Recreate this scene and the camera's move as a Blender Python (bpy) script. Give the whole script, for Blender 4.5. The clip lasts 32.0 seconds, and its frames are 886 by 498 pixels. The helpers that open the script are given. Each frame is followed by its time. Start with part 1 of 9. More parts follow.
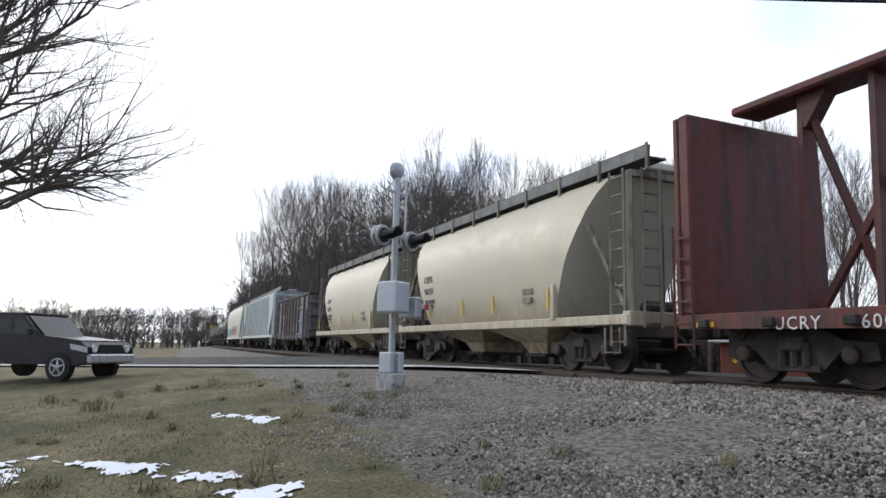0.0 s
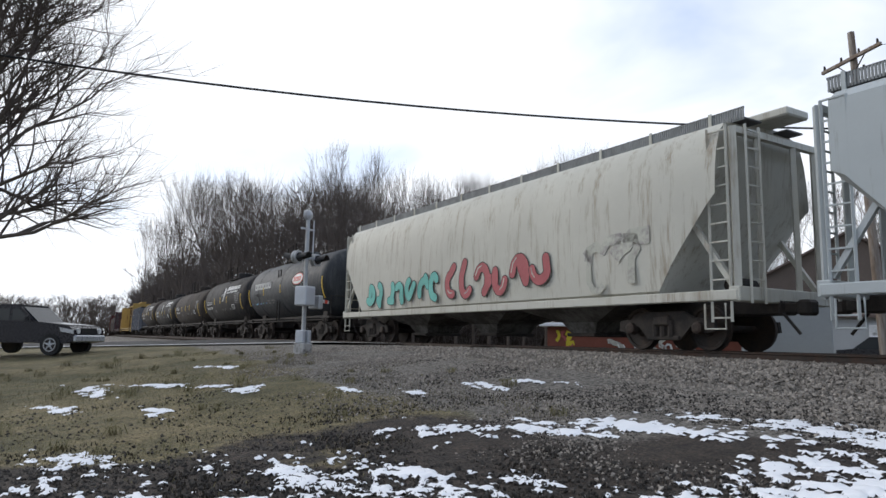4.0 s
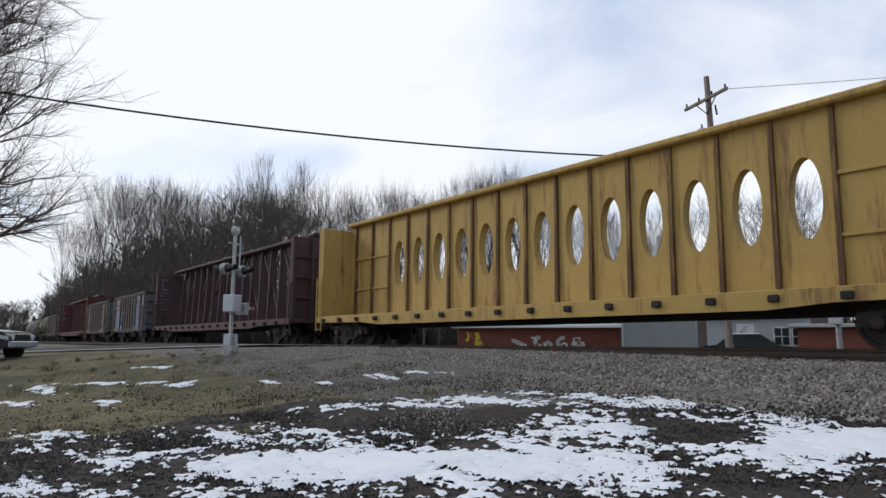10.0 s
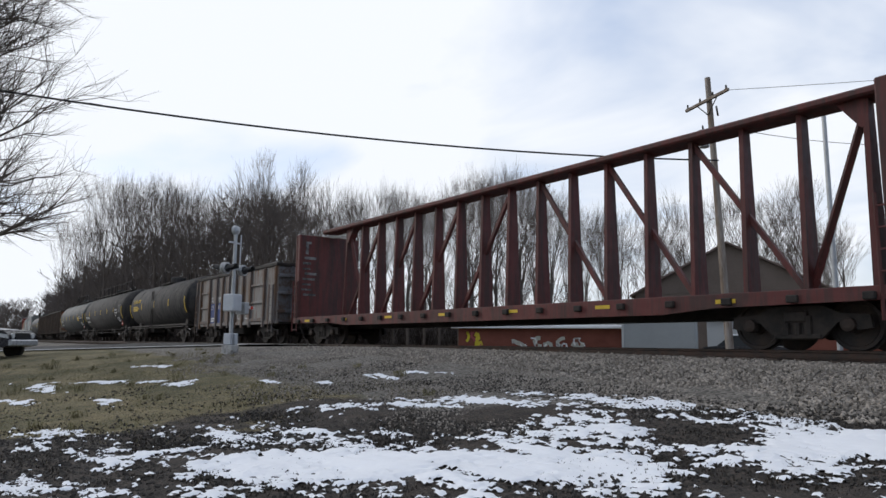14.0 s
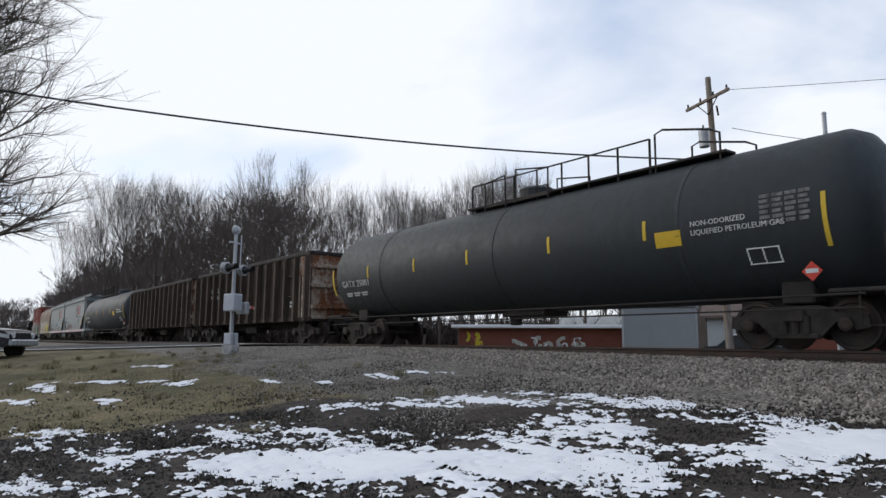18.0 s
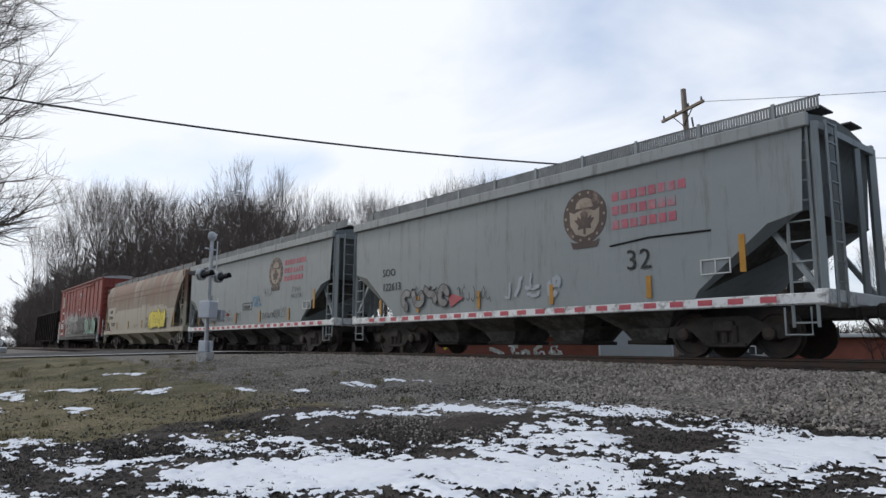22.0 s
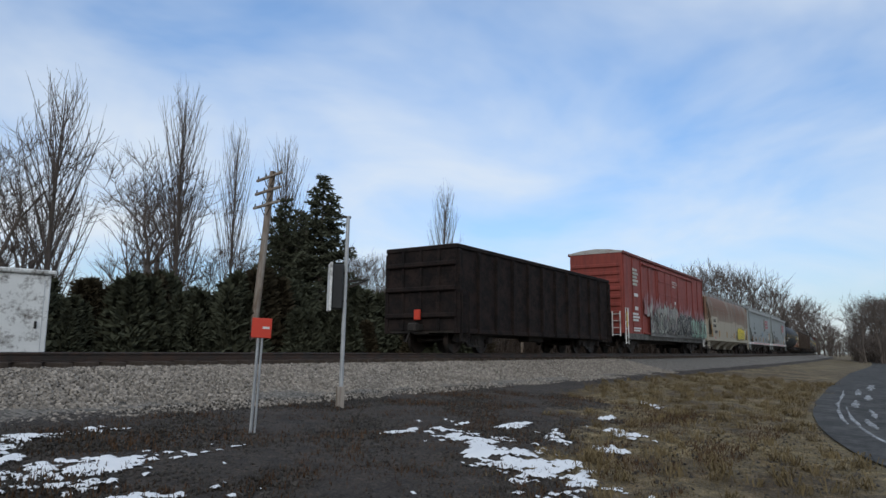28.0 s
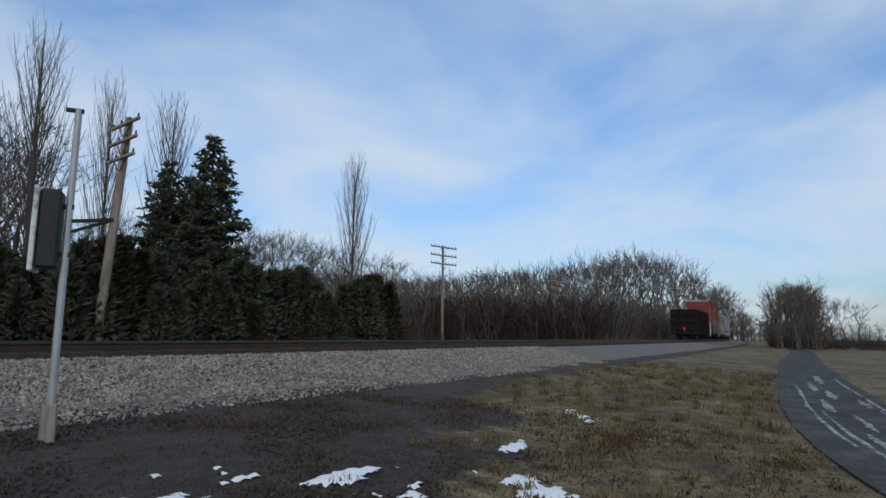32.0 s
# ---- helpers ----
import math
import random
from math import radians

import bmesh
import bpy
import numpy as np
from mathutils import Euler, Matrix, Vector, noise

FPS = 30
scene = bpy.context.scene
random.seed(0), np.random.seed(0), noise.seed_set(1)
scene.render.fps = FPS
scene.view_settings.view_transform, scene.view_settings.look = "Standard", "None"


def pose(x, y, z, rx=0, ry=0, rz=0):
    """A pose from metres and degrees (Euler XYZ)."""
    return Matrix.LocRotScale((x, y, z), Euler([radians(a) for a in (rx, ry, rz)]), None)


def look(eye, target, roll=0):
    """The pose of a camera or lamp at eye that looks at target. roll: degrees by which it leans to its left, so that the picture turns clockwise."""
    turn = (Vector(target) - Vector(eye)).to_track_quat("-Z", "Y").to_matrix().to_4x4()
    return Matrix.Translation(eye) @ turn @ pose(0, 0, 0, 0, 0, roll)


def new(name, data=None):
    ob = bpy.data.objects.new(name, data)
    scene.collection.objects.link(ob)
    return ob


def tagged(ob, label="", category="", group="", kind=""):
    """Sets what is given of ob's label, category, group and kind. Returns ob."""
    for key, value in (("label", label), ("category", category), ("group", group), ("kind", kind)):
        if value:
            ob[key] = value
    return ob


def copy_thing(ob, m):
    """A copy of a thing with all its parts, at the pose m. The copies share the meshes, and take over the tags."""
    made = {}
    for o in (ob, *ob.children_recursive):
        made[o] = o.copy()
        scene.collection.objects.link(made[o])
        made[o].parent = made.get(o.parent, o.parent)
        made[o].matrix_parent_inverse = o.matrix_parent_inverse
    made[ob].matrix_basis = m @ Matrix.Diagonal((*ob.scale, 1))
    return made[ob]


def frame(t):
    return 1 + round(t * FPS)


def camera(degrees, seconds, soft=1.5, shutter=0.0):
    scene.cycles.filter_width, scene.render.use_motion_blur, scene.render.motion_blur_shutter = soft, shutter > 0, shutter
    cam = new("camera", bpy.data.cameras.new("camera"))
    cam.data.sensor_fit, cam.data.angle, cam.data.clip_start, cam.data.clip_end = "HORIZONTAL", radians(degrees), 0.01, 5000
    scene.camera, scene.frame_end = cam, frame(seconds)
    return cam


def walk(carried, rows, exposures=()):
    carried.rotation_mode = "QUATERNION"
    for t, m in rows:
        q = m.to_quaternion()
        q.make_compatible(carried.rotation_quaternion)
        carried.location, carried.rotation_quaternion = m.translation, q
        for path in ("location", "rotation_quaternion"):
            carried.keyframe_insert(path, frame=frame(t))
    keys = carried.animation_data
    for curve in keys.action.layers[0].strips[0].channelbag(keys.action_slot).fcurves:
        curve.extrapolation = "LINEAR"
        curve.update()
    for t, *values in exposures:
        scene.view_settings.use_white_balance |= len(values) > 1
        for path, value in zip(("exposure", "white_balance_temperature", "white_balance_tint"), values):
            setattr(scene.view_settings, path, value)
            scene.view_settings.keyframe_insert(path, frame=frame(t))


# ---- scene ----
cam = camera(66.19, 32.0, soft=1.5)
walk(cam, [
    (0, pose(-10.090, 3.920, 0.430, 98.312, -1.267, 65.775)),
    (1, pose(-9.980, 4.010, 0.430, 98.392, -1.336, 64.763)),
    (2, pose(-9.690, 4.080, 0.500, 97.901, -1.090, 63.889)),
    (3, pose(-6.520, 2.590, 0.300, 97.622, -1.388, 63.634)),
    (3.5, pose(-4.600, 1.800, 0.200, 97.502, -1.190, 60.843)),
    (5.5, pose(0.000, 0.000, 0.090, 98.320, -1.057, 51.988)),
    (6, pose(0.000, 0.000, 0.090, 98.471, -1.044, 49.759)),
    (6.5, pose(0.000, 0.000, 0.090, 98.453, -1.539, 51.735)),
    (7, pose(0.000, 0.000, 0.090, 97.867, -0.959, 51.850)),
    (7.5, pose(0.000, 0.000, 0.090, 97.662, -0.540, 50.493)),
    (8, pose(0.000, 0.000, 0.090, 97.849, -0.447, 52.122)),
    (8.5, pose(0.000, 0.000, 0.090, 97.840, -0.181, 52.239)),
    (9, pose(0.000, 0.000, 0.090, 97.824, -0.147, 52.230)),
    (9.5, pose(0.000, 0.000, 0.090, 97.846, -0.198, 52.238)),
    (10, pose(0.000, 0.000, 0.090, 97.838, -0.227, 52.235)),
    (10.5, pose(0.000, 0.000, 0.090, 97.840, -0.289, 52.243)),
    (11, pose(0.000, 0.000, 0.090, 97.816, -0.362, 52.242)),
    (11.5, pose(0.000, 0.000, 0.090, 97.814, -0.389, 52.245)),
    (12, pose(0.000, 0.000, 0.090, 97.834, -0.420, 52.237)),
    (12.5, pose(0.000, 0.000, 0.090, 97.831, -0.483, 52.216)),
    (13, pose(0.000, 0.000, 0.090, 97.854, -0.422, 52.230)),
    (13.5, pose(0.000, 0.000, 0.090, 97.829, -0.408, 52.250)),
    (14, pose(0.000, 0.000, 0.090, 97.847, -0.445, 52.240)),
    (14.5, pose(0.000, 0.000, 0.090, 97.844, -0.401, 52.245)),
    (16.5, pose(0.000, 0.000, 0.090, 97.821, -0.423, 52.263)),
    (17, pose(0.000, 0.000, 0.090, 97.816, -0.378, 52.239)),
    (17.5, pose(0.000, 0.000, 0.090, 97.810, -0.354, 52.248)),
    (18, pose(0.000, 0.000, 0.090, 97.827, -0.433, 52.268)),
    (18.5, pose(0.000, 0.000, 0.090, 97.819, -0.430, 52.253)),
    (19, pose(0.000, 0.000, 0.090, 97.834, -0.437, 52.260)),
    (19.5, pose(0.000, 0.000, 0.090, 97.856, -0.411, 52.258)),
    (20, pose(0.000, 0.000, 0.090, 97.846, -0.349, 52.265)),
    (20.5, pose(0.000, 0.000, 0.090, 97.835, -0.434, 52.274)),
    (21, pose(0.000, 0.000, 0.090, 97.779, -0.415, 52.003)),
    (21.5, pose(0.000, 0.000, 0.090, 97.882, -0.464, 51.613)),
    (22, pose(0.000, 0.000, 0.090, 98.502, -0.526, 50.390)),
    (22.5, pose(0.000, 0.000, 0.090, 98.638, -0.611, 45.195)),
    (23, pose(0.000, 0.000, 0.090, 99.032, -1.003, 33.107)),
    (23.5, pose(0.000, 0.000, 0.090, 99.181, 0.530, 22.399)),
    (24, pose(0.000, 0.000, 0.090, 99.522, -0.842, 8.460)),
    (24.2, pose(0.000, 0.000, 0.090, 99.888, -1.062, -0.839)),
    (24.3, pose(0.000, 0.000, 0.090, 99.638, -1.259, -5.468)),
    (24.5, pose(0.000, 0.000, 0.090, 99.917, -1.234, -12.314)),
    (25, pose(0.000, 0.000, 0.090, 99.621, -0.956, -26.383)),
    (25.5, pose(0.000, 0.000, 0.090, 98.809, -0.248, -42.462)),
    (26, pose(0.000, 0.000, 0.090, 98.499, -0.359, -49.994)),
    (26.5, pose(0.000, 0.000, 0.090, 98.357, -0.393, -52.218)),
    (28.5, pose(0.000, 0.000, 0.090, 98.478, -0.465, -55.777)),
    (29, pose(0.000, 0.000, 0.090, 98.410, -0.511, -55.961)),
    (29.5, pose(0.000, 0.000, 0.090, 98.473, -0.613, -56.154)),
    (30, pose(0.000, 0.000, 0.090, 98.502, -0.593, -56.497)),
    (30.5, pose(0.000, 0.000, 0.090, 98.406, -0.450, -57.059)),
    (31, pose(0.000, 0.000, 0.090, 98.284, -0.495, -58.213)),
    (31.5, pose(1.500, 0.520, 0.100, 98.351, -0.633, -59.200)),
    (32, pose(4.800, 1.650, 0.160, 97.300, -0.495, -61.300)),
], exposures=[
    (0, 0.58, 6500, 10), (2.5, 0.58, 6500, 10), (3.5, 0.38, 6500, 10), (5.5, 0.0, 6500, 10), (21.5, 0.0, 6500, 10), (23, 0.05, 6500, 10), (23.5, 0.1, 6500, 9), (24, 0.3, 6600, 8),
    (25, 0.4, 6700, 4), (26, 0.25, 6600, 5), (28.5, -0.3, 6150, 7), (31, -0.35, 6050, 6), (32, -0.45, 5950, 6),
])

R_CURVE = 2120.0        # the line bends gently away from the camera on both sides
Y_TRACK = 13.75         # centre line, metres from the camera's stand
SPEED = 18.05

# ---- world, sun, exposure ----
SUN_AZ, SUN_EL = radians(-120), radians(24)
world = bpy.data.worlds.new("sky")
scene.world = world
world.use_nodes = True
wn, wl = world.node_tree.nodes, world.node_tree.links
wn.clear()
w_out = wn.new("ShaderNodeOutputWorld")
w_bg = wn.new("ShaderNodeBackground")
w_sky = wn.new("ShaderNodeTexSky")
w_sky.sky_type = "NISHITA"
w_sky.sun_disc = False
w_sky.sun_elevation, w_sky.sun_rotation = SUN_EL, SUN_AZ
w_co = wn.new("ShaderNodeTexCoord")
w_sep = wn.new("ShaderNodeSeparateXYZ")
wl.new(w_co.outputs["Generated"], w_sep.inputs[0])


def wmath(op, a, b=None, clamp=False):
    n = wn.new("ShaderNodeMath")
    n.operation, n.use_clamp = op, clamp
    for i, v in enumerate((a, b)):
        if v is None:
            continue
        if isinstance(v, (int, float)):
            n.inputs[i].default_value = v
        else:
            wl.new(v, n.inputs[i])
    return n.outputs[0]


# a sheet of cloud: direction divided by height, so that it thins to streaks at the horizon
up = wmath("ADD", wmath("MAXIMUM", w_sep.outputs[2], 0.0), 0.22)
w_vec = wn.new("ShaderNodeCombineXYZ")
wl.new(wmath("DIVIDE", w_sep.outputs[0], up), w_vec.inputs[0])
wl.new(wmath("DIVIDE", w_sep.outputs[1], up), w_vec.inputs[1])
w_noise = wn.new("ShaderNodeTexNoise")
w_noise.inputs["Scale"].default_value = 1.35
w_noise.inputs["Detail"].default_value = 5.0
w_noise.inputs["Roughness"].default_value = 0.5
w_noise.inputs["Distortion"].default_value = 0.4
wl.new(w_vec.outputs[0], w_noise.inputs["Vector"])
# the cover is thick on the sun's side and opens away from it
side = wmath("MULTIPLY_ADD", w_sep.outputs[0], -0.36)
side.node.inputs[2].default_value = 0.68
w_cov = wmath("ADD", wmath("MULTIPLY", wmath("SUBTRACT", w_noise.outputs["Fac"], 0.5), 2.5), side, clamp=True)
w_white = wn.new("ShaderNodeRGB")
w_white.outputs[0].default_value = (9.35, 9.75, 10.4, 1)
w_mix = wn.new("ShaderNodeMix")
w_mix.data_type = "RGBA"
wl.new(w_cov, w_mix.inputs["Factor"])
w_blue = wn.new("ShaderNodeMix")
w_blue.data_type, w_blue.blend_type = "RGBA", "MULTIPLY"
w_blue.inputs[0].default_value = 1.0
wl.new(w_sky.outputs[0], w_blue.inputs[6])
w_gain = wn.new("ShaderNodeMix")
w_gain.data_type = "RGBA"
wl.new(wmath("MULTIPLY", w_sep.outputs[2], 2.2, clamp=True), w_gain.inputs["Factor"])
w_gain.inputs[6].default_value, w_gain.inputs[7].default_value = (1.0, 1.1, 1.4, 1), (1.9, 2.0, 2.2, 1)
wl.new(w_gain.outputs[2], w_blue.inputs[7])
wl.new(w_blue.outputs[2], w_mix.inputs[6])
wl.new(w_white.outputs[0], w_mix.inputs[7])
wl.new(w_mix.outputs[2], w_bg.inputs[0])
w_bg.inputs[1].default_value = 0.1
wl.new(w_bg.outputs[0], w_out.inputs[0])

sun = new("sun", bpy.data.lights.new("sun", "SUN"))
sun.data.energy, sun.data.angle, sun.data.color = 0.8, radians(12), (1, 0.95, 0.87)
sun.matrix_world = look((0, 0, 60), (-math.sin(SUN_AZ) * math.cos(SUN_EL) * 60, -math.cos(SUN_AZ) * math.cos(SUN_EL) * 60, 60 - 60 * math.sin(SUN_EL)))

# ---- materials ----
MATS = {}


def material(name, color, rough=0.7, metal=0.0, vary=0.25, scale=3.0, bump=0.15, bump_scale=40.0, second=None, amount=0.0, streak=False,
             spots=5.0, island=0.0, band=None):
    """A node material: base colour varied by noise at two scales, a second colour (rust, dirt, moss) in patches or streaks, fine relief."""
    if name in MATS:
        return MATS[name]
    m = bpy.data.materials.new(name)
    m.use_nodes = True
    nt, ln = m.node_tree, m.node_tree.links
    p = nt.nodes["Principled BSDF"]
    p.inputs["Roughness"].default_value, p.inputs["Metallic"].default_value = rough, metal
    p.inputs["Specular IOR Level"].default_value = 0.12 if rough > 0.85 else 0.35
    co = nt.nodes.new("ShaderNodeTexCoord")

    def noise_tex(sc, detail, vec):
        n = nt.nodes.new("ShaderNodeTexNoise")
        n.inputs["Scale"].default_value, n.inputs["Detail"].default_value = sc, detail
        n.inputs["Roughness"].default_value = 0.6
        ln.new(vec, n.inputs["Vector"])
        return n.outputs["Fac"]

    def ramp(fac, lo, hi, a=0.0, b=1.0):
        n = nt.nodes.new("ShaderNodeMapRange")
        n.inputs[1].default_value, n.inputs[2].default_value, n.inputs[3].default_value, n.inputs[4].default_value = lo, hi, a, b
        ln.new(fac, n.inputs[0])
        return n.outputs[0]

    def mix(fac, a, b, blend="MIX"):
        n = nt.nodes.new("ShaderNodeMix")
        n.data_type, n.blend_type = "RGBA", blend
        if isinstance(fac, float):
            n.inputs[0].default_value = fac
        else:
            ln.new(fac, n.inputs[0])
        for i, v in ((6, a), (7, b)):
            if isinstance(v, tuple):
                n.inputs[i].default_value = (*v, 1)
            else:
                ln.new(v, n.inputs[i])
        return n.outputs[2]

    obj = co.outputs["Object"]
    big, fine = noise_tex(scale * 0.35, 4, obj), noise_tex(scale * 4, 6, obj)
    dark = tuple(c * (1 - vary) for c in color)
    light = tuple(min(1, c * (1 + vary * 0.8)) for c in color)
    col = mix(ramp(big, 0.3, 0.7), dark, light)
    col = mix(ramp(fine, 0.25, 0.8, 0.0, 0.5), col, tuple(c * (1 - vary * 0.9) for c in color))
    if second:
        vec = obj
        if streak:
            mp = nt.nodes.new("ShaderNodeMapping")
            mp.inputs["Scale"].default_value = (2.2, 2.2, 0.22)
            ln.new(obj, mp.inputs["Vector"])
            vec = mp.outputs[0]
        f = noise_tex(spots * 0.4, 6, vec)
        g = noise_tex(spots * 2.3, 5, vec)
        am = nt.nodes.new("ShaderNodeMath")
        am.operation = "MULTIPLY_ADD"
        ln.new(g, am.inputs[0])
        am.inputs[1].default_value = 0.5
        ln.new(f, am.inputs[2])
        edge = 1.03 - amount * 0.3
        fac = ramp(am.outputs[0], edge - 0.12, edge + 0.10)
        if band:
            sp = nt.nodes.new("ShaderNodeSeparateXYZ")
            ln.new(obj, sp.inputs[0])
            wob = nt.nodes.new("ShaderNodeMath")
            wob.operation = "MULTIPLY_ADD"
            ln.new(f, wob.inputs[0])
            wob.inputs[1].default_value = 2.2
            ln.new(sp.outputs[2], wob.inputs[2])
            mul = nt.nodes.new("ShaderNodeMath")
            mul.operation = "MULTIPLY"
            ln.new(fac, mul.inputs[0])
            ln.new(ramp(wob.outputs[0], band[0] + 1.1, band[1] + 1.1), mul.inputs[1])
            fac = mul.outputs[0]
        col = mix(fac, col, second)
    if island:
        geo = nt.nodes.new("ShaderNodeNewGeometry")
        col = mix(ramp(geo.outputs["Random Per Island"], 0, 1, 0.0, island), col, tuple(c * 0.3 for c in color))
    ln.new(col, p.inputs["Base Color"])
    if bump:
        b = nt.nodes.new("ShaderNodeBump")
        b.inputs["Strength"].default_value, b.inputs["Distance"].default_value = bump, 0.02
        ln.new(noise_tex(bump_scale * 0.3, 6, obj), b.inputs["Height"])
        ln.new(b.outputs[0], p.inputs["Normal"])
    r = ramp(fine, 0.2, 0.8, max(0.05, rough - 0.12), min(1, rough + 0.12))
    ln.new(r, p.inputs["Roughness"])
    MATS[name] = m
    return m


DIRT = (0.10, 0.085, 0.07)
steel_dark = material("grimy_steel", (0.021, 0.0185, 0.017), 0.8, 0.0, 0.35, 4, second=(0.038, 0.03, 0.025), amount=0.9)
wheel_steel = material("wheel_steel", (0.028, 0.024, 0.022), 0.7, 0.2, 0.3, 5, second=(0.045, 0.031, 0.024), amount=0.8)
grating_pale = material("pale_steel_grating", (0.24, 0.25, 0.25), 0.7, 0.2, 0.3, 8)
grating = material("dull_steel_grating", (0.10, 0.10, 0.10), 0.75, 0.2, 0.3, 8)
rail_steel = material("rail_steel", (0.04, 0.032, 0.027), 0.55, 0.3, 0.3, 4, second=(0.06, 0.035, 0.025), amount=0.9)
galv = material("galvanised_steel", (0.42, 0.43, 0.44), 0.55, 0.5, 0.2, 6)
alu_box = material("pale_grey_enamel", (0.5, 0.52, 0.55), 0.5, 0.2, 0.15, 4)
white_paint = material("white_paint", (0.72, 0.72, 0.70), 0.6, 0, 0.12, 4, second=DIRT, amount=0.55)
black_paint = material("black_paint", (0.02, 0.02, 0.021), 0.6, 0, 0.3, 4)
yellow_paint = material("yellow_paint", (0.62, 0.40, 0.03), 0.6, 0, 0.15, 4)
red_paint = material("red_paint", (0.55, 0.05, 0.025), 0.5, 0, 0.15, 4)
letter_white = material("letter_white", (0.62, 0.62, 0.60), 0.6, 0, 0.15, 8)
letter_dark = material("letter_dark", (0.03, 0.03, 0.035), 0.6, 0, 0.15, 8)
letter_red = material("letter_red", (0.50, 0.10, 0.12), 0.6, 0, 0.2, 8)
letter_yellow = material("letter_yellow", (0.62, 0.42, 0.04), 0.6, 0, 0.15, 8)
wood_pole = material("weathered_pole_wood", (0.20, 0.155, 0.12), 0.9, 0, 0.3, 6, second=(0.3, 0.27, 0.24), amount=0.8, streak=True)
tie_wood = material("creosote_tie_wood", (0.07, 0.055, 0.045), 0.9, 0, 0.35, 6)
bark = material("grey_brown_bark", (0.125, 0.104, 0.09), 0.95, 0, 0.3, 5)
twig = material("bare_twigs", (0.125, 0.105, 0.094), 0.95, 0, 0.25, 2, bump=0)
needles = material("evergreen_needles", (0.088, 0.094, 0.062), 0.9, 0, 0.4, 1.2, bump=0, island=0.5)
brush = material("dry_brush", (0.06, 0.046, 0.038), 0.95, 0, 0.3, 1.0, bump=0, island=0.5)
straw = material("dry_grass_blades", (0.20, 0.15, 0.078), 0.95, 0, 0.3, 0.8, bump=0, island=0.5)
snow_mat = material("old_snow", (0.80, 0.81, 0.83), 0.8, 0, 0.06, 3, bump=0.4, bump_scale=60)
asphalt = material("worn_asphalt", (0.05, 0.049, 0.048), 0.9, 0, 0.25, 1.5, bump=0.4, bump_scale=120, second=(0.095, 0.092, 0.088), amount=0.8)
concrete = material("pale_concrete", (0.42, 0.41, 0.39), 0.85, 0, 0.15, 2, second=DIRT, amount=0.6)
stone = material("ballast_stone", (0.40, 0.355, 0.305), 0.95, 0, 0.3, 6, bump=0.3, bump_scale=90, island=0.9)
glass = material("dark_window_glass", (0.03, 0.035, 0.04), 0.12, 0, 0.1, 2, bump=0)
rubber = material("tyre_rubber", (0.02, 0.02, 0.02), 0.85, 0, 0.2, 6)


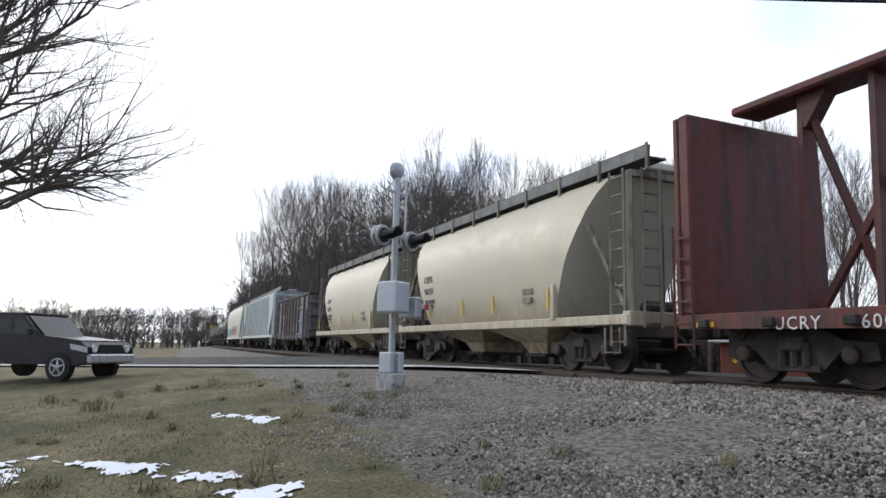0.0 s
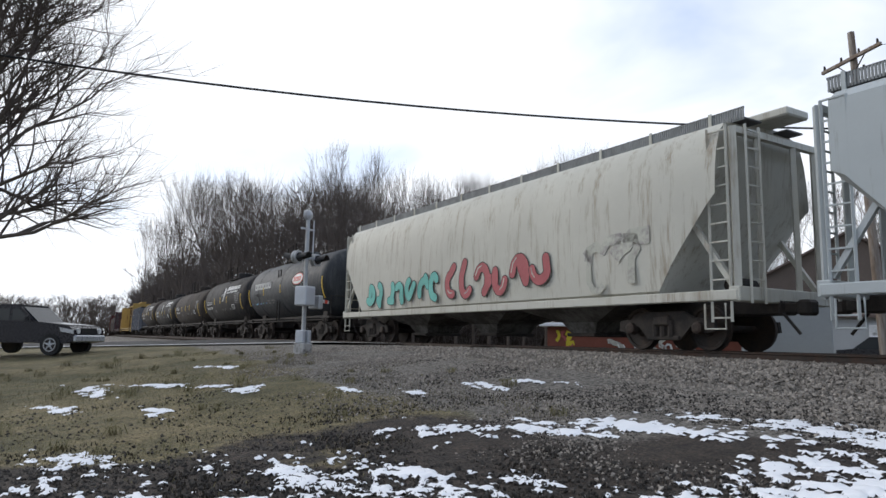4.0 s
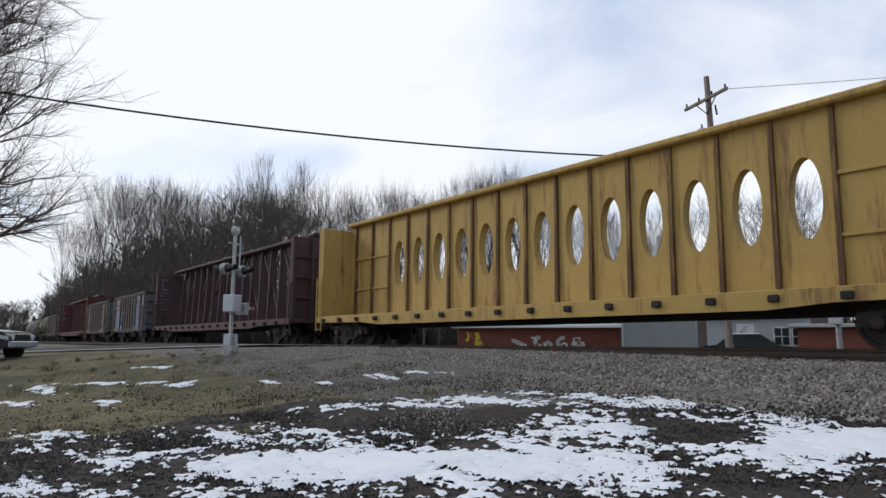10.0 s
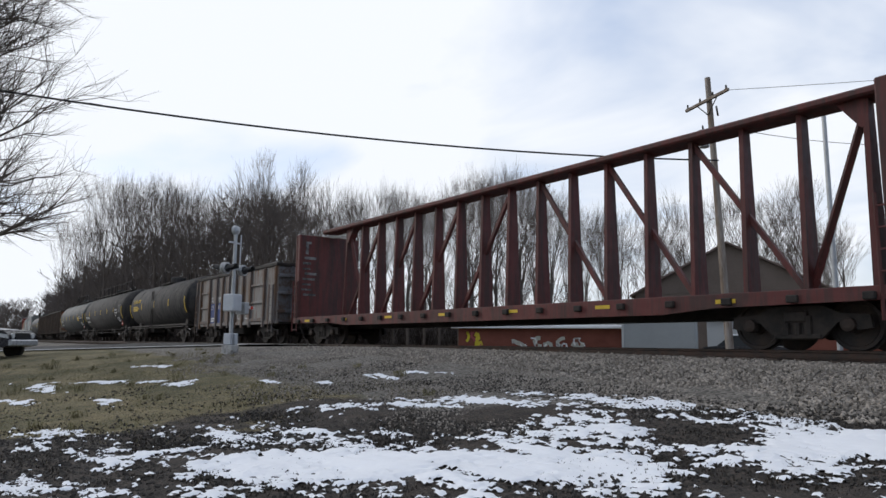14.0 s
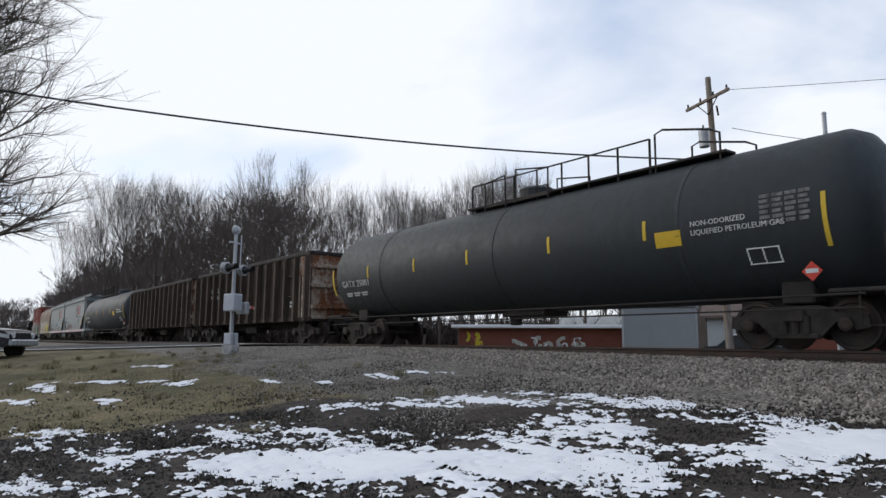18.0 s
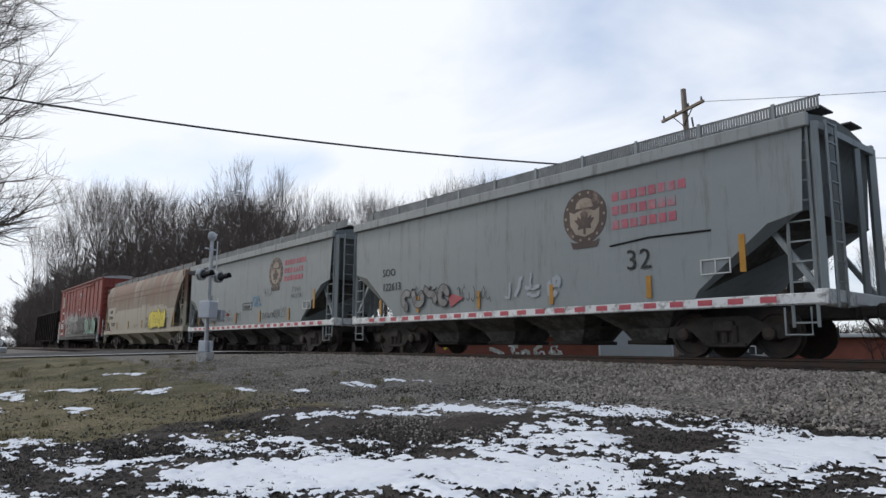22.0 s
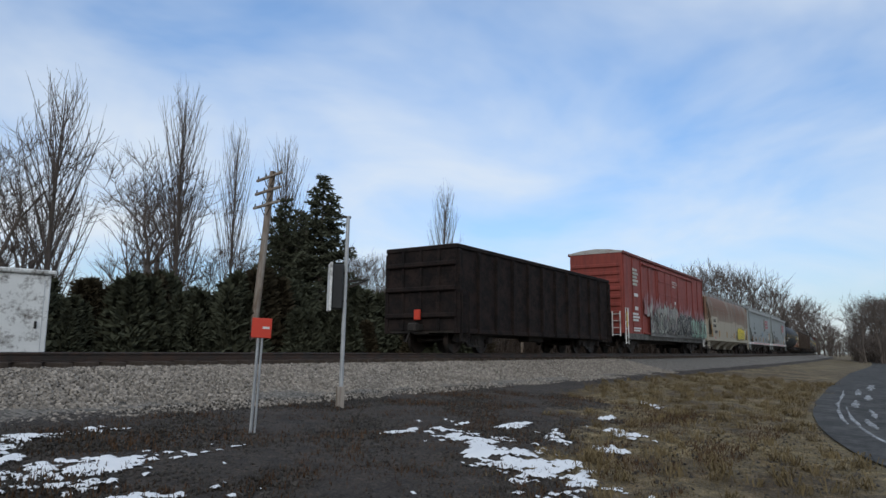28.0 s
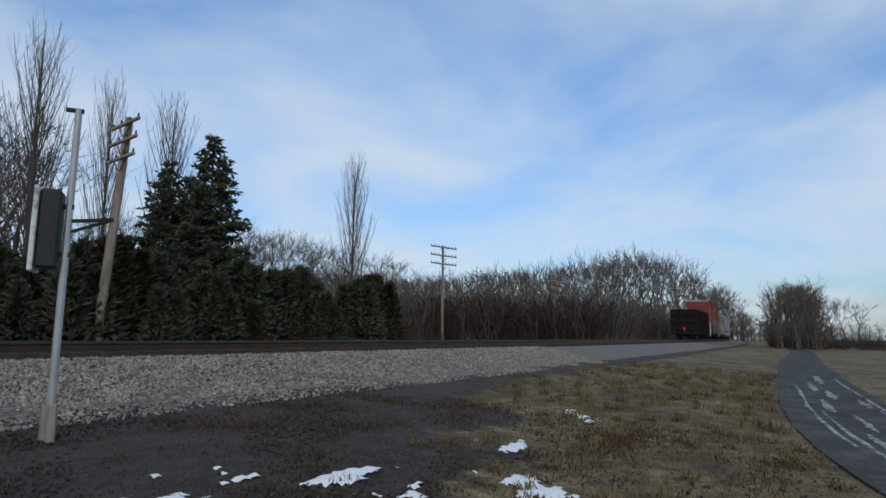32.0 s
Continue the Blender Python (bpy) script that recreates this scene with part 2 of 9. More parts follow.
# ---- mesh building ----
class Mesh:
    """Vertices and faces of one part."""

    def __init__(self):
        self.v, self.f = [], []

    def add(self, verts, faces):
        n = len(self.v)
        self.v.extend(verts)
        self.f.extend([tuple(i + n for i in q) for q in faces])
        return self

    def box(self, x0, x1, y0, y1, z0, z1):
        return self.add([(x0, y0, z0), (x1, y0, z0), (x1, y1, z0), (x0, y1, z0), (x0, y0, z1), (x1, y0, z1), (x1, y1, z1), (x0, y1, z1)],
                        [(0, 3, 2, 1), (4, 5, 6, 7), (0, 1, 5, 4), (1, 2, 6, 5), (2, 3, 7, 6), (3, 0, 4, 7)])

    def cbox(self, x0, x1, y0, y1, z0, z1, c=0.02):
        """A box with chamfered edges."""
        c = min(c, (x1 - x0) * 0.45, (y1 - y0) * 0.45, (z1 - z0) * 0.45)
        b = bmesh.new()
        idx = {}
        verts = []
        for i, (X, sx) in enumerate(((x0, 1), (x1, -1))):
            for j, (Y, sy) in enumerate(((y0, 1), (y1, -1))):
                for k, (Z, sz) in enumerate(((z0, 1), (z1, -1))):
                    for a in range(3):
                        p = [X + sx * c, Y + sy * c, Z + sz * c]
                        p[a] = (X, Y, Z)[a]
                        idx[i, j, k, a] = len(verts)
                        verts.append(tuple(p))
        b.free()
        faces = []
        for a in range(3):
            o = [q for q in range(3) if q != a]
            for s in (0, 1):
                ring = []
                for u, w in ((0, 0), (1, 0), (1, 1), (0, 1)):
                    key = [0, 0, 0]
                    key[a], key[o[0]], key[o[1]] = s, u, w
                    ring.append(idx[(*key, a)])
                faces.append(tuple(ring))
            for u in (0, 1):
                for w in (0, 1):
                    k0, k1 = [0, 0, 0], [0, 0, 0]
                    k0[o[0]] = k1[o[0]] = u
                    k0[o[1]] = k1[o[1]] = w
                    k1[a] = 1
                    faces.append((idx[(*k0, o[0])], idx[(*k1, o[0])], idx[(*k1, o[1])], idx[(*k0, o[1])]))
        for i in (0, 1):
            for j in (0, 1):
                for k in (0, 1):
                    faces.append(tuple(idx[i, j, k, a] for a in range(3)))
        return self.add(verts, faces)

    def bar(self, p0, p1, w, h=None):
        """A square bar from p0 to p1."""
        return self.tube(p0, p1, w * 0.7071, (h or w) * 0.7071, 4, True, 0.7854)

    def tube(self, p0, p1, r0, r1=None, n=8, caps=True, turn=0.0):
        r1 = r0 if r1 is None else r1
        p0, p1 = Vector(p0), Vector(p1)
        d = (p1 - p0).normalized()
        a = d.orthogonal() if abs(d.z) > 0.9 else d.cross(Vector((0, 0, 1)))
        a.normalize()
        b = d.cross(a)
        vs = []
        for p, r in ((p0, r0), (p1, r1)):
            for i in range(n):
                t = turn + 2 * math.pi * i / n
                vs.append(tuple(p + a * (r * math.cos(t)) + b * (r * math.sin(t))))
        fs = [(i, (i + 1) % n, n + (i + 1) % n, n + i) for i in range(n)]
        if caps:
            fs += [tuple(range(n - 1, -1, -1)), tuple(range(n, 2 * n))]
        return self.add(vs, fs)

    def path(self, pts, r, n=6):
        """A bent round bar through the points, as one skin."""
        pts = [Vector(q) for q in pts]
        rg = []
        for i, q in enumerate(pts):
            d = (pts[min(i + 1, len(pts) - 1)] - pts[max(i - 1, 0)]).normalized()
            a = d.cross(Vector((0.31, 0.17, 0.93)))
            a.normalize()
            c = d.cross(a)
            rg.append([tuple(q + a * (r * math.cos(6.2832 * k / n)) + c * (r * math.sin(6.2832 * k / n))) for k in range(n)])
        return self.rings(rg)

    def rings(self, rings, caps=True, closed=True):
        """Skins a row of rings with the same number of points."""
        n = len(rings[0])
        vs = [tuple(p) for r in rings for p in r]
        fs = []
        for k in range(len(rings) - 1):
            for i in range(n if closed else n - 1):
                j = (i + 1) % n
                fs.append((k * n + i, k * n + j, (k + 1) * n + j, (k + 1) * n + i))
        if caps:
            fs += [tuple(range(n - 1, -1, -1)), tuple(range((len(rings) - 1) * n, len(rings) * n))]
        return self.add(vs, fs)

    def lathe_x(self, prof, zc, n=28, yc=0.0):
        """A body turned round an axis along x: prof is a row of (x, radius)."""
        rg = [[(x, yc + r * math.sin(2 * math.pi * i / n), zc + r * math.cos(2 * math.pi * i / n)) for i in range(n)] for x, r in prof]
        return self.rings(rg)

    def prism_y(self, poly, y0, y1):
        """A polygon of (x, z) between two y."""
        n = len(poly)
        vs = [(x, y0, z) for x, z in poly] + [(x, y1, z) for x, z in poly]
        return self.add(vs, [tuple(range(n)), tuple(range(2 * n - 1, n - 1, -1))] + [(i + n, (i + 1) % n + n, (i + 1) % n, i) for i in range(n)])

    def data(self, name, mat, smooth=False):
        me = bpy.data.meshes.new(name)
        me.from_pydata(self.v, [], self.f)
        if mat:
            me.materials.append(mat)
        b = bmesh.new()
        b.from_mesh(me)
        bmesh.ops.recalc_face_normals(b, faces=b.faces)
        b.to_mesh(me)
        b.free()
        if smooth:
            me.shade_smooth()
            me.set_sharp_from_angle(angle=radians(40))
        return me


def part(name, mesh, mat, parent, label="", smooth=False):
    ob = new(name, mesh.data(name, mat, smooth))
    ob.parent = parent
    return tagged(ob, label) if label else ob


def share(name, me, parent, m=None):
    ob = new(name, me)
    ob.parent = parent
    if m is not None:
        ob.matrix_basis = m
    return ob


def thing(name, label, category, group="", m=None):
    ob = new(name)
    ob.empty_display_size = 0.3
    if m is not None:
        ob.matrix_basis = m
    return tagged(ob, label, category, group)


def words(text, size, mat, parent, x, y, z, name="lettering", wrap=None, space=1.0, label=""):
    """Lettering on a side that faces -y, its lower left corner at x, z. wrap: (axis height, radius) of a round side."""
    cu = bpy.data.curves.new("letters", "FONT")
    cu.body, cu.size, cu.extrude, cu.space_character = text, size, 0.004, space
    cu.resolution_u = 2
    tmp = bpy.data.objects.new("letters", cu)
    me = bpy.data.meshes.new_from_object(tmp)
    bpy.data.objects.remove(tmp)
    for v in me.vertices:
        px, pz, d = x + v.co.x, z + v.co.y, v.co.z
        py = y - d
        if wrap:
            py = -math.sqrt(max(0.01, (wrap[1] + 0.015) ** 2 - (pz - wrap[0]) ** 2)) - d
        v.co = (px, py, pz)
    me.materials.clear()
    me.materials.append(mat)
    me.name = name
    ob = new(name, me)
    ob.parent = parent
    return tagged(ob, label) if label else ob


def bars(parent, mat, x, y, z, w, h, n=1, name="marking", wrap=None, label=""):
    """Plain bars that stand for small writing."""
    g = Mesh()
    step = h / n
    for i in range(n):
        z0 = z + i * step
        ww = w * (1.0 if i % 2 else 0.82)
        rows_ = 4 if wrap else 1
        for k in range(rows_):
            za, zb = z0 + step * 0.65 * k / rows_, z0 + step * 0.65 * (k + 1) / rows_
            if wrap:
                ya, yb = (-math.sqrt(max(0.01, (wrap[1] + 0.012) ** 2 - (q - wrap[0]) ** 2)) for q in (za, zb))
            else:
                ya = yb = y
            g.add([(x, ya, za), (x + ww, ya, za), (x + ww, yb, zb), (x, yb, zb), (x, ya + 0.02, za), (x + ww, ya + 0.02, za), (x + ww, yb + 0.02, zb), (x, yb + 0.02, zb)],
                  [(0, 1, 2, 3), (4, 7, 6, 5), (0, 4, 5, 1), (1, 5, 6, 2), (2, 6, 7, 3), (3, 7, 4, 0)])
    ob = part(name, g, mat, parent, label)
    return tagged(ob, kind="stuff") if n > 1 else ob


# ---- lie of the land (rail top is z = 0) ----
def bend(x):
    return x * x / (2 * R_CURVE)


def smooth(a, b, x):
    t = min(1, max(0, (x - a) / (b - a)))
    return t * t * (3 - 2 * t)


ROAD_P, ROAD_D = (-30.0, 7.8), (0.84, 0.5426)     # near edge of the crossing road
ROAD_W = 7.5


def road_off(x, y):
    """Distance across the crossing road from its near edge, and the run along it."""
    dx, dy = x - ROAD_P[0], y - ROAD_P[1]
    return -dx * ROAD_D[1] + dy * ROAD_D[0], dx * ROAD_D[0] + dy * ROAD_D[1]


def road_z(u):
    return -0.03 - 0.055 * max(0.0, abs(u - Y_TRACK) - 3.2) if u < Y_TRACK else -0.03 - 0.03 * max(0.0, u - Y_TRACK - 3.2)


def profile(u):
    pts = ((-40, -1.5), (-6, -1.42), (1, -1.36), (4, -1.20), (9.8, -0.80), (11.7, -0.38), (12.35, -0.27), (15.15, -0.27), (15.8, -0.38), (17.9, -0.85), (24, -0.9), (60, -0.8))
    if u <= pts[0][0]:
        return pts[0][1]
    for (a, za), (b, zb) in zip(pts, pts[1:]):
        if u <= b:
            return za + (zb - za) * (u - a) / (b - a)
    return pts[-1][1]


def ground_z(x, y):
    u = y - bend(min(abs(x), 400))
    z = profile(u)
    o, _ = road_off(x, y)
    near = 1 - smooth(0.5, 15 if o < 0 else 6, (-o if o < 0 else max(0, o - ROAD_W)))
    zr = max(-2.2, road_z(u)) - 0.05
    z = z + (zr - z) * near
    return z


# ---- ground ----
def spread(lo, hi, step, far, grow=1.18):
    """Grid lines: even from lo to hi, then ever wider out to far."""
    out = list(np.arange(lo, hi + 1e-6, step))
    a, s = hi, step
    while a < far[1]:
        s *= grow
        a += s
        out.append(a)
    a, s, left = lo, step, []
    while a > far[0]:
        s *= grow
        a -= s
        left.append(a)
    return left[::-1] + out


def grassy(x, u):
    n1 = noise.noise(Vector((x * 0.5, u * 0.6, 47)))
    left = smooth(-8.5, -13.5, x + 3.2 * n1) * smooth(9.5, 7.0, u + 1.2 * n1)
    right = smooth(3.4, 9.4, x - 2.2 * max(0.0, u - 2.6) + 3.5 * noise.noise(Vector((x * 0.45, u * 0.7, 41)))) * smooth(9.0, 7.5, u)
    beyond = smooth(17.5, 21, u)
    return max(left, right, beyond * 0.7, smooth(-1, -6, u))


gx = spread(-44, 46, 0.45, (-2600, 2600))
gy = spread(-8, 26, 0.3, (-900, 2600))
gv, gf, gg, gb = [], [], [], []
for y in gy:
    for x in gx:
        u = y - bend(min(abs(x), 400))
        j = noise.noise(Vector((x * 0.6, y * 0.6, 0))) * 0.05 + noise.noise(Vector((x * 2.1, y * 2.1, 4))) * 0.025
        o, _ = road_off(x, y)
        calm = 0.0 if -1 < o < ROAD_W + 1 or 10.5 < u < 17 or u < 2.2 else 1.0
        gv.append((x, y, ground_z(x, y) + j * calm - (0.03 if 10 < u < 17.5 else 0)))
        gg.append(grassy(x, u))
        gb.append(smooth(8.9 - 3.2 * smooth(-5, -9.5, x), 10.0 - 2.6 * smooth(-5, -9.5, x), u + 0.5 * noise.noise(Vector((x * 0.8, y, 9)))) * smooth(18.6, 17.6, u))
nx = len(gx)
for j in range(len(gy) - 1):
    for i in range(nx - 1):
        gf.append((j * nx + i, j * nx + i + 1, (j + 1) * nx + i + 1, (j + 1) * nx + i))
me = bpy.data.meshes.new("ground")
me.from_pydata(gv, [], gf)
me.shade_smooth()
for nm, vals in (("grass", gg), ("ballast", gb)):
    at = me.attributes.new(nm, "FLOAT", "POINT")
    at.data.foreach_set("value", np.array(vals, dtype=np.float32))
ground = tagged(new("ground", me), "dark gravelly earth with dry grass verges and old snow", "ground", kind="structure")


def ground_material():
    m = bpy.data.materials.new("gravel_earth_and_dry_grass")
    m.use_nodes = True
    nt, ln = m.node_tree, m.node_tree.links
    p = nt.nodes["Principled BSDF"]
    p.inputs["Roughness"].default_value = 0.95
    co = nt.nodes.new("ShaderNodeTexCoord").outputs["Object"]

    def tex(kind, sc, detail=5):
        n = nt.nodes.new(kind)
        n.inputs["Scale"].default_value = sc
        if kind == "ShaderNodeTexNoise":
            n.inputs["Detail"].default_value = detail
            n.inputs["Roughness"].default_value = 0.65
        ln.new(co, n.inputs["Vector"])
        return n

    def rampc(fac, stops):
        n = nt.nodes.new("ShaderNodeValToRGB")
        while len(n.color_ramp.elements) < len(stops):
            n.color_ramp.elements.new(0.5)
        for e, (pos, c) in zip(n.color_ramp.elements, stops):
            e.position, e.color = pos, (*c, 1)
        ln.new(fac, n.inputs[0])
        return n.outputs[0]

    def mixc(fac, a, b, blend="MIX"):
        n = nt.nodes.new("ShaderNodeMix")
        n.data_type, n.blend_type = "RGBA", blend
        if isinstance(fac, float):
            n.inputs[0].default_value = fac
        else:
            ln.new(fac, n.inputs[0])
        ln.new(a, n.inputs[6])
        ln.new(b, n.inputs[7])
        return n.outputs[2]

    def attr(name):
        n = nt.nodes.new("ShaderNodeAttribute")
        n.attribute_name = name
        return n.outputs["Fac"]

    def edge(fac, nz, lo=0.35, hi=0.65):
        a = nt.nodes.new("ShaderNodeMath")
        a.operation = "MULTIPLY_ADD"
        ln.new(nz, a.inputs[0])
        a.inputs[1].default_value = 0.8
        ln.new(fac, a.inputs[2])
        b = nt.nodes.new("ShaderNodeMapRange")
        b.inputs[1].default_value, b.inputs[2].default_value = lo + 0.4, hi + 0.4
        ln.new(a.outputs[0], b.inputs[0])
        return b.outputs[0]

    big, mid, fine = tex("ShaderNodeTexNoise", 0.5).outputs["Fac"], tex("ShaderNodeTexNoise", 3.0).outputs["Fac"], tex("ShaderNodeTexNoise", 26.0, 8).outputs["Fac"]
    cell = tex("ShaderNodeTexVoronoi", 22.0)
    earth = rampc(fine, ((0.3, (0.012, 0.0095, 0.0075)), (0.5, (0.036, 0.029, 0.0235)), (0.72, (0.10, 0.08, 0.064))))
    soil = rampc(mid, ((0.35, (0.55, 0.5, 0.46)), (0.65, (1.35, 1.25, 1.15))))
    earth = mixc(1.0, earth, soil, "MULTIPLY")
    grass = rampc(mid, ((0.32, (0.075, 0.058, 0.03)), (0.5, (0.17, 0.135, 0.072)), (0.68, (0.32, 0.25, 0.14))))
    green = rampc(big, ((0.35, (0.095, 0.105, 0.04)), (0.65, (0.22, 0.185, 0.095))))
    sx_ = nt.nodes.new("ShaderNodeSeparateXYZ")
    ln.new(co, sx_.inputs[0])
    west = nt.nodes.new("ShaderNodeMapRange")
    west.inputs[1].default_value, west.inputs[2].default_value, west.inputs[3].default_value, west.inputs[4].default_value = 2.0, -10.0, 0.05, 0.6
    ln.new(sx_.outputs[0], west.inputs[0])
    patchy = rampc(big, ((0.38, (0.55, 0.45, 0.4)), (0.6, (1.25, 1.2, 1.1))))
    grass = mixc(1.0, grass, patchy, "MULTIPLY")
    grass = mixc(west.outputs[0], grass, green)
    grain = rampc(fine, ((0.35, (0.25, 0.25, 0.25)), (0.65, (1.3, 1.3, 1.3))))
    grass = mixc(1.0, grass, grain, "MULTIPLY")
    stone_c = rampc(cell.outputs["Color"], ((0.1, (0.05, 0.044, 0.038)), (0.9, (0.26, 0.235, 0.2))))
    col = mixc(edge(attr("grass"), mid), earth, grass)
    col = mixc(edge(attr("ballast"), fine), col, stone_c)
    ln.new(col, p.inputs["Base Color"])
    bp = nt.nodes.new("ShaderNodeBump")
    bp.inputs["Strength"].default_value, bp.inputs["Distance"].default_value = 0.9, 0.05
    ln.new(fine, bp.inputs["Height"])
    ln.new(bp.outputs[0], p.inputs["Normal"])
    return m


me.materials.append(ground_material())


# ---- roads ----
def strip(name, line, mat, label, category, kind="structure", lift=0.03, cols=5):
    """A road sheet over the land: line is a row of (left point, right point)."""
    g = Mesh()
    rg = []
    for a, b in line:
        rg.append([(a[0] + (b[0] - a[0]) * i / cols, a[1] + (b[1] - a[1]) * i / cols, 0) for i in range(cols + 1)])
    rg = [[(x, y, ground_z(x, y) + lift) for x, y, _ in r] for r in rg]
    g.rings(rg, caps=False, closed=False)
    ob = new(name, g.data(name, mat, True))
    return tagged(ob, label, category, kind=kind)


def road_at(o, run):
    return (ROAD_P[0] + ROAD_D[0] * run - ROAD_D[1] * o, ROAD_P[1] + ROAD_D[1] * run + ROAD_D[0] * o)


runs = [q for q in np.arange(-60, 90, 1.5)]
strip("road", [(road_at(0, r), road_at(ROAD_W, r)) for r in runs], asphalt, "worn grey asphalt road over the level crossing", "road", lift=0.055, cols=6)
edge_paint = material("worn_road_paint", (0.55, 0.55, 0.53), 0.8, 0, 0.2, 3, second=(0.2, 0.2, 0.2), amount=0.5)
strip("edge_line", [(road_at(0.05, r), road_at(0.75 + 0.5 * smooth(2, 10, r), r)) for r in np.arange(-30, 13, 1.0)], edge_paint, "white painted edge line of the crossing road", "road marking", lift=0.062, cols=1)


def lane_edge(x):
    pts = ((-14, -14), (0, -9.5), (6, -4.3), (8.4, -1.6), (9.8, -0.1), (10.5, 0.4), (11.8, 0.85), (13.5, 1.3), (15.3, 1.66), (17.9, 2.03), (21.7, 2.36), (32, 2.85), (54, 3.25), (75, 2.85), (95, 2.6), (400, 2.6))
    for (a, ya), (b, yb) in zip(pts, pts[1:]):
        if x <= b:
            t = (x - a) / (b - a)
            return ya + (yb - ya) * t
    return pts[-1][1]


lane_x = list(np.arange(-13, 24, 0.75)) + list(np.arange(24, 60, 1.5)) + list(np.arange(60, 310, 8.0))
lane_line = [((x, lane_edge(x) - 2.35 - 1.6 * smooth(14, 8, x) + bend(min(x, 400)) * 0.95), (x, lane_edge(x) + bend(min(x, 400)) * 0.95)) for x in lane_x]
strip("lane", lane_line, asphalt, "grey asphalt lane beside the railway with frost marks", "road", lift=0.03, cols=5)


# ---- track ----
def on_line(s, off=0.0, z=0.0, extra=0.0):
    """The pose at run s along the line, off metres to the far side."""
    a = s / R_CURVE
    return pose((R_CURVE - off) * math.sin(a), Y_TRACK + R_CURVE - (R_CURVE - off) * math.cos(a), z, 0, 0, math.degrees(a) + extra)


def rail(name, off):
    prof = ((-0.07, -0.17), (0.07, -0.17), (0.07, -0.155), (0.012, -0.135), (0.012, -0.05), (0.036, -0.035), (0.036, -0.006), (0.028, 0.0),
            (-0.028, 0.0), (-0.036, -0.006), (-0.036, -0.035), (-0.012, -0.05), (-0.012, -0.135), (-0.07, -0.155))
    g = Mesh()
    ss = list(np.arange(-420, 620, 10.0))
    g.rings([[tuple(on_line(s, off) @ Vector((0, y, z))) for y, z in prof] for s in ss])
    ob = new(name, g.data(name, rail_steel, True))
    return tagged(ob, "rust-brown steel rail of the single track", "rail", "track rails")


rail("rail", -0.755)
rail("rail", 0.755)
g = Mesh()
g.cbox(-0.115, 0.115, -1.3, 1.3, -0.30, -0.165, 0.012)
tie_me = g.data("tie", tie_wood)
track = tagged(new("track_bed"), "dark creosoted wooden ties under the rails", "track bed", kind="structure")
for k in range(-150, 150):
    s = k * 0.52
    if not -33 < s < -19:
        share("tie", tie_me, track, on_line(s, random.uniform(-0.03, 0.03), random.uniform(-0.012, 0.012), random.uniform(-1, 1)))
g = Mesh()
for k in range(150, 800):
    m = on_line(k * 0.52)
    q = Mesh().box(-0.11, 0.11, -1.3, 1.3, -0.30, -0.17)
    g.add([tuple(m @ Vector(v)) for v in q.v], q.f)
for k in range(-700, -150):
    m = on_line(k * 0.52)
    q = Mesh().box(-0.11, 0.11, -1.3, 1.3, -0.30, -0.17)
    g.add([tuple(m @ Vector(v)) for v in q.v], q.f)
tagged(part("tie_row", g, tie_wood, track), kind="stuff")
# plank panels of the crossing, between and beside the rails
panel = thing("crossing_deck", "weathered timber and asphalt deck of the level crossing", "crossing deck")
tagged(panel, kind="structure")
for off, w in ((0.0, 1.28), (-1.25, 0.8), (1.25, 0.8)):
    for k in range(5):
        s0 = -33.5 + k * 2.9
        g = Mesh()
        g.cbox(-1.4, 1.4, -w / 2, w / 2, -0.2, -0.015, 0.02)
        share("deck_panel", g.data("deck_panel", tie_wood), panel, on_line(s0 + 1.45, off))

# ---- ballast and gravel: loose stones ----
rng = np.random.default_rng(7)


def stones(name, count, where, size, mat, label, parent=None):
    """Loose stones as one mesh: eight-sided lumps, each turned and stretched by chance."""
    base = np.array([(1, 0, 0), (-1, 0, 0), (0, 1, 0), (0, -1, 0), (0, 0, 1), (0, 0, -1), (0.62, 0.62, 0.5), (-0.6, 0.5, 0.62)], float)[:6]
    tri = np.array([(0, 2, 4), (2, 1, 4), (1, 3, 4), (3, 0, 4), (2, 0, 5), (1, 2, 5), (3, 1, 5), (0, 3, 5)])
    P = np.array([where() for _ in range(count)])
    q = rng.normal(size=(count, 4))
    q /= np.linalg.norm(q, axis=1)[:, None]
    w, x, y, z = q.T
    Rm = np.stack([1 - 2 * (y * y + z * z), 2 * (x * y - z * w), 2 * (x * z + y * w), 2 * (x * y + z * w), 1 - 2 * (x * x + z * z), 2 * (y * z - x * w),
                   2 * (x * z - y * w), 2 * (y * z + x * w), 1 - 2 * (x * x + y * y)], 1).reshape(-1, 3, 3)
    sc = rng.uniform(size[0], size[1], (count, 1, 1)) * rng.uniform(0.6, 1.25, (count, 6, 1)) * rng.uniform(0.7, 1.2, (count, 1, 3))
    V = np.einsum("nij,nkj->nki", Rm, base[None] * sc) + P[:, None]
    F = (tri[None] + (np.arange(count) * 6)[:, None, None]).reshape(-1, 3)
    me = bpy.data.meshes.new(name)
    me.from_pydata(V.reshape(-1, 3).tolist(), [], F.tolist())
    me.materials.append(mat)
    return tagged(new(name, me), label, "stones", kind="stuff")


def ballast_spot():
    while True:
        x = rng.uniform(-23, 34) if rng.random() < 0.75 else rng.uniform(-8, 14)
        u = rng.uniform(9.0, 12.9)
        if u < 9.9 and rng.random() < 0.55:
            continue
        o, _ = road_off(x, u + bend(x))
        if -1.5 < o < ROAD_W + 1:
            continue
        y = u + bend(x)
        return x, y, ground_z(x, y) - 0.005


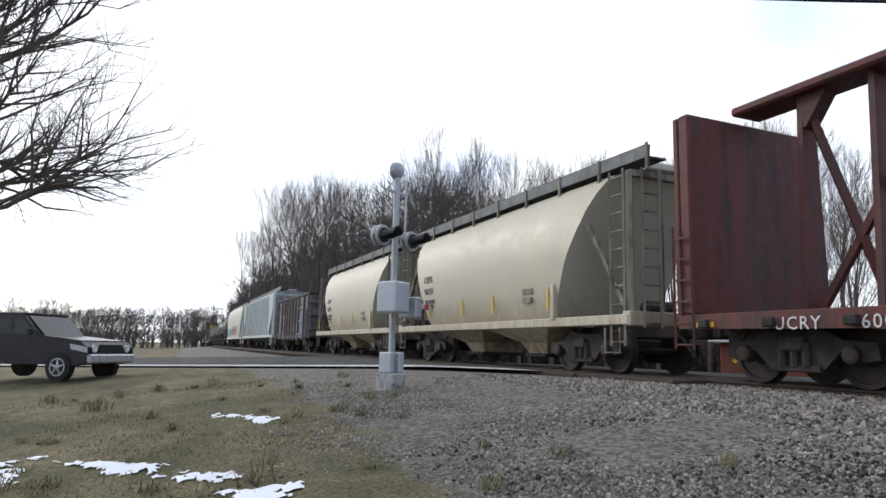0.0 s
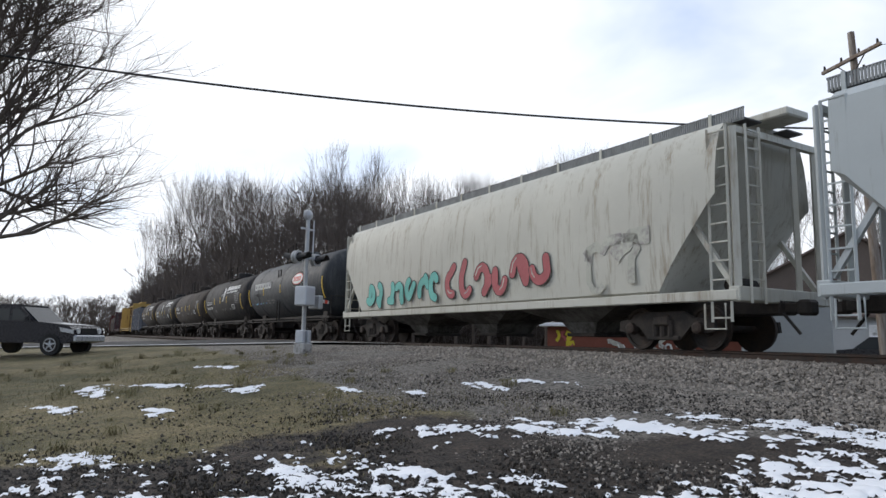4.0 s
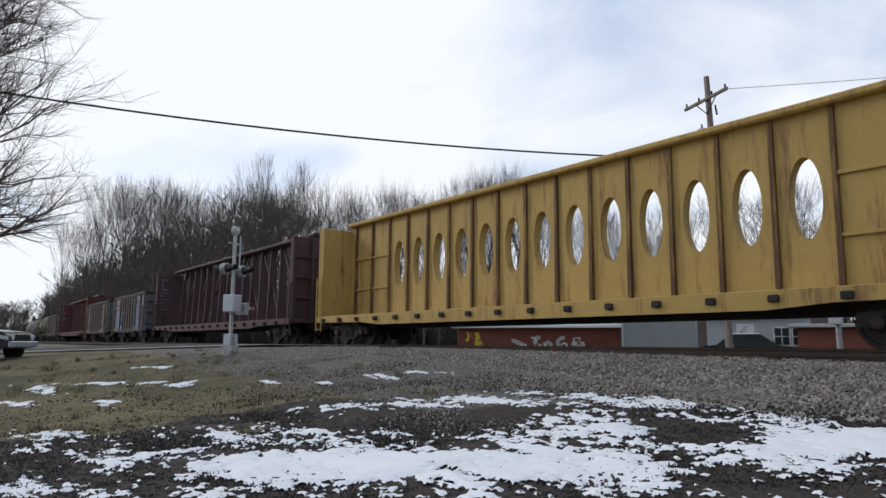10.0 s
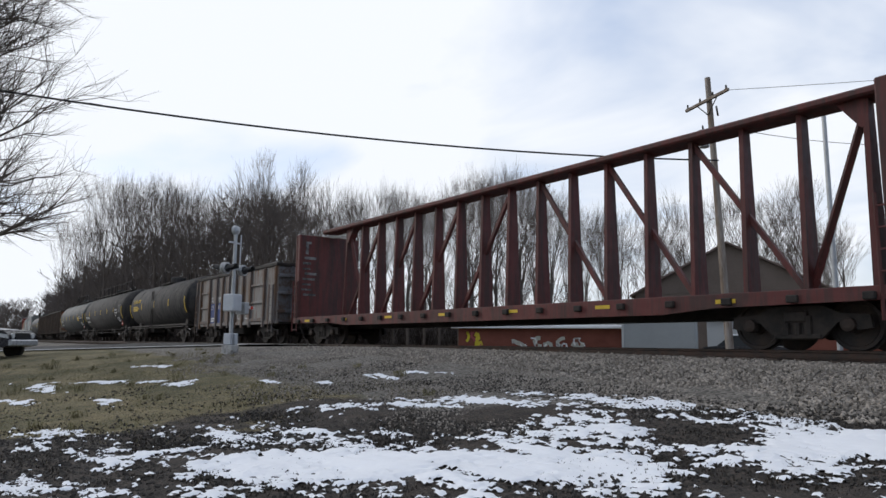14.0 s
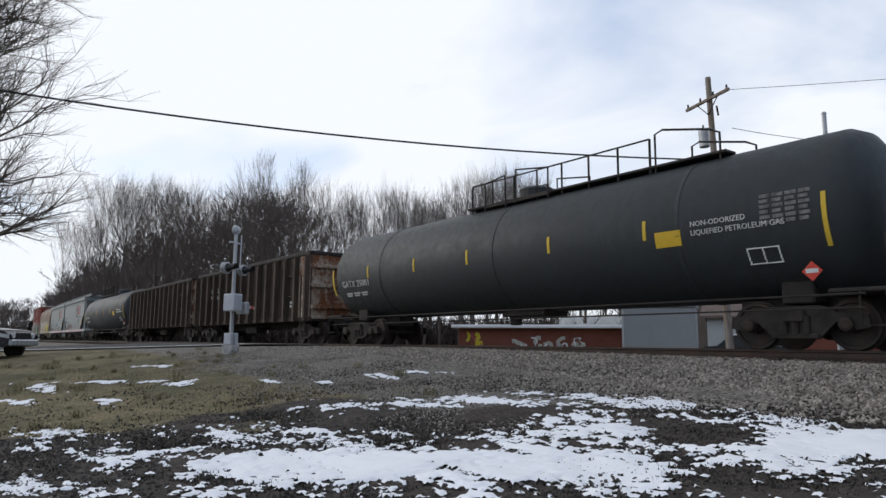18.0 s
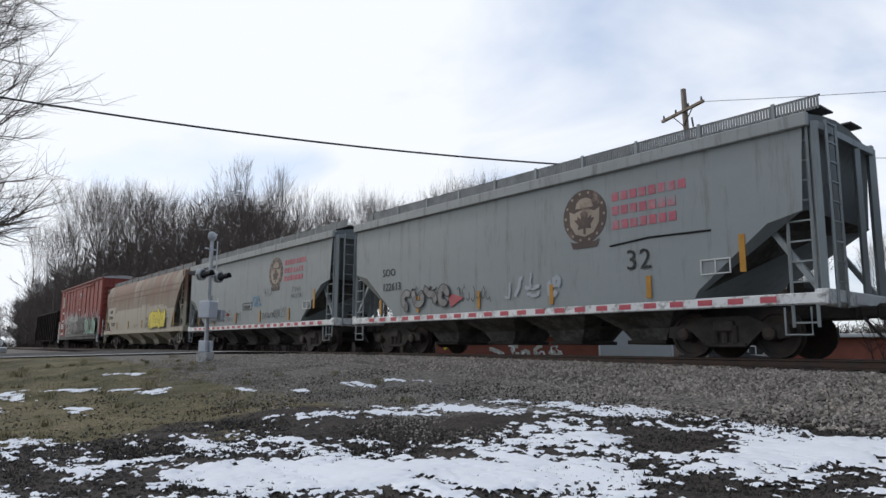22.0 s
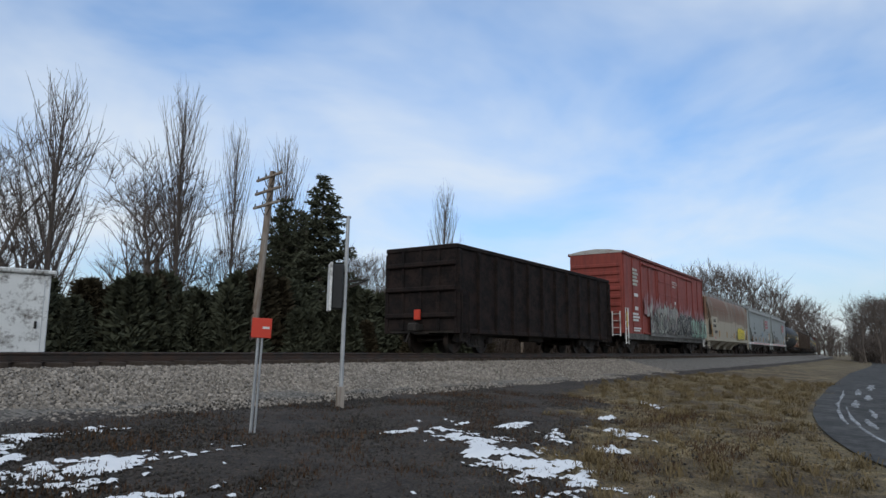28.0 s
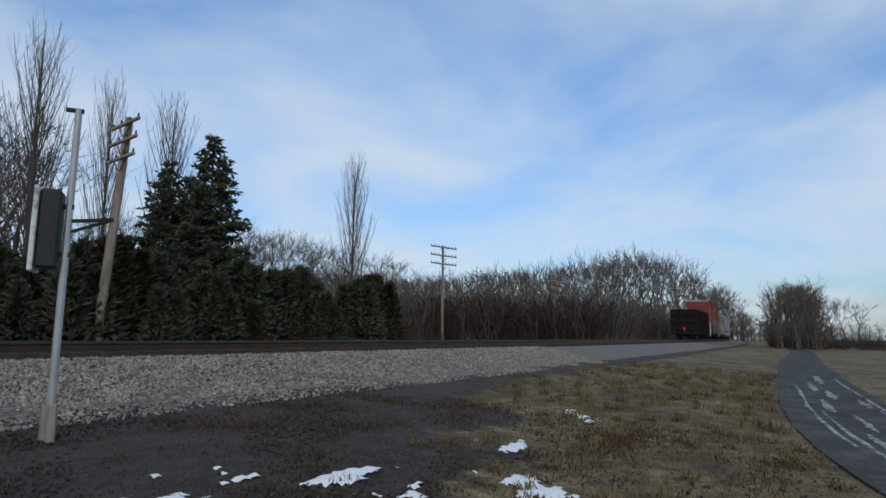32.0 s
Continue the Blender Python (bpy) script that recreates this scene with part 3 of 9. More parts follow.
stones("ballast", 62000, ballast_spot, (0.02, 0.048), stone, "pale grey crushed-stone ballast on the track shoulder")


def shoulder_spot():
    while True:
        x, u = rng.uniform(-22, -5), rng.uniform(4.5, 10.2)
        o, _ = road_off(x, u)
        if rng.random() < smooth(-4.5, -9, x) * smooth(4.8, 8.0, u + 0.8 * noise.noise(Vector((x * 0.6, u * 0.8, 31)))) and o < -0.5:
            return x, u, ground_z(x, u)


stones("gravel", 30000, shoulder_spot, (0.010, 0.028), stone, "grey-tan gravel spread beside the crossing")
gravel_mat = material("dark_gravel", (0.085, 0.077, 0.069), 0.95, 0, 0.3, 6, bump=0.3, island=0.9)


def gravel_spot():
    while True:
        x, y = rng.uniform(-17, 16), rng.uniform(-1.5, 9.8)
        if grassy(x, y) > 0.4 and rng.random() < 0.85:
            continue
        return x, y, ground_z(x, y) + 0.002


stones("gravel", 60000, gravel_spot, (0.008, 0.032), gravel_mat, "dark loose gravel on the trodden earth")

# ---- snow ----
PATCHES = ((-8.4, 7.5, 1.5, 0.3, 20), (-7.1, 8.65, 1.5, 0.32, 8), (-9.3, 6.7, 0.9, 0.18, 25), (-12.1, 8.8, 0.6, 0.12, 20), (3.9, 8.3, 0.9, 0.12, 5), (3.6, 6.5, 0.9, 0.35, 0), (7.45, 4.15, 2.0, 0.5, 55), (10.05, 5.4, 0.45, 0.18, 0), (9.55, 4.55, 0.5, 0.2, 20), (10.6, 3.9, 0.6, 0.25, 40), (9.05, 3.55, 0.5, 0.18, 10), (7.8, 6.1, 0.45, 0.14, 0), (15.9, 5.2, 0.6, 0.15, 30), (12.6, 4.9, 0.5, 0.1, 10),
           (-18.6, 3.9, 1.3, 0.18, 35), (-16.5, 5.0, 0.7, 0.28, 0), (-19, 2.6, 0.9, 0.25, 10), (-14.5, 6.3, 0.5, 0.15, 0), (-20.5, 5.6, 0.9, 0.14, 20),
           (-12.6, 8.1, 0.5, 0.12, 0), (-15.2, 3.2, 0.6, 0.2, 0), (-17, 1.9, 0.8, 0.2, 15), (-13.2, 7.0, 0.4, 0.14, 0))


# where the cover is closed (+) or trodden through (-): x, y, length, width, turn, amount
DRIFTS = ((-6.7, 3.65, 1.5, 0.6, 38, 0.75), (-4.6, 5.25, 1.1, 0.65, 10, 0.75), (-5.55, 7.0, 0.5, 0.35, 20, 0.5), (-3.2, 7.9, 1.0, 0.8, 30, 0.75), (-4.2, 8.9, 0.8, 0.35, 0, 0.5), (-6.6, 9.0, 1.5, 0.3, 5, 0.75), (-8.6, 7.4, 0.9, 0.22, 20, 0.75),
          (-9.2, 6.7, 0.6, 0.16, 20, 0.7), (-12.2, 1.6, 1.3, 0.5, 30, 0.55), (-4.7, 7.55, 0.8, 0.5, 10, -0.5), (-3.3, 5.5, 0.5, 0.7, 10, -0.4), (-3.4, 6.6, 0.7, 0.4, 20, 0.3), (-7.7, 1.8, 1.1, 0.5, 30, -0.4), (-7.6, 6.3, 0.9, 0.6, 20, -0.55), (-9.2, 1.2, 0.9, 0.6, 20, -0.3),
          (-9.0, 5.4, 1.4, 0.6, 35, -0.6), (-5.5, 2.6, 0.7, 0.35, 30, -0.3))


def snowy(x, u):
    """How much snow lies here: above nought there is some."""
    x0, u0 = x, u
    x, u = x + 1.6 * noise.noise(Vector((x0 * 0.35, u0 * 0.35, 51))), u + 0.8 * noise.noise(Vector((x0 * 0.4, u0 * 0.4, 53)))
    zone = smooth(-13.5, -9, x) * (1 - smooth(3.2, 5.0, x + 0.15 * (u - 7))) * smooth(-1.8, -0.6, u) * (1 - smooth(8.9, 9.7, u + 0.4 * noise.noise(Vector((x * 0.7, 0, 2)))))
    zone *= 1 - smooth(6.2, 7.6, u - 0.42 * (x + 9)) * smooth(-5, -8, x)
    x, u = x0, u0
    f = zone * 0.9 - 0.99 - 0.02 * smooth(-7.0, -9.5, x) - 0.12 * smooth(-5.2, -3.6, x) * smooth(0.5, -1.5, x)
    f += 0.25 * noise.noise(Vector((x * 0.45, u * 0.8, 3))) + 0.55 * noise.noise(Vector((x * 1.3, u * 2.4, 1))) + 0.5 * noise.noise(Vector((x * 3.0, u * 5, 5))) + 0.62 * noise.noise(Vector((x * 6.5, u * 9, 8))) + 0.56 * noise.noise(Vector((x * 12, u * 16, 2))) + 0.5 * noise.noise(Vector((x * 22, u * 27, 6)))
    for px, py, a, b, t, amount in DRIFTS:
        if abs(x - px) < 3 and abs(u - py) < 3:
            c, s = math.cos(radians(t)), math.sin(radians(t))
            d = math.hypot(((x - px) * c + (u - py) * s) / a, (-(x - px) * s + (u - py) * c) / b)
            f += amount * (1 - smooth(0.4, 1.5, d))
    if zone < 0.02:
        f = -1.0
    for px, py, a, b, t in PATCHES:
        if abs(x - px) < 2.5 and abs(u - py) < 2.5:
            c, s = math.cos(radians(t)), math.sin(radians(t))
            dx, dy = (x - px) * c + (u - py) * s, -(x - px) * s + (u - py) * c
            q = 0.72 - math.hypot(dx / a, dy / b) + 1.1 * noise.noise(Vector((x * 1.8, u * 3, 1))) + 0.9 * noise.noise(Vector((x * 4, u * 7, 7))) + 1.3 * noise.noise(Vector((x * 9, u * 13, 7)))
            f = max(f, q * 0.5)
    return f


def snow_field(name, x0, x1, y0, y1, step, label):
    cols, rows_ = int((x1 - x0) / step), int((y1 - y0) / step)
    F = np.empty((rows_ + 1, cols + 1))
    for j in range(rows_ + 1):
        for i in range(cols + 1):
            F[j, i] = snowy(x0 + i * step, y0 + j * step)
    used, vs, fs = {}, [], []

    def vert(i, j):
        if (i, j) not in used:
            x, y = x0 + i * step + random.uniform(-0.3, 0.3) * step, y0 + j * step + random.uniform(-0.3, 0.3) * step
            used[i, j] = len(vs)
            vs.append((x, y, ground_z(x, y) + 0.014 + min(0.022, max(-0.03, F[j, i] * 0.05)) + noise.noise(Vector((x * 0.6, y * 0.6, 0))) * 0.05 + noise.noise(Vector((x * 2.1, y * 2.1, 4))) * 0.025))
        return used[i, j]
    for j in range(rows_):
        for i in range(cols):
            if F[j, i] + F[j, i + 1] + F[j + 1, i] + F[j + 1, i + 1] > 0:
                fs.append((vert(i, j), vert(i + 1, j), vert(i + 1, j + 1), vert(i, j + 1)))
    me = bpy.data.meshes.new(name)
    me.from_pydata(vs, [], fs)
    me.materials.append(snow_mat)
    me.shade_smooth()
    return tagged(new(name, me), label, "snow", kind="stuff")


snow_field("snow", -14, 5.4, -1.6, 9.9, 0.032, "thin old snow broken by dark gravel")
snow_field("snow", 5.4, 17, 2.0, 7.4, 0.045, "thin snow remnants on the grassy verge")
snow_field("snow", -22, -14, 1.0, 9.0, 0.045, "small snow remnants on the dry grass")


# ---- dry grass blades ----
def blades(name, count, where, height, mat, label, width=0.006):
    g = Mesh()
    vs, fs = [], []
    for _ in range(count):
        x, y = where()
        z = ground_z(x, y) - 0.01
        h = random.uniform(*height)
        a = random.uniform(0, 6.28)
        lean = random.uniform(0.1, 0.9) * h
        wx, wy = math.cos(a + 1.57) * width, math.sin(a + 1.57) * width
        n = len(vs)
        vs += [(x - wx, y - wy, z), (x + wx, y + wy, z), (x + math.cos(a) * lean, y + math.sin(a) * lean, z + h)]
        fs.append((n, n + 1, n + 2))
    me = bpy.data.meshes.new(name)
    me.from_pydata(vs, [], fs)
    me.materials.append(mat)
    return tagged(new(name, me), label, "grass", kind="stuff")


def right_verge():
    while True:
        x, y = rng.uniform(4, 34), rng.uniform(0.5, 8.6)
        if rng.random() < grassy(x, y) and not -2.6 < y - lane_edge(x) < 0.2:
            return x, y


def left_verge():
    while True:
        x, y = rng.uniform(-26, -9), rng.uniform(0.5, 9.0)
        o, _ = road_off(x, y)
        if rng.random() < grassy(x, y) and not -0.4 < o < ROAD_W:
            return x, y


blades("dry_grass", 34000, right_verge, (0.015, 0.07), straw, "flattened straw-coloured winter grass on the verge")
green_blade = material("pale_green_blades", (0.21, 0.185, 0.10), 0.95, 0, 0.3, 0.8, bump=0, island=0.4)
blades("dry_grass", 24000, left_verge, (0.01, 0.05), green_blade, "short dull green and tan winter grass", 0.008)


def snow_ground():
    while True:
        x, y = rng.uniform(-13, 6), rng.uniform(-1, 9.2)
        if noise.noise(Vector((x * 0.9, y * 1.3, 21))) + 0.6 * noise.noise(Vector((x * 3, y * 4, 22))) > rng.uniform(-0.1, 0.5):
            return x, y


def dark_verge():
    while True:
        x, y = rng.uniform(2, 16), rng.uniform(2, 9.0)
        if noise.noise(Vector((x * 0.8, y * 1.1, 25))) + 0.6 * noise.noise(Vector((x * 3, y * 4, 26))) > rng.uniform(-0.2, 0.5):
            return x, y


dead_leaf = material("dead_leaf_litter", (0.05, 0.042, 0.032), 0.95, 0, 0.3, 0.8, bump=0, island=0.7)
blades("leaf_litter", 26000, snow_ground, (0.012, 0.055), dead_leaf, "dark dead stalks and leaves sticking through the snow", 0.012)
rust_leaf = material("russet_weeds", (0.105, 0.062, 0.036), 0.95, 0, 0.3, 0.8, bump=0, island=0.7)
blades("leaf_litter", 16000, dark_verge, (0.015, 0.09), rust_leaf, "russet dead weeds on the dark soil", 0.009)


def tussocks(name, count, where, mat, label):
    """Tufts of long bent grass, each a fan of blades."""
    vs, fs = [], []
    for _ in range(count):
        x0, y0 = where()
        size = random.uniform(0.08, 0.22)
        main = random.uniform(0, 6.28)
        for _ in range(26):
            x, y = x0 + random.gauss(0, size * 0.4), y0 + random.gauss(0, size * 0.4)
            z = ground_z(x, y) - 0.01
            a = main + random.gauss(0, 0.9)
            h, reach = size * random.uniform(0.4, 1.0), size * random.uniform(0.6, 1.5)
            wx, wy = -math.sin(a) * 0.006, math.cos(a) * 0.006
            n = len(vs)
            mx, my = x + math.cos(a) * reach * 0.4, y + math.sin(a) * reach * 0.4
            vs += [(x - wx, y - wy, z), (x + wx, y + wy, z), (mx + wx, my + wy, z + h), (mx - wx, my - wy, z + h), (x + math.cos(a) * reach, y + math.sin(a) * reach, z + h * 0.55)]
            fs += [(n, n + 1, n + 2, n + 3), (n + 3, n + 2, n + 4)]
    me = bpy.data.meshes.new(name)
    me.from_pydata(vs, [], fs)
    me.materials.append(mat)
    return tagged(new(name, me), label, "grass", kind="stuff")


tussocks("grass_tufts", 380, right_verge, straw, "bent straw-coloured grass tufts on the verge")
tussocks("grass_tufts", 70, left_verge, green_blade, "dull green-tan grass tufts beside the road")


# frost and old snow streaks on the lane
g = Mesh()
streaks = [(12.0, 0.75, 9.0, 0.035), (16.0, 0.55, 14.0, 0.04), (14.0, 1.9, 8.0, 0.04), (19.0, 2.0, 16.0, 0.045), (15.5, 1.0, 2.2, 0.07), (18.0, 1.25, 2.6, 0.06), (21.0, 0.95, 3.0, 0.08), (24.5, 1.3, 3.2, 0.09),
           (17.0, 1.7, 1.6, 0.05), (22.5, 1.8, 2.4, 0.07), (27.0, 1.0, 4.0, 0.1), (31.0, 1.4, 5.0, 0.12)]
for fx, off, ln_, wd in streaks:
    rg = []
    for i in range(13):
        x = fx + ln_ * i / 12
        y = lane_edge(x) + bend(x) * 0.95 - off + 0.06 * noise.noise(Vector((x * 3, off, 1)))
        w = wd * (0.4 + 0.6 * math.sin(math.pi * (i + 0.5) / 13)) * max(0.15, 1 + 1.5 * noise.noise(Vector((x * 5, off, 4))))
        z = ground_z(x, y) + 0.036
        rg.append([(x, y - w, z), (x, y + w, z), (x, y + w * 0.6, z + 0.012), (x, y - w * 0.6, z + 0.012)])
    g.rings(rg)
tagged(new("frost_streaks", g.data("frost_streaks", material("thin_frost", (0.42, 0.43, 0.44), 0.85, 0, 0.2, 3, second=(0.1, 0.1, 0.1), amount=0.95, spots=9))), "white streaks of frozen snow on the lane", "snow", kind="stuff")


# ---- railway cars: x forward, -y the side that the camera sees, z from the rail top ----
CARS = []


def make_truck_meshes():
    g = Mesh()
    frame_poly = [(-1.25, 0.40), (-1.22, 0.62), (-0.75, 0.66), (-0.45, 0.80), (0.45, 0.80), (0.75, 0.66), (1.22, 0.62), (1.25, 0.40), (1.02, 0.36), (0.92, 0.50),
                  (0.70, 0.50), (0.42, 0.22), (-0.42, 0.22), (-0.70, 0.50), (-0.92, 0.50), (-1.02, 0.36)]
    for y in (-1.10, 1.0):
        g.prism_y(frame_poly, y, y + 0.10)
    for y in (-1.14, 1.04):
        g.cbox(-0.42, 0.42, y, y + 0.12, 0.20, 0.30, 0.02)
        for dx in (-0.2, 0.0, 0.2):
            g.tube((dx, y + 0.04, 0.28), (dx, y + 0.04, 0.62), 0.075, 0.075, 8)
    g.cbox(-0.2, 0.2, -1.2, 1.2, 0.50, 0.72, 0.03)
    frame_me = g.data("truck_frame", steel_dark)
    cap = Mesh()
    cap.tube((0, -1.18, 0.455), (0, -1.02, 0.455), 0.12, 0.14, 12)
    cap.tube((0, -1.20, 0.455), (0, -1.18, 0.455), 0.07, 0.12, 12)
    cap_me = cap.data("bearing_cap", wheel_steel)
    w = Mesh()
    for sgn in (-1, 1):
        ys = [(sgn * q, r) for q, r in ((0.69, 0.485), (0.715, 0.485), (0.72, 0.458), (0.83, 0.45), (0.83, 0.39), (0.80, 0.37), (0.79, 0.16), (0.84, 0.14), (0.84, 0.0))]
        rg = [[(r * math.sin(2 * math.pi * i / 24), y, 0.455 + r * math.cos(2 * math.pi * i / 24)) for i in range(24)] for y, r in ys[:-1]]
        w.rings(rg)
    w.tube((0, -0.8, 0.455), (0, 0.8, 0.455), 0.08, 0.08, 10)
    wheel_me = w.data("wheelset", wheel_steel, True)
    return frame_me, cap_me, wheel_me


TRUCK, CAP, WHEELS = make_truck_meshes()


def truck(parent, x):
    t = share("truck", TRUCK, parent, pose(x, 0, 0))
    for dx in (-0.88, 0.88):
        share("wheelset", WHEELS, t, pose(dx, 0, 0))
        share("bearing_cap", CAP, t, pose(dx, 0, 0))


coup = Mesh()
coup.cbox(-0.45, 0.2, -0.12, 0.12, 0.74, 0.96, 0.03)
coup.cbox(0.15, 0.42, -0.17, 0.17, 0.70, 1.0, 0.05)
coup.tube((0.0, -0.35, 0.75), (0.3, -0.3, 0.35), 0.03, 0.03, 6)
COUPLER = coup.data("coupler", steel_dark)


def car(name, label, category, s0, s1, inset):
    """An empty car on its trucks: rear end at run s0 and front end at s1, at 16 s."""
    half = (s1 - s0) / 2
    ob = thing(name, label, category, "cars of the freight train")
    CARS.append((ob, (s0 + s1) / 2))
    for sg in (-1, 1):
        truck(ob, sg * (half - inset))
    share("coupler", COUPLER, ob, pose(half + 0.1, 0, 0))
    share("coupler", COUPLER, ob, pose(-half - 0.1, 0, 0, 0, 0, 180))
    return ob, half


def ladder(parent, x, y, z0, z1, mat, w=0.42, along=True, step=0.36):
    g = Mesh()
    d = (w / 2, 0) if along else (0, w / 2)
    for sg in (-1, 1):
        g.bar((x + sg * d[0], y + sg * d[1], z0), (x + sg * d[0], y + sg * d[1], z1), 0.045)
    z = z0 + 0.08
    while z < z1:
        g.bar((x - d[0], y - d[1], z), (x + d[0], y + d[1], z), 0.03)
        z += step
    part("ladder", g, mat, parent)


def loft(sect, x_end_f, x_end_r=None):
    """A body: cross-section points (y, z) on the near half, mirrored; x_end gives the half length at a height."""
    pts = [(-y, z) for y, z in sect] + [(y, z) for y, z in reversed(sect) if y > 0.001]
    x_end_r = x_end_r or x_end_f
    g = Mesh()
    g.rings([[(-x_end_r(z), y, z) for y, z in pts], [(-x_end_r(z) * 0.33, y, z) for y, z in pts], [(x_end_f(z) * 0.33, y, z) for y, z in pts], [(x_end_f(z), y, z) for y, z in pts]])
    return g


def step_fn(pts):
    """A height-to-value function through (z, value) pairs."""
    def f(z):
        if z <= pts[0][0]:
            return pts[0][1]
        for (a, va), (b, vb) in zip(pts, pts[1:]):
            if z <= b:
                return va + (vb - va) * (z - a) / (b - a)
        return pts[-1][1]
    return f


def bay(parent, x, mat, top=1.05, wide=1.6, low=0.34):
    g = Mesh()
    rg = []
    for z, hx, hy in ((top, wide, 1.35), (0.62, 0.62, 0.75), (low, 0.42, 0.6)):
        rg.append([(x - hx, -hy, z), (x + hx, -hy, z), (x + hx, hy, z), (x - hx, hy, z)])
    g.rings(rg)
    b = part("hopper_bay", g, mat, parent)
    g = Mesh()
    g.cbox(x - 0.5, x + 0.5, -0.72, 0.72, low - 0.07, low + 0.02, 0.02)
    part("outlet_gate", g, steel_dark, b)


def covered_hopper(label, s0, s1, paint, sect, inset_pts, sill_mat, bays=3, walk_z=4.5, frame_mat=None, stripe=False, ribs=0, low_mat=None, sill_z=(0.95, 1.15), slope_mat=None):
    ob, half = car("covered_hopper", label, "freight car", s0, s1, 2.1)
    frame_mat = frame_mat or paint
    fx = step_fn([(z, half - v) for z, v in inset_pts])
    dense = []
    for (ya, za), (yb, zb) in zip(sect, sect[1:]):
        dense.append((ya, za))
        for z, _ in inset_pts:
            if min(za, zb) + 0.01 < z < max(za, zb) - 0.01:
                dense.append((ya + (yb - ya) * (z - za) / (zb - za), z))
    sect = dense + [sect[-1]]
    part("hopper_body", loft(sect, fx), paint, ob, smooth=True)
    top = max(z for _, z in sect)
    # side sills along both flanks
    for sg in (-1, 1):
        g = Mesh()
        g.cbox(-half + 0.05, half - 0.05, min(sg * 1.36, sg * 1.5), max(sg * 1.36, sg * 1.5), sill_z[0], sill_z[1], 0.02)
        part("side_sill", g, sill_mat, ob)
    g = Mesh()
    g.cbox(-half, half, -0.3, 0.3, 0.72, 1.02, 0.03)
    part("centre_sill", g, steel_dark, ob)
    for sg in (-1, 1):
        g = Mesh()
        x = sg * (half - 0.12)
        g.cbox(x - 0.12, x + 0.12, -1.48, 1.48, sill_z[0] - 0.02, sill_z[1] + 0.06, 0.02)
        part("end_sill", g, sill_mat, ob)
        g = Mesh()
        for y in (-1.36, 1.36):
            g.bar((x, y, sill_z[1]), (x, y, top - 0.35), 0.13)
            g.bar((x - sg * 0.1, y, sill_z[1] + 0.1), (x - sg * 1.3, y, sill_z[1] + 1.9), 0.1)
        g.bar((x, -1.36, top - 0.4), (x, 1.36, top - 0.4), 0.13)
        g.bar((x, -0.6, sill_z[1]), (x, -0.6, top - 0.4), 0.1)
        g.bar((x, 0.6, sill_z[1]), (x, 0.6, top - 0.4), 0.1)
        part("end_frame", g, frame_mat, ob)
        ladder(ob, sg * (half - 0.42), -1.44, 0.55, top - 0.3, frame_mat)
        ladder(ob, sg * (half + 0.02), -0.95, 0.9, top - 0.3, frame_mat, along=False)
        g = Mesh()
        g.path([(sg * (half - 0.75), -1.5, 0.9), (sg * (half - 0.75), -1.5, 0.42), (sg * (half - 0.3), -1.5, 0.42), (sg * (half - 0.3), -1.5, 0.9)], 0.022)
        part("stirrup_step", g, frame_mat, ob)
        g = Mesh()
        g.tube((sg * (half - 1.1), -0.2, 1.35), (sg * (half - 1.1), 0.5, 1.35), 0.17, 0.17, 10)
        part("brake_cylinder", g, steel_dark, ob)
        # thin sheets over the recessed end slopes, in a darker paint than the body
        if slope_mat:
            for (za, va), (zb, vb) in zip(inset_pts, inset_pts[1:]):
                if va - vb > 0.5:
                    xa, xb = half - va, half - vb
                    part("slope_sheet", Mesh().prism_y([(sg * (xa + 0.01), za), (sg * (xb + 0.01), zb), (sg * (xb + 0.05), zb), (sg * (xa + 0.05), za)], -1.47, 1.47), slope_mat, ob, "dark sloping end sheet")
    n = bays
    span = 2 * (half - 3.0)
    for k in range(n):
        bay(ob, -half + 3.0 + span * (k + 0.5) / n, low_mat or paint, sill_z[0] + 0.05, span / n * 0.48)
    # roof walk on stands
    for sg in (-1, 1):
        g = Mesh()
        g.cbox(-half + 0.1, half - 0.1, min(sg * 0.42, sg * 0.98), max(sg * 0.42, sg * 0.98), walk_z - 0.22, walk_z - 0.18, 0.01)
        if sg < 0:
            g.box(-half + 0.1, half - 0.1, -0.99, -0.97, walk_z - 0.01, walk_z + 0.03)
        k = -half + 0.4
        while k < half:
            g.bar((k, sg * 0.95, walk_z), (k, sg * 1.0, top - 0.3), 0.05)
            k += 1.55
        part("roof_walk", g, grating, ob, "dull steel grating walkway")
        if sg < 0:
            k = -half + 0.4
            while k < half:
                part("walk_stand", Mesh().box(k - 0.035, k + 0.035, -1.03, -1.002, top - 0.3, walk_z + 0.05), frame_mat, ob)
                k += 1.55
        if sg < 0:
            g = Mesh()
            k = -half + 0.12
            while k < half - 0.12:
                g.box(k, k + 0.036, -1.0, -0.975, walk_z - 0.24, walk_z + 0.02)
                k += 0.055
            tagged(part("grating", g, grating_pale, ob, "upright steel grating of thin bars"), kind="stuff")
    g = Mesh()
    k = -half + 1.6
    while k < half - 1.2:
        g.cbox(k, k + 1.7, -0.36, 0.36, top - 0.05, top + 0.12, 0.03)
        k += 2.2
    part("hatch_cover", g, paint, ob)
    if stripe:
        strip_me = Mesh().box(0, 0.3, -1.506, -1.5, sill_z[0] + 0.05, sill_z[1] - 0.04).data("reflector_strip", letter_red)
        k = -half + 1.1
        while k < half - 1.1:
            share("reflector_strip", strip_me, ob, pose(k, 0, 0))
            k += 0.62
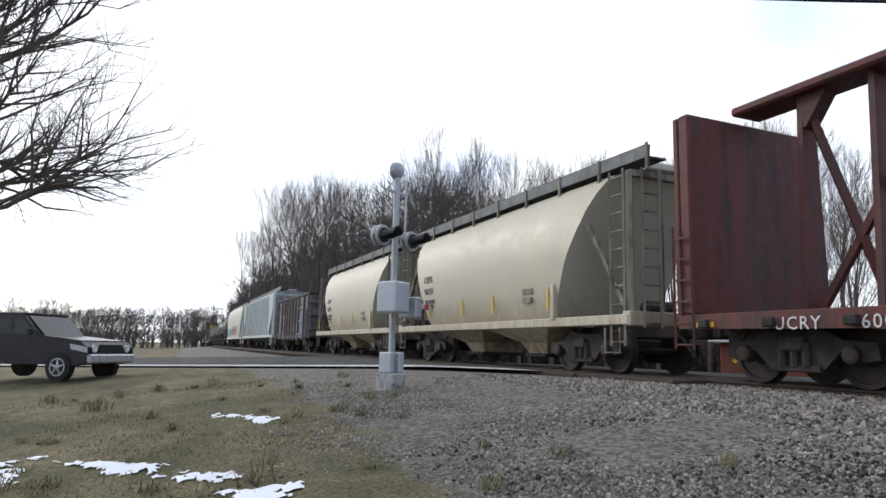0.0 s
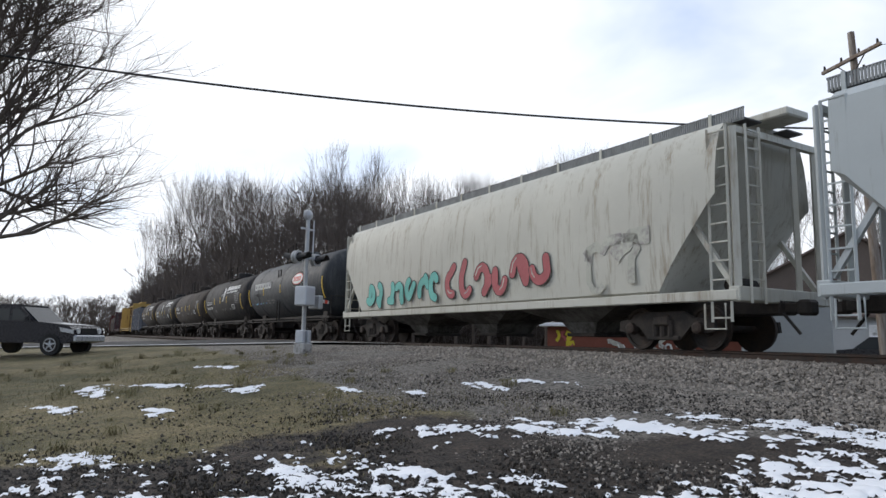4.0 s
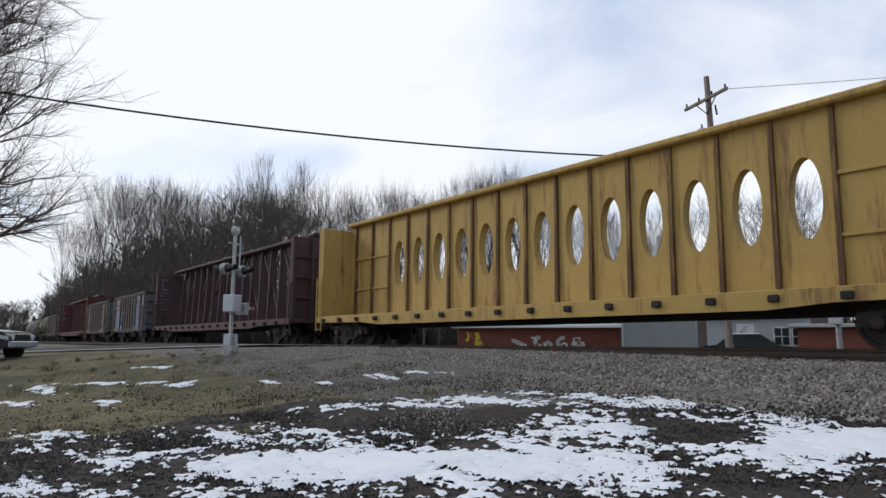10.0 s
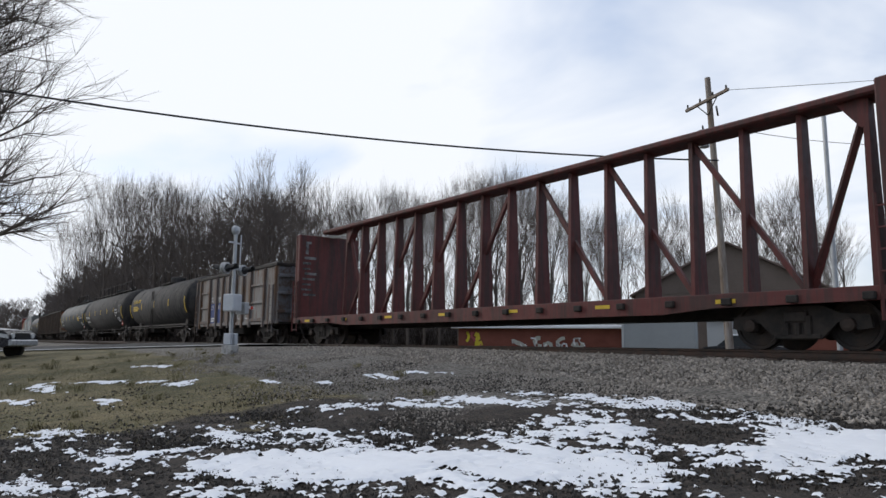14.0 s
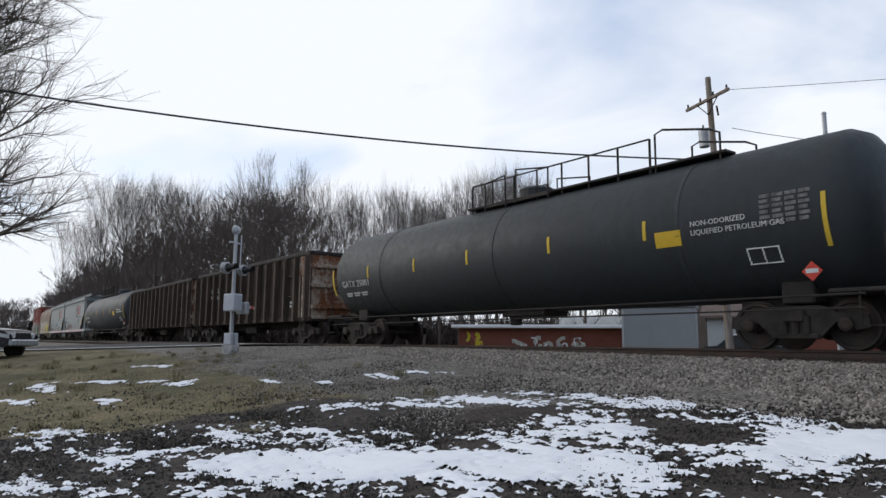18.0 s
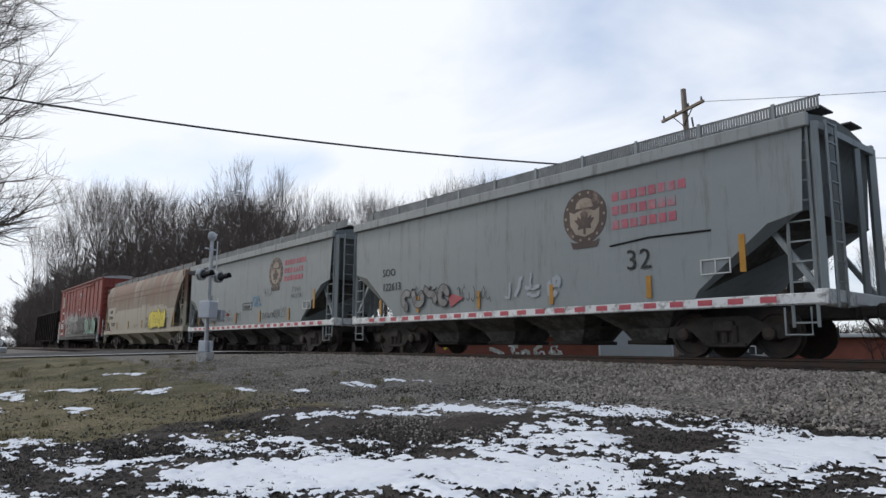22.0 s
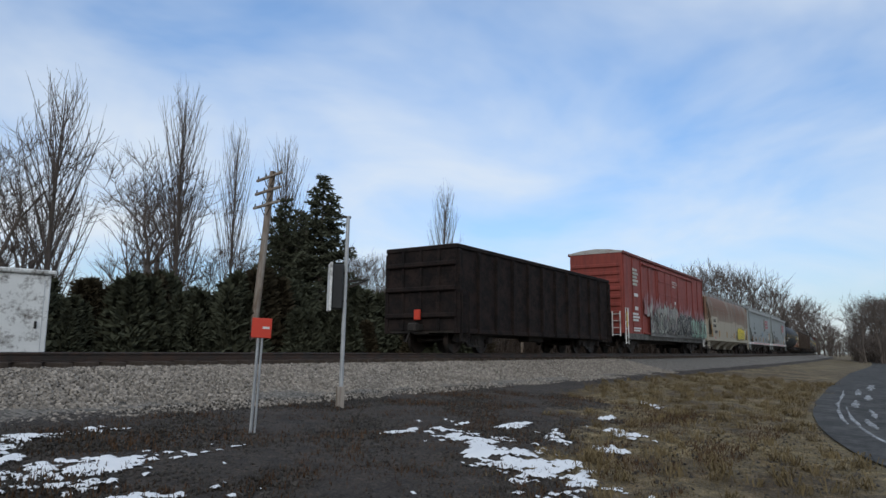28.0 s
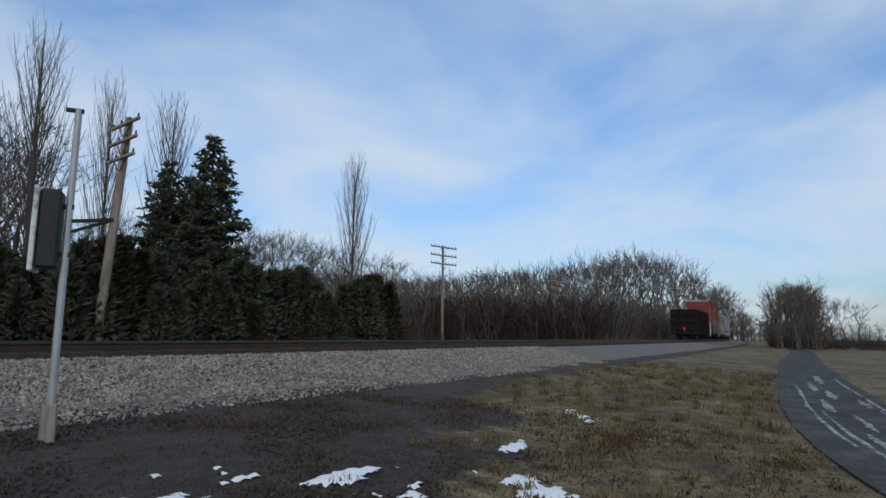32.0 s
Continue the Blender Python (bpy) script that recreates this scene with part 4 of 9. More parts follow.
    for k in range(ribs):
        x = -half + 2.0 + (2 * half - 4.0) * (k + 0.5) / ribs
        g = Mesh()
        g.cbox(x - 0.04, x + 0.04, -1.585, -1.50, sill_z[1], max(z for y, z in sect if y > 1.4) - 0.02, 0.015)
        part("side_rib", g, paint, ob)
    return ob, half


ROUND = [(1.20, 0.98), (1.36, 1.25), (1.47, 1.7), (1.525, 2.2), (1.53, 2.6), (1.49, 3.0), (1.40, 3.4), (1.25, 3.75), (1.08, 4.0), (0.9, 4.16), (0.5, 4.27), (0.0, 4.31)]
FLAT = [(1.40, 1.12), (1.5, 1.14), (1.53, 2.2), (1.53, 3.6), (1.50, 4.15), (1.53, 4.2), (1.53, 4.28), (1.2, 4.42), (0.6, 4.52), (0.0, 4.56)]
BULGE = [(1.40, 1.12), (1.5, 1.2), (1.56, 2.0), (1.56, 3.0), (1.53, 3.5), (1.47, 3.9), (1.36, 4.25), (1.2, 4.45), (0.6, 4.58), (0.0, 4.62)]


def yellow_ticks(ob, half, xs, y, z, h=0.5, w=0.1, wrap=None):
    for x in xs:
        bars(ob, letter_yellow, x, y, z, w, h * 1.54, 1, "reflector", wrap)


def data_plate(ob, x, y, z, wrap=None):
    """A small stencilled frame of two cells, bent to a round side where wrap is given."""
    g = Mesh()
    t = 0.022

    def side(q):
        return -math.sqrt((wrap[1] + 0.02) ** 2 - (q - wrap[0]) ** 2) if wrap else y

    for za in (z, z + 0.3 - t):
        g.box(x, x + 0.62, side(za) - 0.012, side(za) + 0.01, za, za + t)
    for xa in (x, x + 0.3, x + 0.62 - t):
        for k in range(4):
            za = z + 0.075 * k
            g.box(xa, xa + t, side(za + 0.037) - 0.012, side(za + 0.037) + 0.012, za, za + 0.076)
    part("stencil_frame", g, letter_white, ob)


def tangle(ob, name, x0, x1, z0, z1, y, mats, n, seed, size=0.5):
    """Sprayed lettering too tangled to read: fat bent strokes in several paints, laid over one another."""
    rnd = random.Random(seed)
    layer = 0.004
    for mi, mat in enumerate(mats):
        g = Mesh()
        for k in range(n):
            x = x0 + (x1 - x0) * (k + rnd.uniform(0.1, 0.9)) / n
            z = rnd.uniform(z0, z1 - size * 0.5)
            a = rnd.uniform(0, 6.28)
            pts = []
            for q in range(7):
                pts.append((x, z))
                a += rnd.uniform(-1.3, 1.3)
                x += math.cos(a) * size * 0.28
                z = min(z1, max(z0, z + math.sin(a) * size * 0.34))
            w = rnd.uniform(0.05, 0.16) * size * (1.6 if mi == 0 else 0.75)
            yy = y - layer * (mi + 1)
            ring = []
            for i, (px, pz) in enumerate(pts):
                j0, j1 = max(0, i - 1), min(len(pts) - 1, i + 1)
                dx, dz = pts[j1][0] - pts[j0][0], pts[j1][1] - pts[j0][1]
                l = math.hypot(dx, dz) or 1
                ox, oz = -dz / l * w, dx / l * w
                ring.append([(px + ox, yy, pz + oz), (px - ox, yy, pz - oz), (px - ox, yy + 0.003, pz - oz), (px + ox, yy + 0.003, pz + oz)])
            g.rings(ring)
        tagged(part(name, g, mat, ob), kind="stuff")


# sprayed shapes
def squiggle(rnd):
    """A bent stroke in a unit cell, an open bow with a hooked tail, that is no letter."""
    a0, turn, rx, rz = rnd.uniform(0, 6.28), rnd.choice((-1, 1)) * rnd.uniform(2.2, 4.4), rnd.uniform(0.3, 0.45), rnd.uniform(0.36, 0.5)
    cx, cz = rnd.uniform(0.4, 0.6), rnd.uniform(0.42, 0.58)
    pts = [(cx + rx * math.cos(a0 + turn * i / 6), cz + rz * math.sin(a0 + turn * i / 6)) for i in range(7)]
    u, v = pts[-1]
    pts.append((min(1.1, max(-0.1, u + rnd.uniform(-0.5, 0.5))), min(1.08, max(-0.05, v + rnd.choice((-1, 1)) * rnd.uniform(0.3, 0.6)))))
    return pts


def stroke(g, pts, w, y, m=8):
    """A flat rounded stroke of half width w through (x, z) points, painted at depth y."""
    k = 0
    for (xa, za), (xb, zb) in zip(pts, pts[1:]):
        dx, dz = xb - xa, zb - za
        l = math.hypot(dx, dz) or 1
        ox, oz = -dz / l * w, dx / l * w
        yy = y - 0.00012 * k
        g.prism_y([(xa + ox, za + oz), (xa - ox, za - oz), (xb - ox, zb - oz), (xb + ox, zb + oz)], yy - 0.001, yy)
        k += 1
    for px, pz in pts:
        yy = y - 0.00012 * k
        g.prism_y([(px + w * math.cos(6.2832 * i / m), pz + w * math.sin(6.2832 * i / m)) for i in range(m)], yy - 0.001, yy)
        k += 1


def letter_forms(x0, x1, z0, z1, n, rnd, fat):
    w = (x1 - x0) / n
    out = []
    for k in range(n):
        form = squiggle(rnd)
        zz, hh, lean = z0 + rnd.uniform(-0.04, 0.06) * (z1 - z0), (z1 - z0) * rnd.uniform(0.86, 1.04), rnd.uniform(-0.12, 0.2)
        r = fat * min(w, hh)
        out.append([(x0 + w * (k + 0.02) + r * 0.5 + (w * 1.0 - r) * u + lean * v * hh * 0.4, zz + r + (hh - 2 * r) * v) for u, v in form])
    return out, fat * min(w, z1 - z0)


def bubbles(ob, name, x0, x1, z0, z1, y, fill, edge, n, seed, fat=0.2, shine=None):
    """Fat round sprayed letters with a dark outline, each lapping over the last; they spell nothing."""
    rnd = random.Random(seed)
    forms, r = letter_forms(x0, x1, z0, z1, n, rnd, fat)
    outline, body, gleam = Mesh(), Mesh(), Mesh()
    for k, pts in enumerate(forms):
        yy = y - 0.005 * k
        stroke(outline, pts, r + 0.02 + 0.05 * r, yy)
        stroke(body, pts, r, yy - 0.0025)
        if shine:
            stroke(gleam, [(px - r * 0.3, pz + r * 0.3) for px, pz in pts[:3]], r * 0.16, yy - 0.0045)
    parts_ = [(outline, edge), (body, fill)] + ([(gleam, shine)] if shine else [])
    for g, mat in parts_:
        tagged(part(name, g, mat, ob), kind="stuff")


def piece(ob, name, x0, x1, z0, z1, y, fill, edge, n, seed, shine=None):
    """A row of swollen, lapping shapes with pointed tops and dark outlines, as sprayed; they spell nothing."""
    rnd = random.Random(seed)
    w = (x1 - x0) / n
    outline, body, lines, gleam = Mesh(), Mesh(), Mesh(), Mesh()
    for k in range(n):
        cx, h0, h1 = x0 + w * (k + 0.5), z0 + rnd.uniform(-0.03, 0.08), z1 * 1.0 - (z1 - z0) * rnd.uniform(0.0, 0.22)
        cz, rx, rz = (h0 + h1) / 2, w * rnd.uniform(0.56, 0.72), (h1 - h0) / 2
        lean, spike, m, ring = rnd.uniform(-0.12, 0.16), rnd.randrange(3, 8), 22, []
        for i in range(m):
            c, q = math.cos(6.2832 * i / m), math.sin(6.2832 * i / m)
            u, v = math.copysign(abs(c) ** 0.6, c), math.copysign(abs(q) ** 0.75, q)
            f = 1.0 + (0.22 if i == spike else 0.0) - (0.2 if i in (spike + 2, spike + 11) else 0.0) + rnd.uniform(-0.05, 0.05)
            ring.append((u * rx * f, v * rz * f))
        yy = y - 0.004 * k
        o = 0.028
        outline.prism_y([(cx + a + o * math.copysign(1, a) + lean * b, cz + b + o * math.copysign(1, b)) for a, b in ring], yy - 0.001, yy)
        body.prism_y([(cx + a + lean * b, cz + b) for a, b in ring], yy - 0.003, yy - 0.002)
        for _ in range(2):
            u0, v0 = rnd.uniform(-0.5, 0.5), rnd.uniform(-0.2, 0.8)
            pts = [(cx + rx * (u0 + 0.16 * math.sin(i * 0.9 + k)), cz + rz * (v0 - 0.22 * i)) for i in range(rnd.randrange(3, 6))]
            stroke(lines, pts, 0.018, yy - 0.0032, 5)
        if shine:
            stroke(gleam, [(cx + rx * rnd.uniform(-0.5, 0.4), cz + rz * rnd.uniform(-0.6, 0.6)), (cx + rx * rnd.uniform(-0.4, 0.5), cz + rz * rnd.uniform(-0.6, 0.7))], 0.06, yy - 0.0031, 6)
    for g, mat in ((outline, edge), (body, fill), (lines, edge), (gleam, shine)):
        if mat:
            tagged(part(name, g, mat, ob), kind="stuff")


def scrawl(ob, name, x0, x1, z0, z1, y, mat, n, seed, w=0.012):
    """A thin sprayed signature that cannot be read."""
    rnd = random.Random(seed)
    forms, _ = letter_forms(x0, x1, z0, z1, n, rnd, 0.05)
    g = Mesh()
    for k, pts in enumerate(forms):
        stroke(g, pts, w, y - 0.003 * k, 6)
    tagged(part(name, g, mat, ob), kind="stuff")


def flare(ob, name, x0, x1, z0, z1, y, mat, n, seed):
    """A ragged cloud of overspray: tongues of paint that lick upward."""
    rnd = random.Random(seed)
    g = Mesh()
    for k in range(n):
        cx, hh, ww = x0 + (x1 - x0) * (k + rnd.random()) / n, (z1 - z0) * rnd.uniform(0.35, 1.0), rnd.uniform(0.1, 0.3)
        m, ring = 9, []
        for i in range(m + 1):
            t = i / m
            ring.append((cx - ww * (1 - t) ** 0.8 * rnd.uniform(0.7, 1.15) + 0.1 * math.sin(t * 5 + k), z0 + hh * t))
        for i in range(m - 1, -1, -1):
            t = i / m
            ring.append((cx + ww * (1 - t) ** 0.8 * rnd.uniform(0.7, 1.15) + 0.1 * math.sin(t * 5 + k), z0 + hh * t))
        yy = y - 0.0002 * k
        g.prism_y(ring, yy - 0.001, yy)
    tagged(part(name, g, mat, ob), kind="stuff")


# -- gondolas --
def gondola(label, s0, s1, paint, z0=0.95, z1=3.6, ribs=9, end_mat=None, panels=True, load=None, rib_mat=None, inset=1.75, foot=True, top_mat=None, rib_x=None, rails=(), proud=0.15):
    ob, half = car("gondola_car", label, "freight car", s0, s1, inset)
    top_mat = top_mat or paint
    end_mat = end_mat or paint
    rib_x = rib_x or [-half + 0.12 + (2 * half - 0.24) * k / ribs for k in range(ribs + 1)]
    ribs = len(rib_x) - 1
    for sg in (-1, 1):
        g = Mesh()
        y = sg * 1.42
        g.cbox(-half, half, y - 0.03, y + 0.03, z0, z1, 0.01)
        part("side_wall", g, paint, ob)
        g = Mesh()
        g.cbox(-half - 0.03, half + 0.03, y - 0.10, y + 0.09, z1 - 0.08, z1 + 0.08, 0.03)
        part("top_chord", g, top_mat, ob)
        g = Mesh()
        g.cbox(-half, half, y - 0.08, y + 0.08, z0 - 0.1, z0 + 0.06, 0.02)
        part("bottom_chord", g, paint, ob)
        for k in range(ribs + 1):
            x = rib_x[k]
            g = Mesh()
            low = z0 - (0.22 if foot and 0 < k < ribs else 0.08)
            ya = y + sg * 0.03
            yb = y + sg * proud
            poly = [(ya, low), (yb, low), (yb, z1 - 0.15), (ya, z1 - 0.05)]
            g.rings([[(x - 0.07, p, q) for p, q in poly], [(x + 0.07, p, q) for p, q in poly]])
            part("side_rib", g, rib_mat or paint, ob)
        if panels and sg < 0:
            for k in rails:
                xa, xb = rib_x[k], rib_x[k + 1]
                for q in (0.36, 0.68):
                    g = Mesh()
                    z = z0 + (z1 - z0) * q
                    g.cbox(xa + 0.07, xb - 0.07, y - 0.11, y - 0.03, z - 0.05, z + 0.05, 0.02)
                    part("panel_rail", g, paint, ob)
    for sg in (-1, 1):
        x = sg * (half - 0.06)
        g = Mesh()
        g.cbox(x - 0.04, x + 0.04, -1.39, 1.39, z0, z1, 0.01)
        part("end_wall", g, end_mat, ob)
        for q in (0.18, 0.5, 0.8):
            g = Mesh()
            z = z0 + (z1 - z0) * q
            xa = x + sg * 0.04
            g.cbox(min(xa, xa + sg * 0.14), max(xa, xa + sg * 0.14), -1.44, 1.44, z - 0.08, z + 0.08, 0.03)
            part("end_rib", g, end_mat, ob)
        g = Mesh()
        for y in (-0.75, 0.0, 0.75):
            g.cbox(x + sg * 0.02 - 0.08, x + sg * 0.02 + 0.08, y - 0.06, y + 0.06, z0, z1 - 0.05, 0.02)
        part("end_post", g, end_mat, ob)
        g = Mesh()
        g.cbox(x - 0.1, x + 0.1, -1.5, 1.5, z1 - 0.08, z1 + 0.08, 0.03)
        part("end_chord", g, top_mat, ob)
        ladder(ob, sg * (half - 0.35), -1.6, 0.5, z1 - 0.9 if panels else z0 + 1.3, rib_mat or paint)
        g = Mesh()
        g.path([(sg * (half - 0.6), -1.5, z0), (sg * (half - 0.6), -1.5, 0.4), (sg * (half - 0.18), -1.5, 0.4), (sg * (half - 0.18), -1.5, z0)], 0.022)
        part("stirrup_step", g, steel_dark, ob)
    g = Mesh()
    g.cbox(-half + 0.05, half - 0.05, -1.38, 1.38, z0 - 0.08, z0, 0.01)
    part("floor_plate", g, steel_dark, ob)
    g = Mesh()
    g.cbox(-half, half, -0.3, 0.3, 0.62, z0 - 0.05, 0.02)
    g.cbox(-0.9, 0.5, -1.0, -0.5, 0.45, 0.8, 0.05)
    part("centre_sill", g, steel_dark, ob)
    if load:
        g = Mesh()
        rnd = random.Random(int(s0 * 7) & 255)
        cols = 40
        for sg in (-1, 1):
            pts = []
            for k in range(cols + 1):
                x = -half + 0.1 + (2 * half - 0.2) * k / cols
                pts.append([(x, sg * 1.46, z1 + 0.06), (x, sg * 1.30, z1 + 0.10 + rnd.uniform(0, load)), (x, sg * 1.1, z1 + 0.02), (x, sg * 1.3, z1 - 0.1)])
            g.rings(pts)
        part("ragged_cover", g, steel_dark, ob, "torn dark top cover")
    return ob, half


# -- centre-beam flat cars --
def centre_beam(label, s0, s1, paint, solid=False, posts=17, top=4.85, bulk=4.58, phase=0.0, rib_paint=None):
    ob, half = car("centre_beam_car", label, "freight car", s0, s1, 2.0)
    g = Mesh()
    g.cbox(-half, half, -1.45, 1.45, 0.88, 1.08, 0.03)
    part("deck", g, paint, ob)
    for sg in (-1, 1):
        g = Mesh()
        y = sg * 1.46
        poly = [(-half + 0.1, 1.06), (half - 0.1, 1.06), (half - 0.1, 0.84), (half - 3.4, 0.80), (half - 4.6, 0.70), (-half + 4.6, 0.70), (-half + 3.4, 0.80), (-half + 0.1, 0.84)]
        g.prism_y(poly, y - 0.04, y + 0.04)
        part("side_sill", g, paint, ob)
        if sg < 0:
            k = -half + 0.7
            n = 0
            while k < half - 0.5:
                g = Mesh()
                g.cbox(k - 0.1, k + 0.1, -1.60, -1.50, 0.84, 0.98, 0.02)
                part("winch", g, steel_dark, ob)
                k += 1.25
                n += 1
    g = Mesh()
    g.cbox(-half, half, -0.3, 0.3, 0.6, 0.9, 0.02)
    part("centre_sill", g, steel_dark, ob)
    for sg in (-1, 1):
        x = sg * (half - 0.22)
        b = part("bulkhead", Mesh().cbox(x - 0.12, x + 0.12, -1.42, 1.42, 1.08, bulk, 0.03), paint, ob)
        for y in (-1.36, -0.5, 0.5, 1.36):
            xa = x + sg * 0.12
            part("bulkhead_post", Mesh().cbox(min(xa, xa + sg * 0.12), max(xa, xa + sg * 0.12), y - 0.07, y + 0.07, 1.0, bulk - 0.02, 0.02), paint, b)
        for q in (0.25, 0.5, 0.75):
            xa = x + sg * 0.12
            z = 1.08 + (bulk - 1.08) * q
            part("bulkhead_rib", Mesh().cbox(min(xa, xa + sg * 0.10), max(xa, xa + sg * 0.10), -1.38, 1.38, z - 0.06, z + 0.06, 0.02), paint, b)
        ladder(ob, sg * (half - 0.22), -1.5, 0.5, 2.6, paint)
    part("top_chord", Mesh().cbox(-half + 0.3, half - 0.3, -0.36, 0.36, top - 0.16, top, 0.04), paint, ob)
    if solid:
        n = 17
        step = 1.205
        xa, xb = -step * n / 2 + phase, step * n / 2 + phase
        for sg in (-1, 1):
            part("web_end", Mesh().box(min(sg * (xb - phase) + phase, sg * (half - 0.35)), max(sg * (xb - phase) + phase, sg * (half - 0.35)), -0.13, 0.13, 1.08, top - 0.14), paint, ob)
        for k in range(n):
            x0, x1 = xa + k * step, xa + (k + 1) * step
            cx = (x0 + x1) / 2
            hole = 2 <= k < n - 2
            g = Mesh()
            z0, z1 = 1.08, top - 0.14
            if hole:
                cz, rx, rz = 2.95, 0.33, 0.84
                m = 24
                inner, outer = [], []
                for i in range(m):
                    c, s = math.cos(2 * math.pi * i / m), math.sin(2 * math.pi * i / m)
                    hz = (z1 - cz) if s > 0 else (cz - z0)
                    f = 1 / max(abs(c), abs(s))
                    inner.append((cx + rx * c, cz + rz * s))
                    outer.append((cx + c * f * (x1 - x0) / 2, cz + s * f * hz))
                g.rings([[(p, y, q) for p, q in loop] for loop, y in ((outer, -0.13), (inner, -0.13), (inner, 0.13), (outer, 0.13))], caps=False)
            else:
                g.box(x0, x1, -0.13, 0.13, z0, z1)
            part("web_panel", g, paint, ob)
            g = Mesh()
            for sg in (-1, 1):
                poly = [(0.13, 1.08), (0.24, 1.08), (0.20, top - 0.16), (0.13, top - 0.16)]
                g.rings([[(x0 - 0.05, sg * p, q) for p, q in poly], [(x0 + 0.05, sg * p, q) for p, q in poly]])
            part("web_rib", g, rib_paint or paint, ob)
            if not hole:
                part("web_rail", Mesh().cbox(x0, x1, -0.2, -0.13, 3.3, 3.38, 0.01), paint, ob)
                part("web_rail", Mesh().cbox(x0, x1, -0.2, -0.13, 2.1, 2.18, 0.01), paint, ob)
    else:
        step = 1.22
        xa = phase - step * (posts // 2)
        xb = xa + step * posts
        for k in range(posts + 1):
            x = xa + k * step
            poly = [(-0.27, 1.08), (0.27, 1.08), (0.14, top - 0.16), (-0.14, top - 0.16)]
            g = Mesh().rings([[(xx, p, q) for p, q in poly] for xx in (x - 0.05, x + 0.05)])
            part("post", g, paint, ob)
        mid = posts // 2
        for k in range(mid + 1, posts - 1, 2):
            part("diagonal_brace", Mesh().bar((xa + k * step, 0, top - 0.2), (xa + (k + 2) * step - 0.1, 0, 1.15), 0.11), paint, ob)
        for k in range(mid, 1, -2):
            part("diagonal_brace", Mesh().bar((xa + k * step, 0, top - 0.2), (xa + (k - 2) * step + 0.1, 0, 1.15), 0.11), paint, ob)
        for x, d in ((xa, 1), (xb, -1)):
            part("diagonal_brace", Mesh().bar((x, 0, top - 0.2), (x + d * step, 0, 1.15), 0.12), paint, ob)
            part("gusset", Mesh().prism_y([(x, top - 0.16), (x + d * 0.5, top - 0.16), (x + d * 0.1, top - 0.7), (x, top - 0.7)], -0.15, 0.15), paint, ob)
    return ob, half


def bulkhead_notes(ob, half, seed):
    """Small white stencilled notes on the inner face of the rear bulkhead, as bars."""
    rnd = random.Random(seed)
    x = -half + 0.345
    for k in range(11):
        z = 4.2 - 0.22 * k
        y, w = -1.3 + rnd.uniform(0, 0.15), rnd.uniform(0.25, 0.6)
        if k in (1, 2):
            part("stencil_mark", Mesh().box(x, x + 0.006, -1.15, -1.02, z, z + 0.2), faded_white, ob)
            continue
        part("stencil_line", Mesh().box(x, x + 0.006, y, y + w, z, z + rnd.uniform(0.06, 0.11)), faded_white, ob)


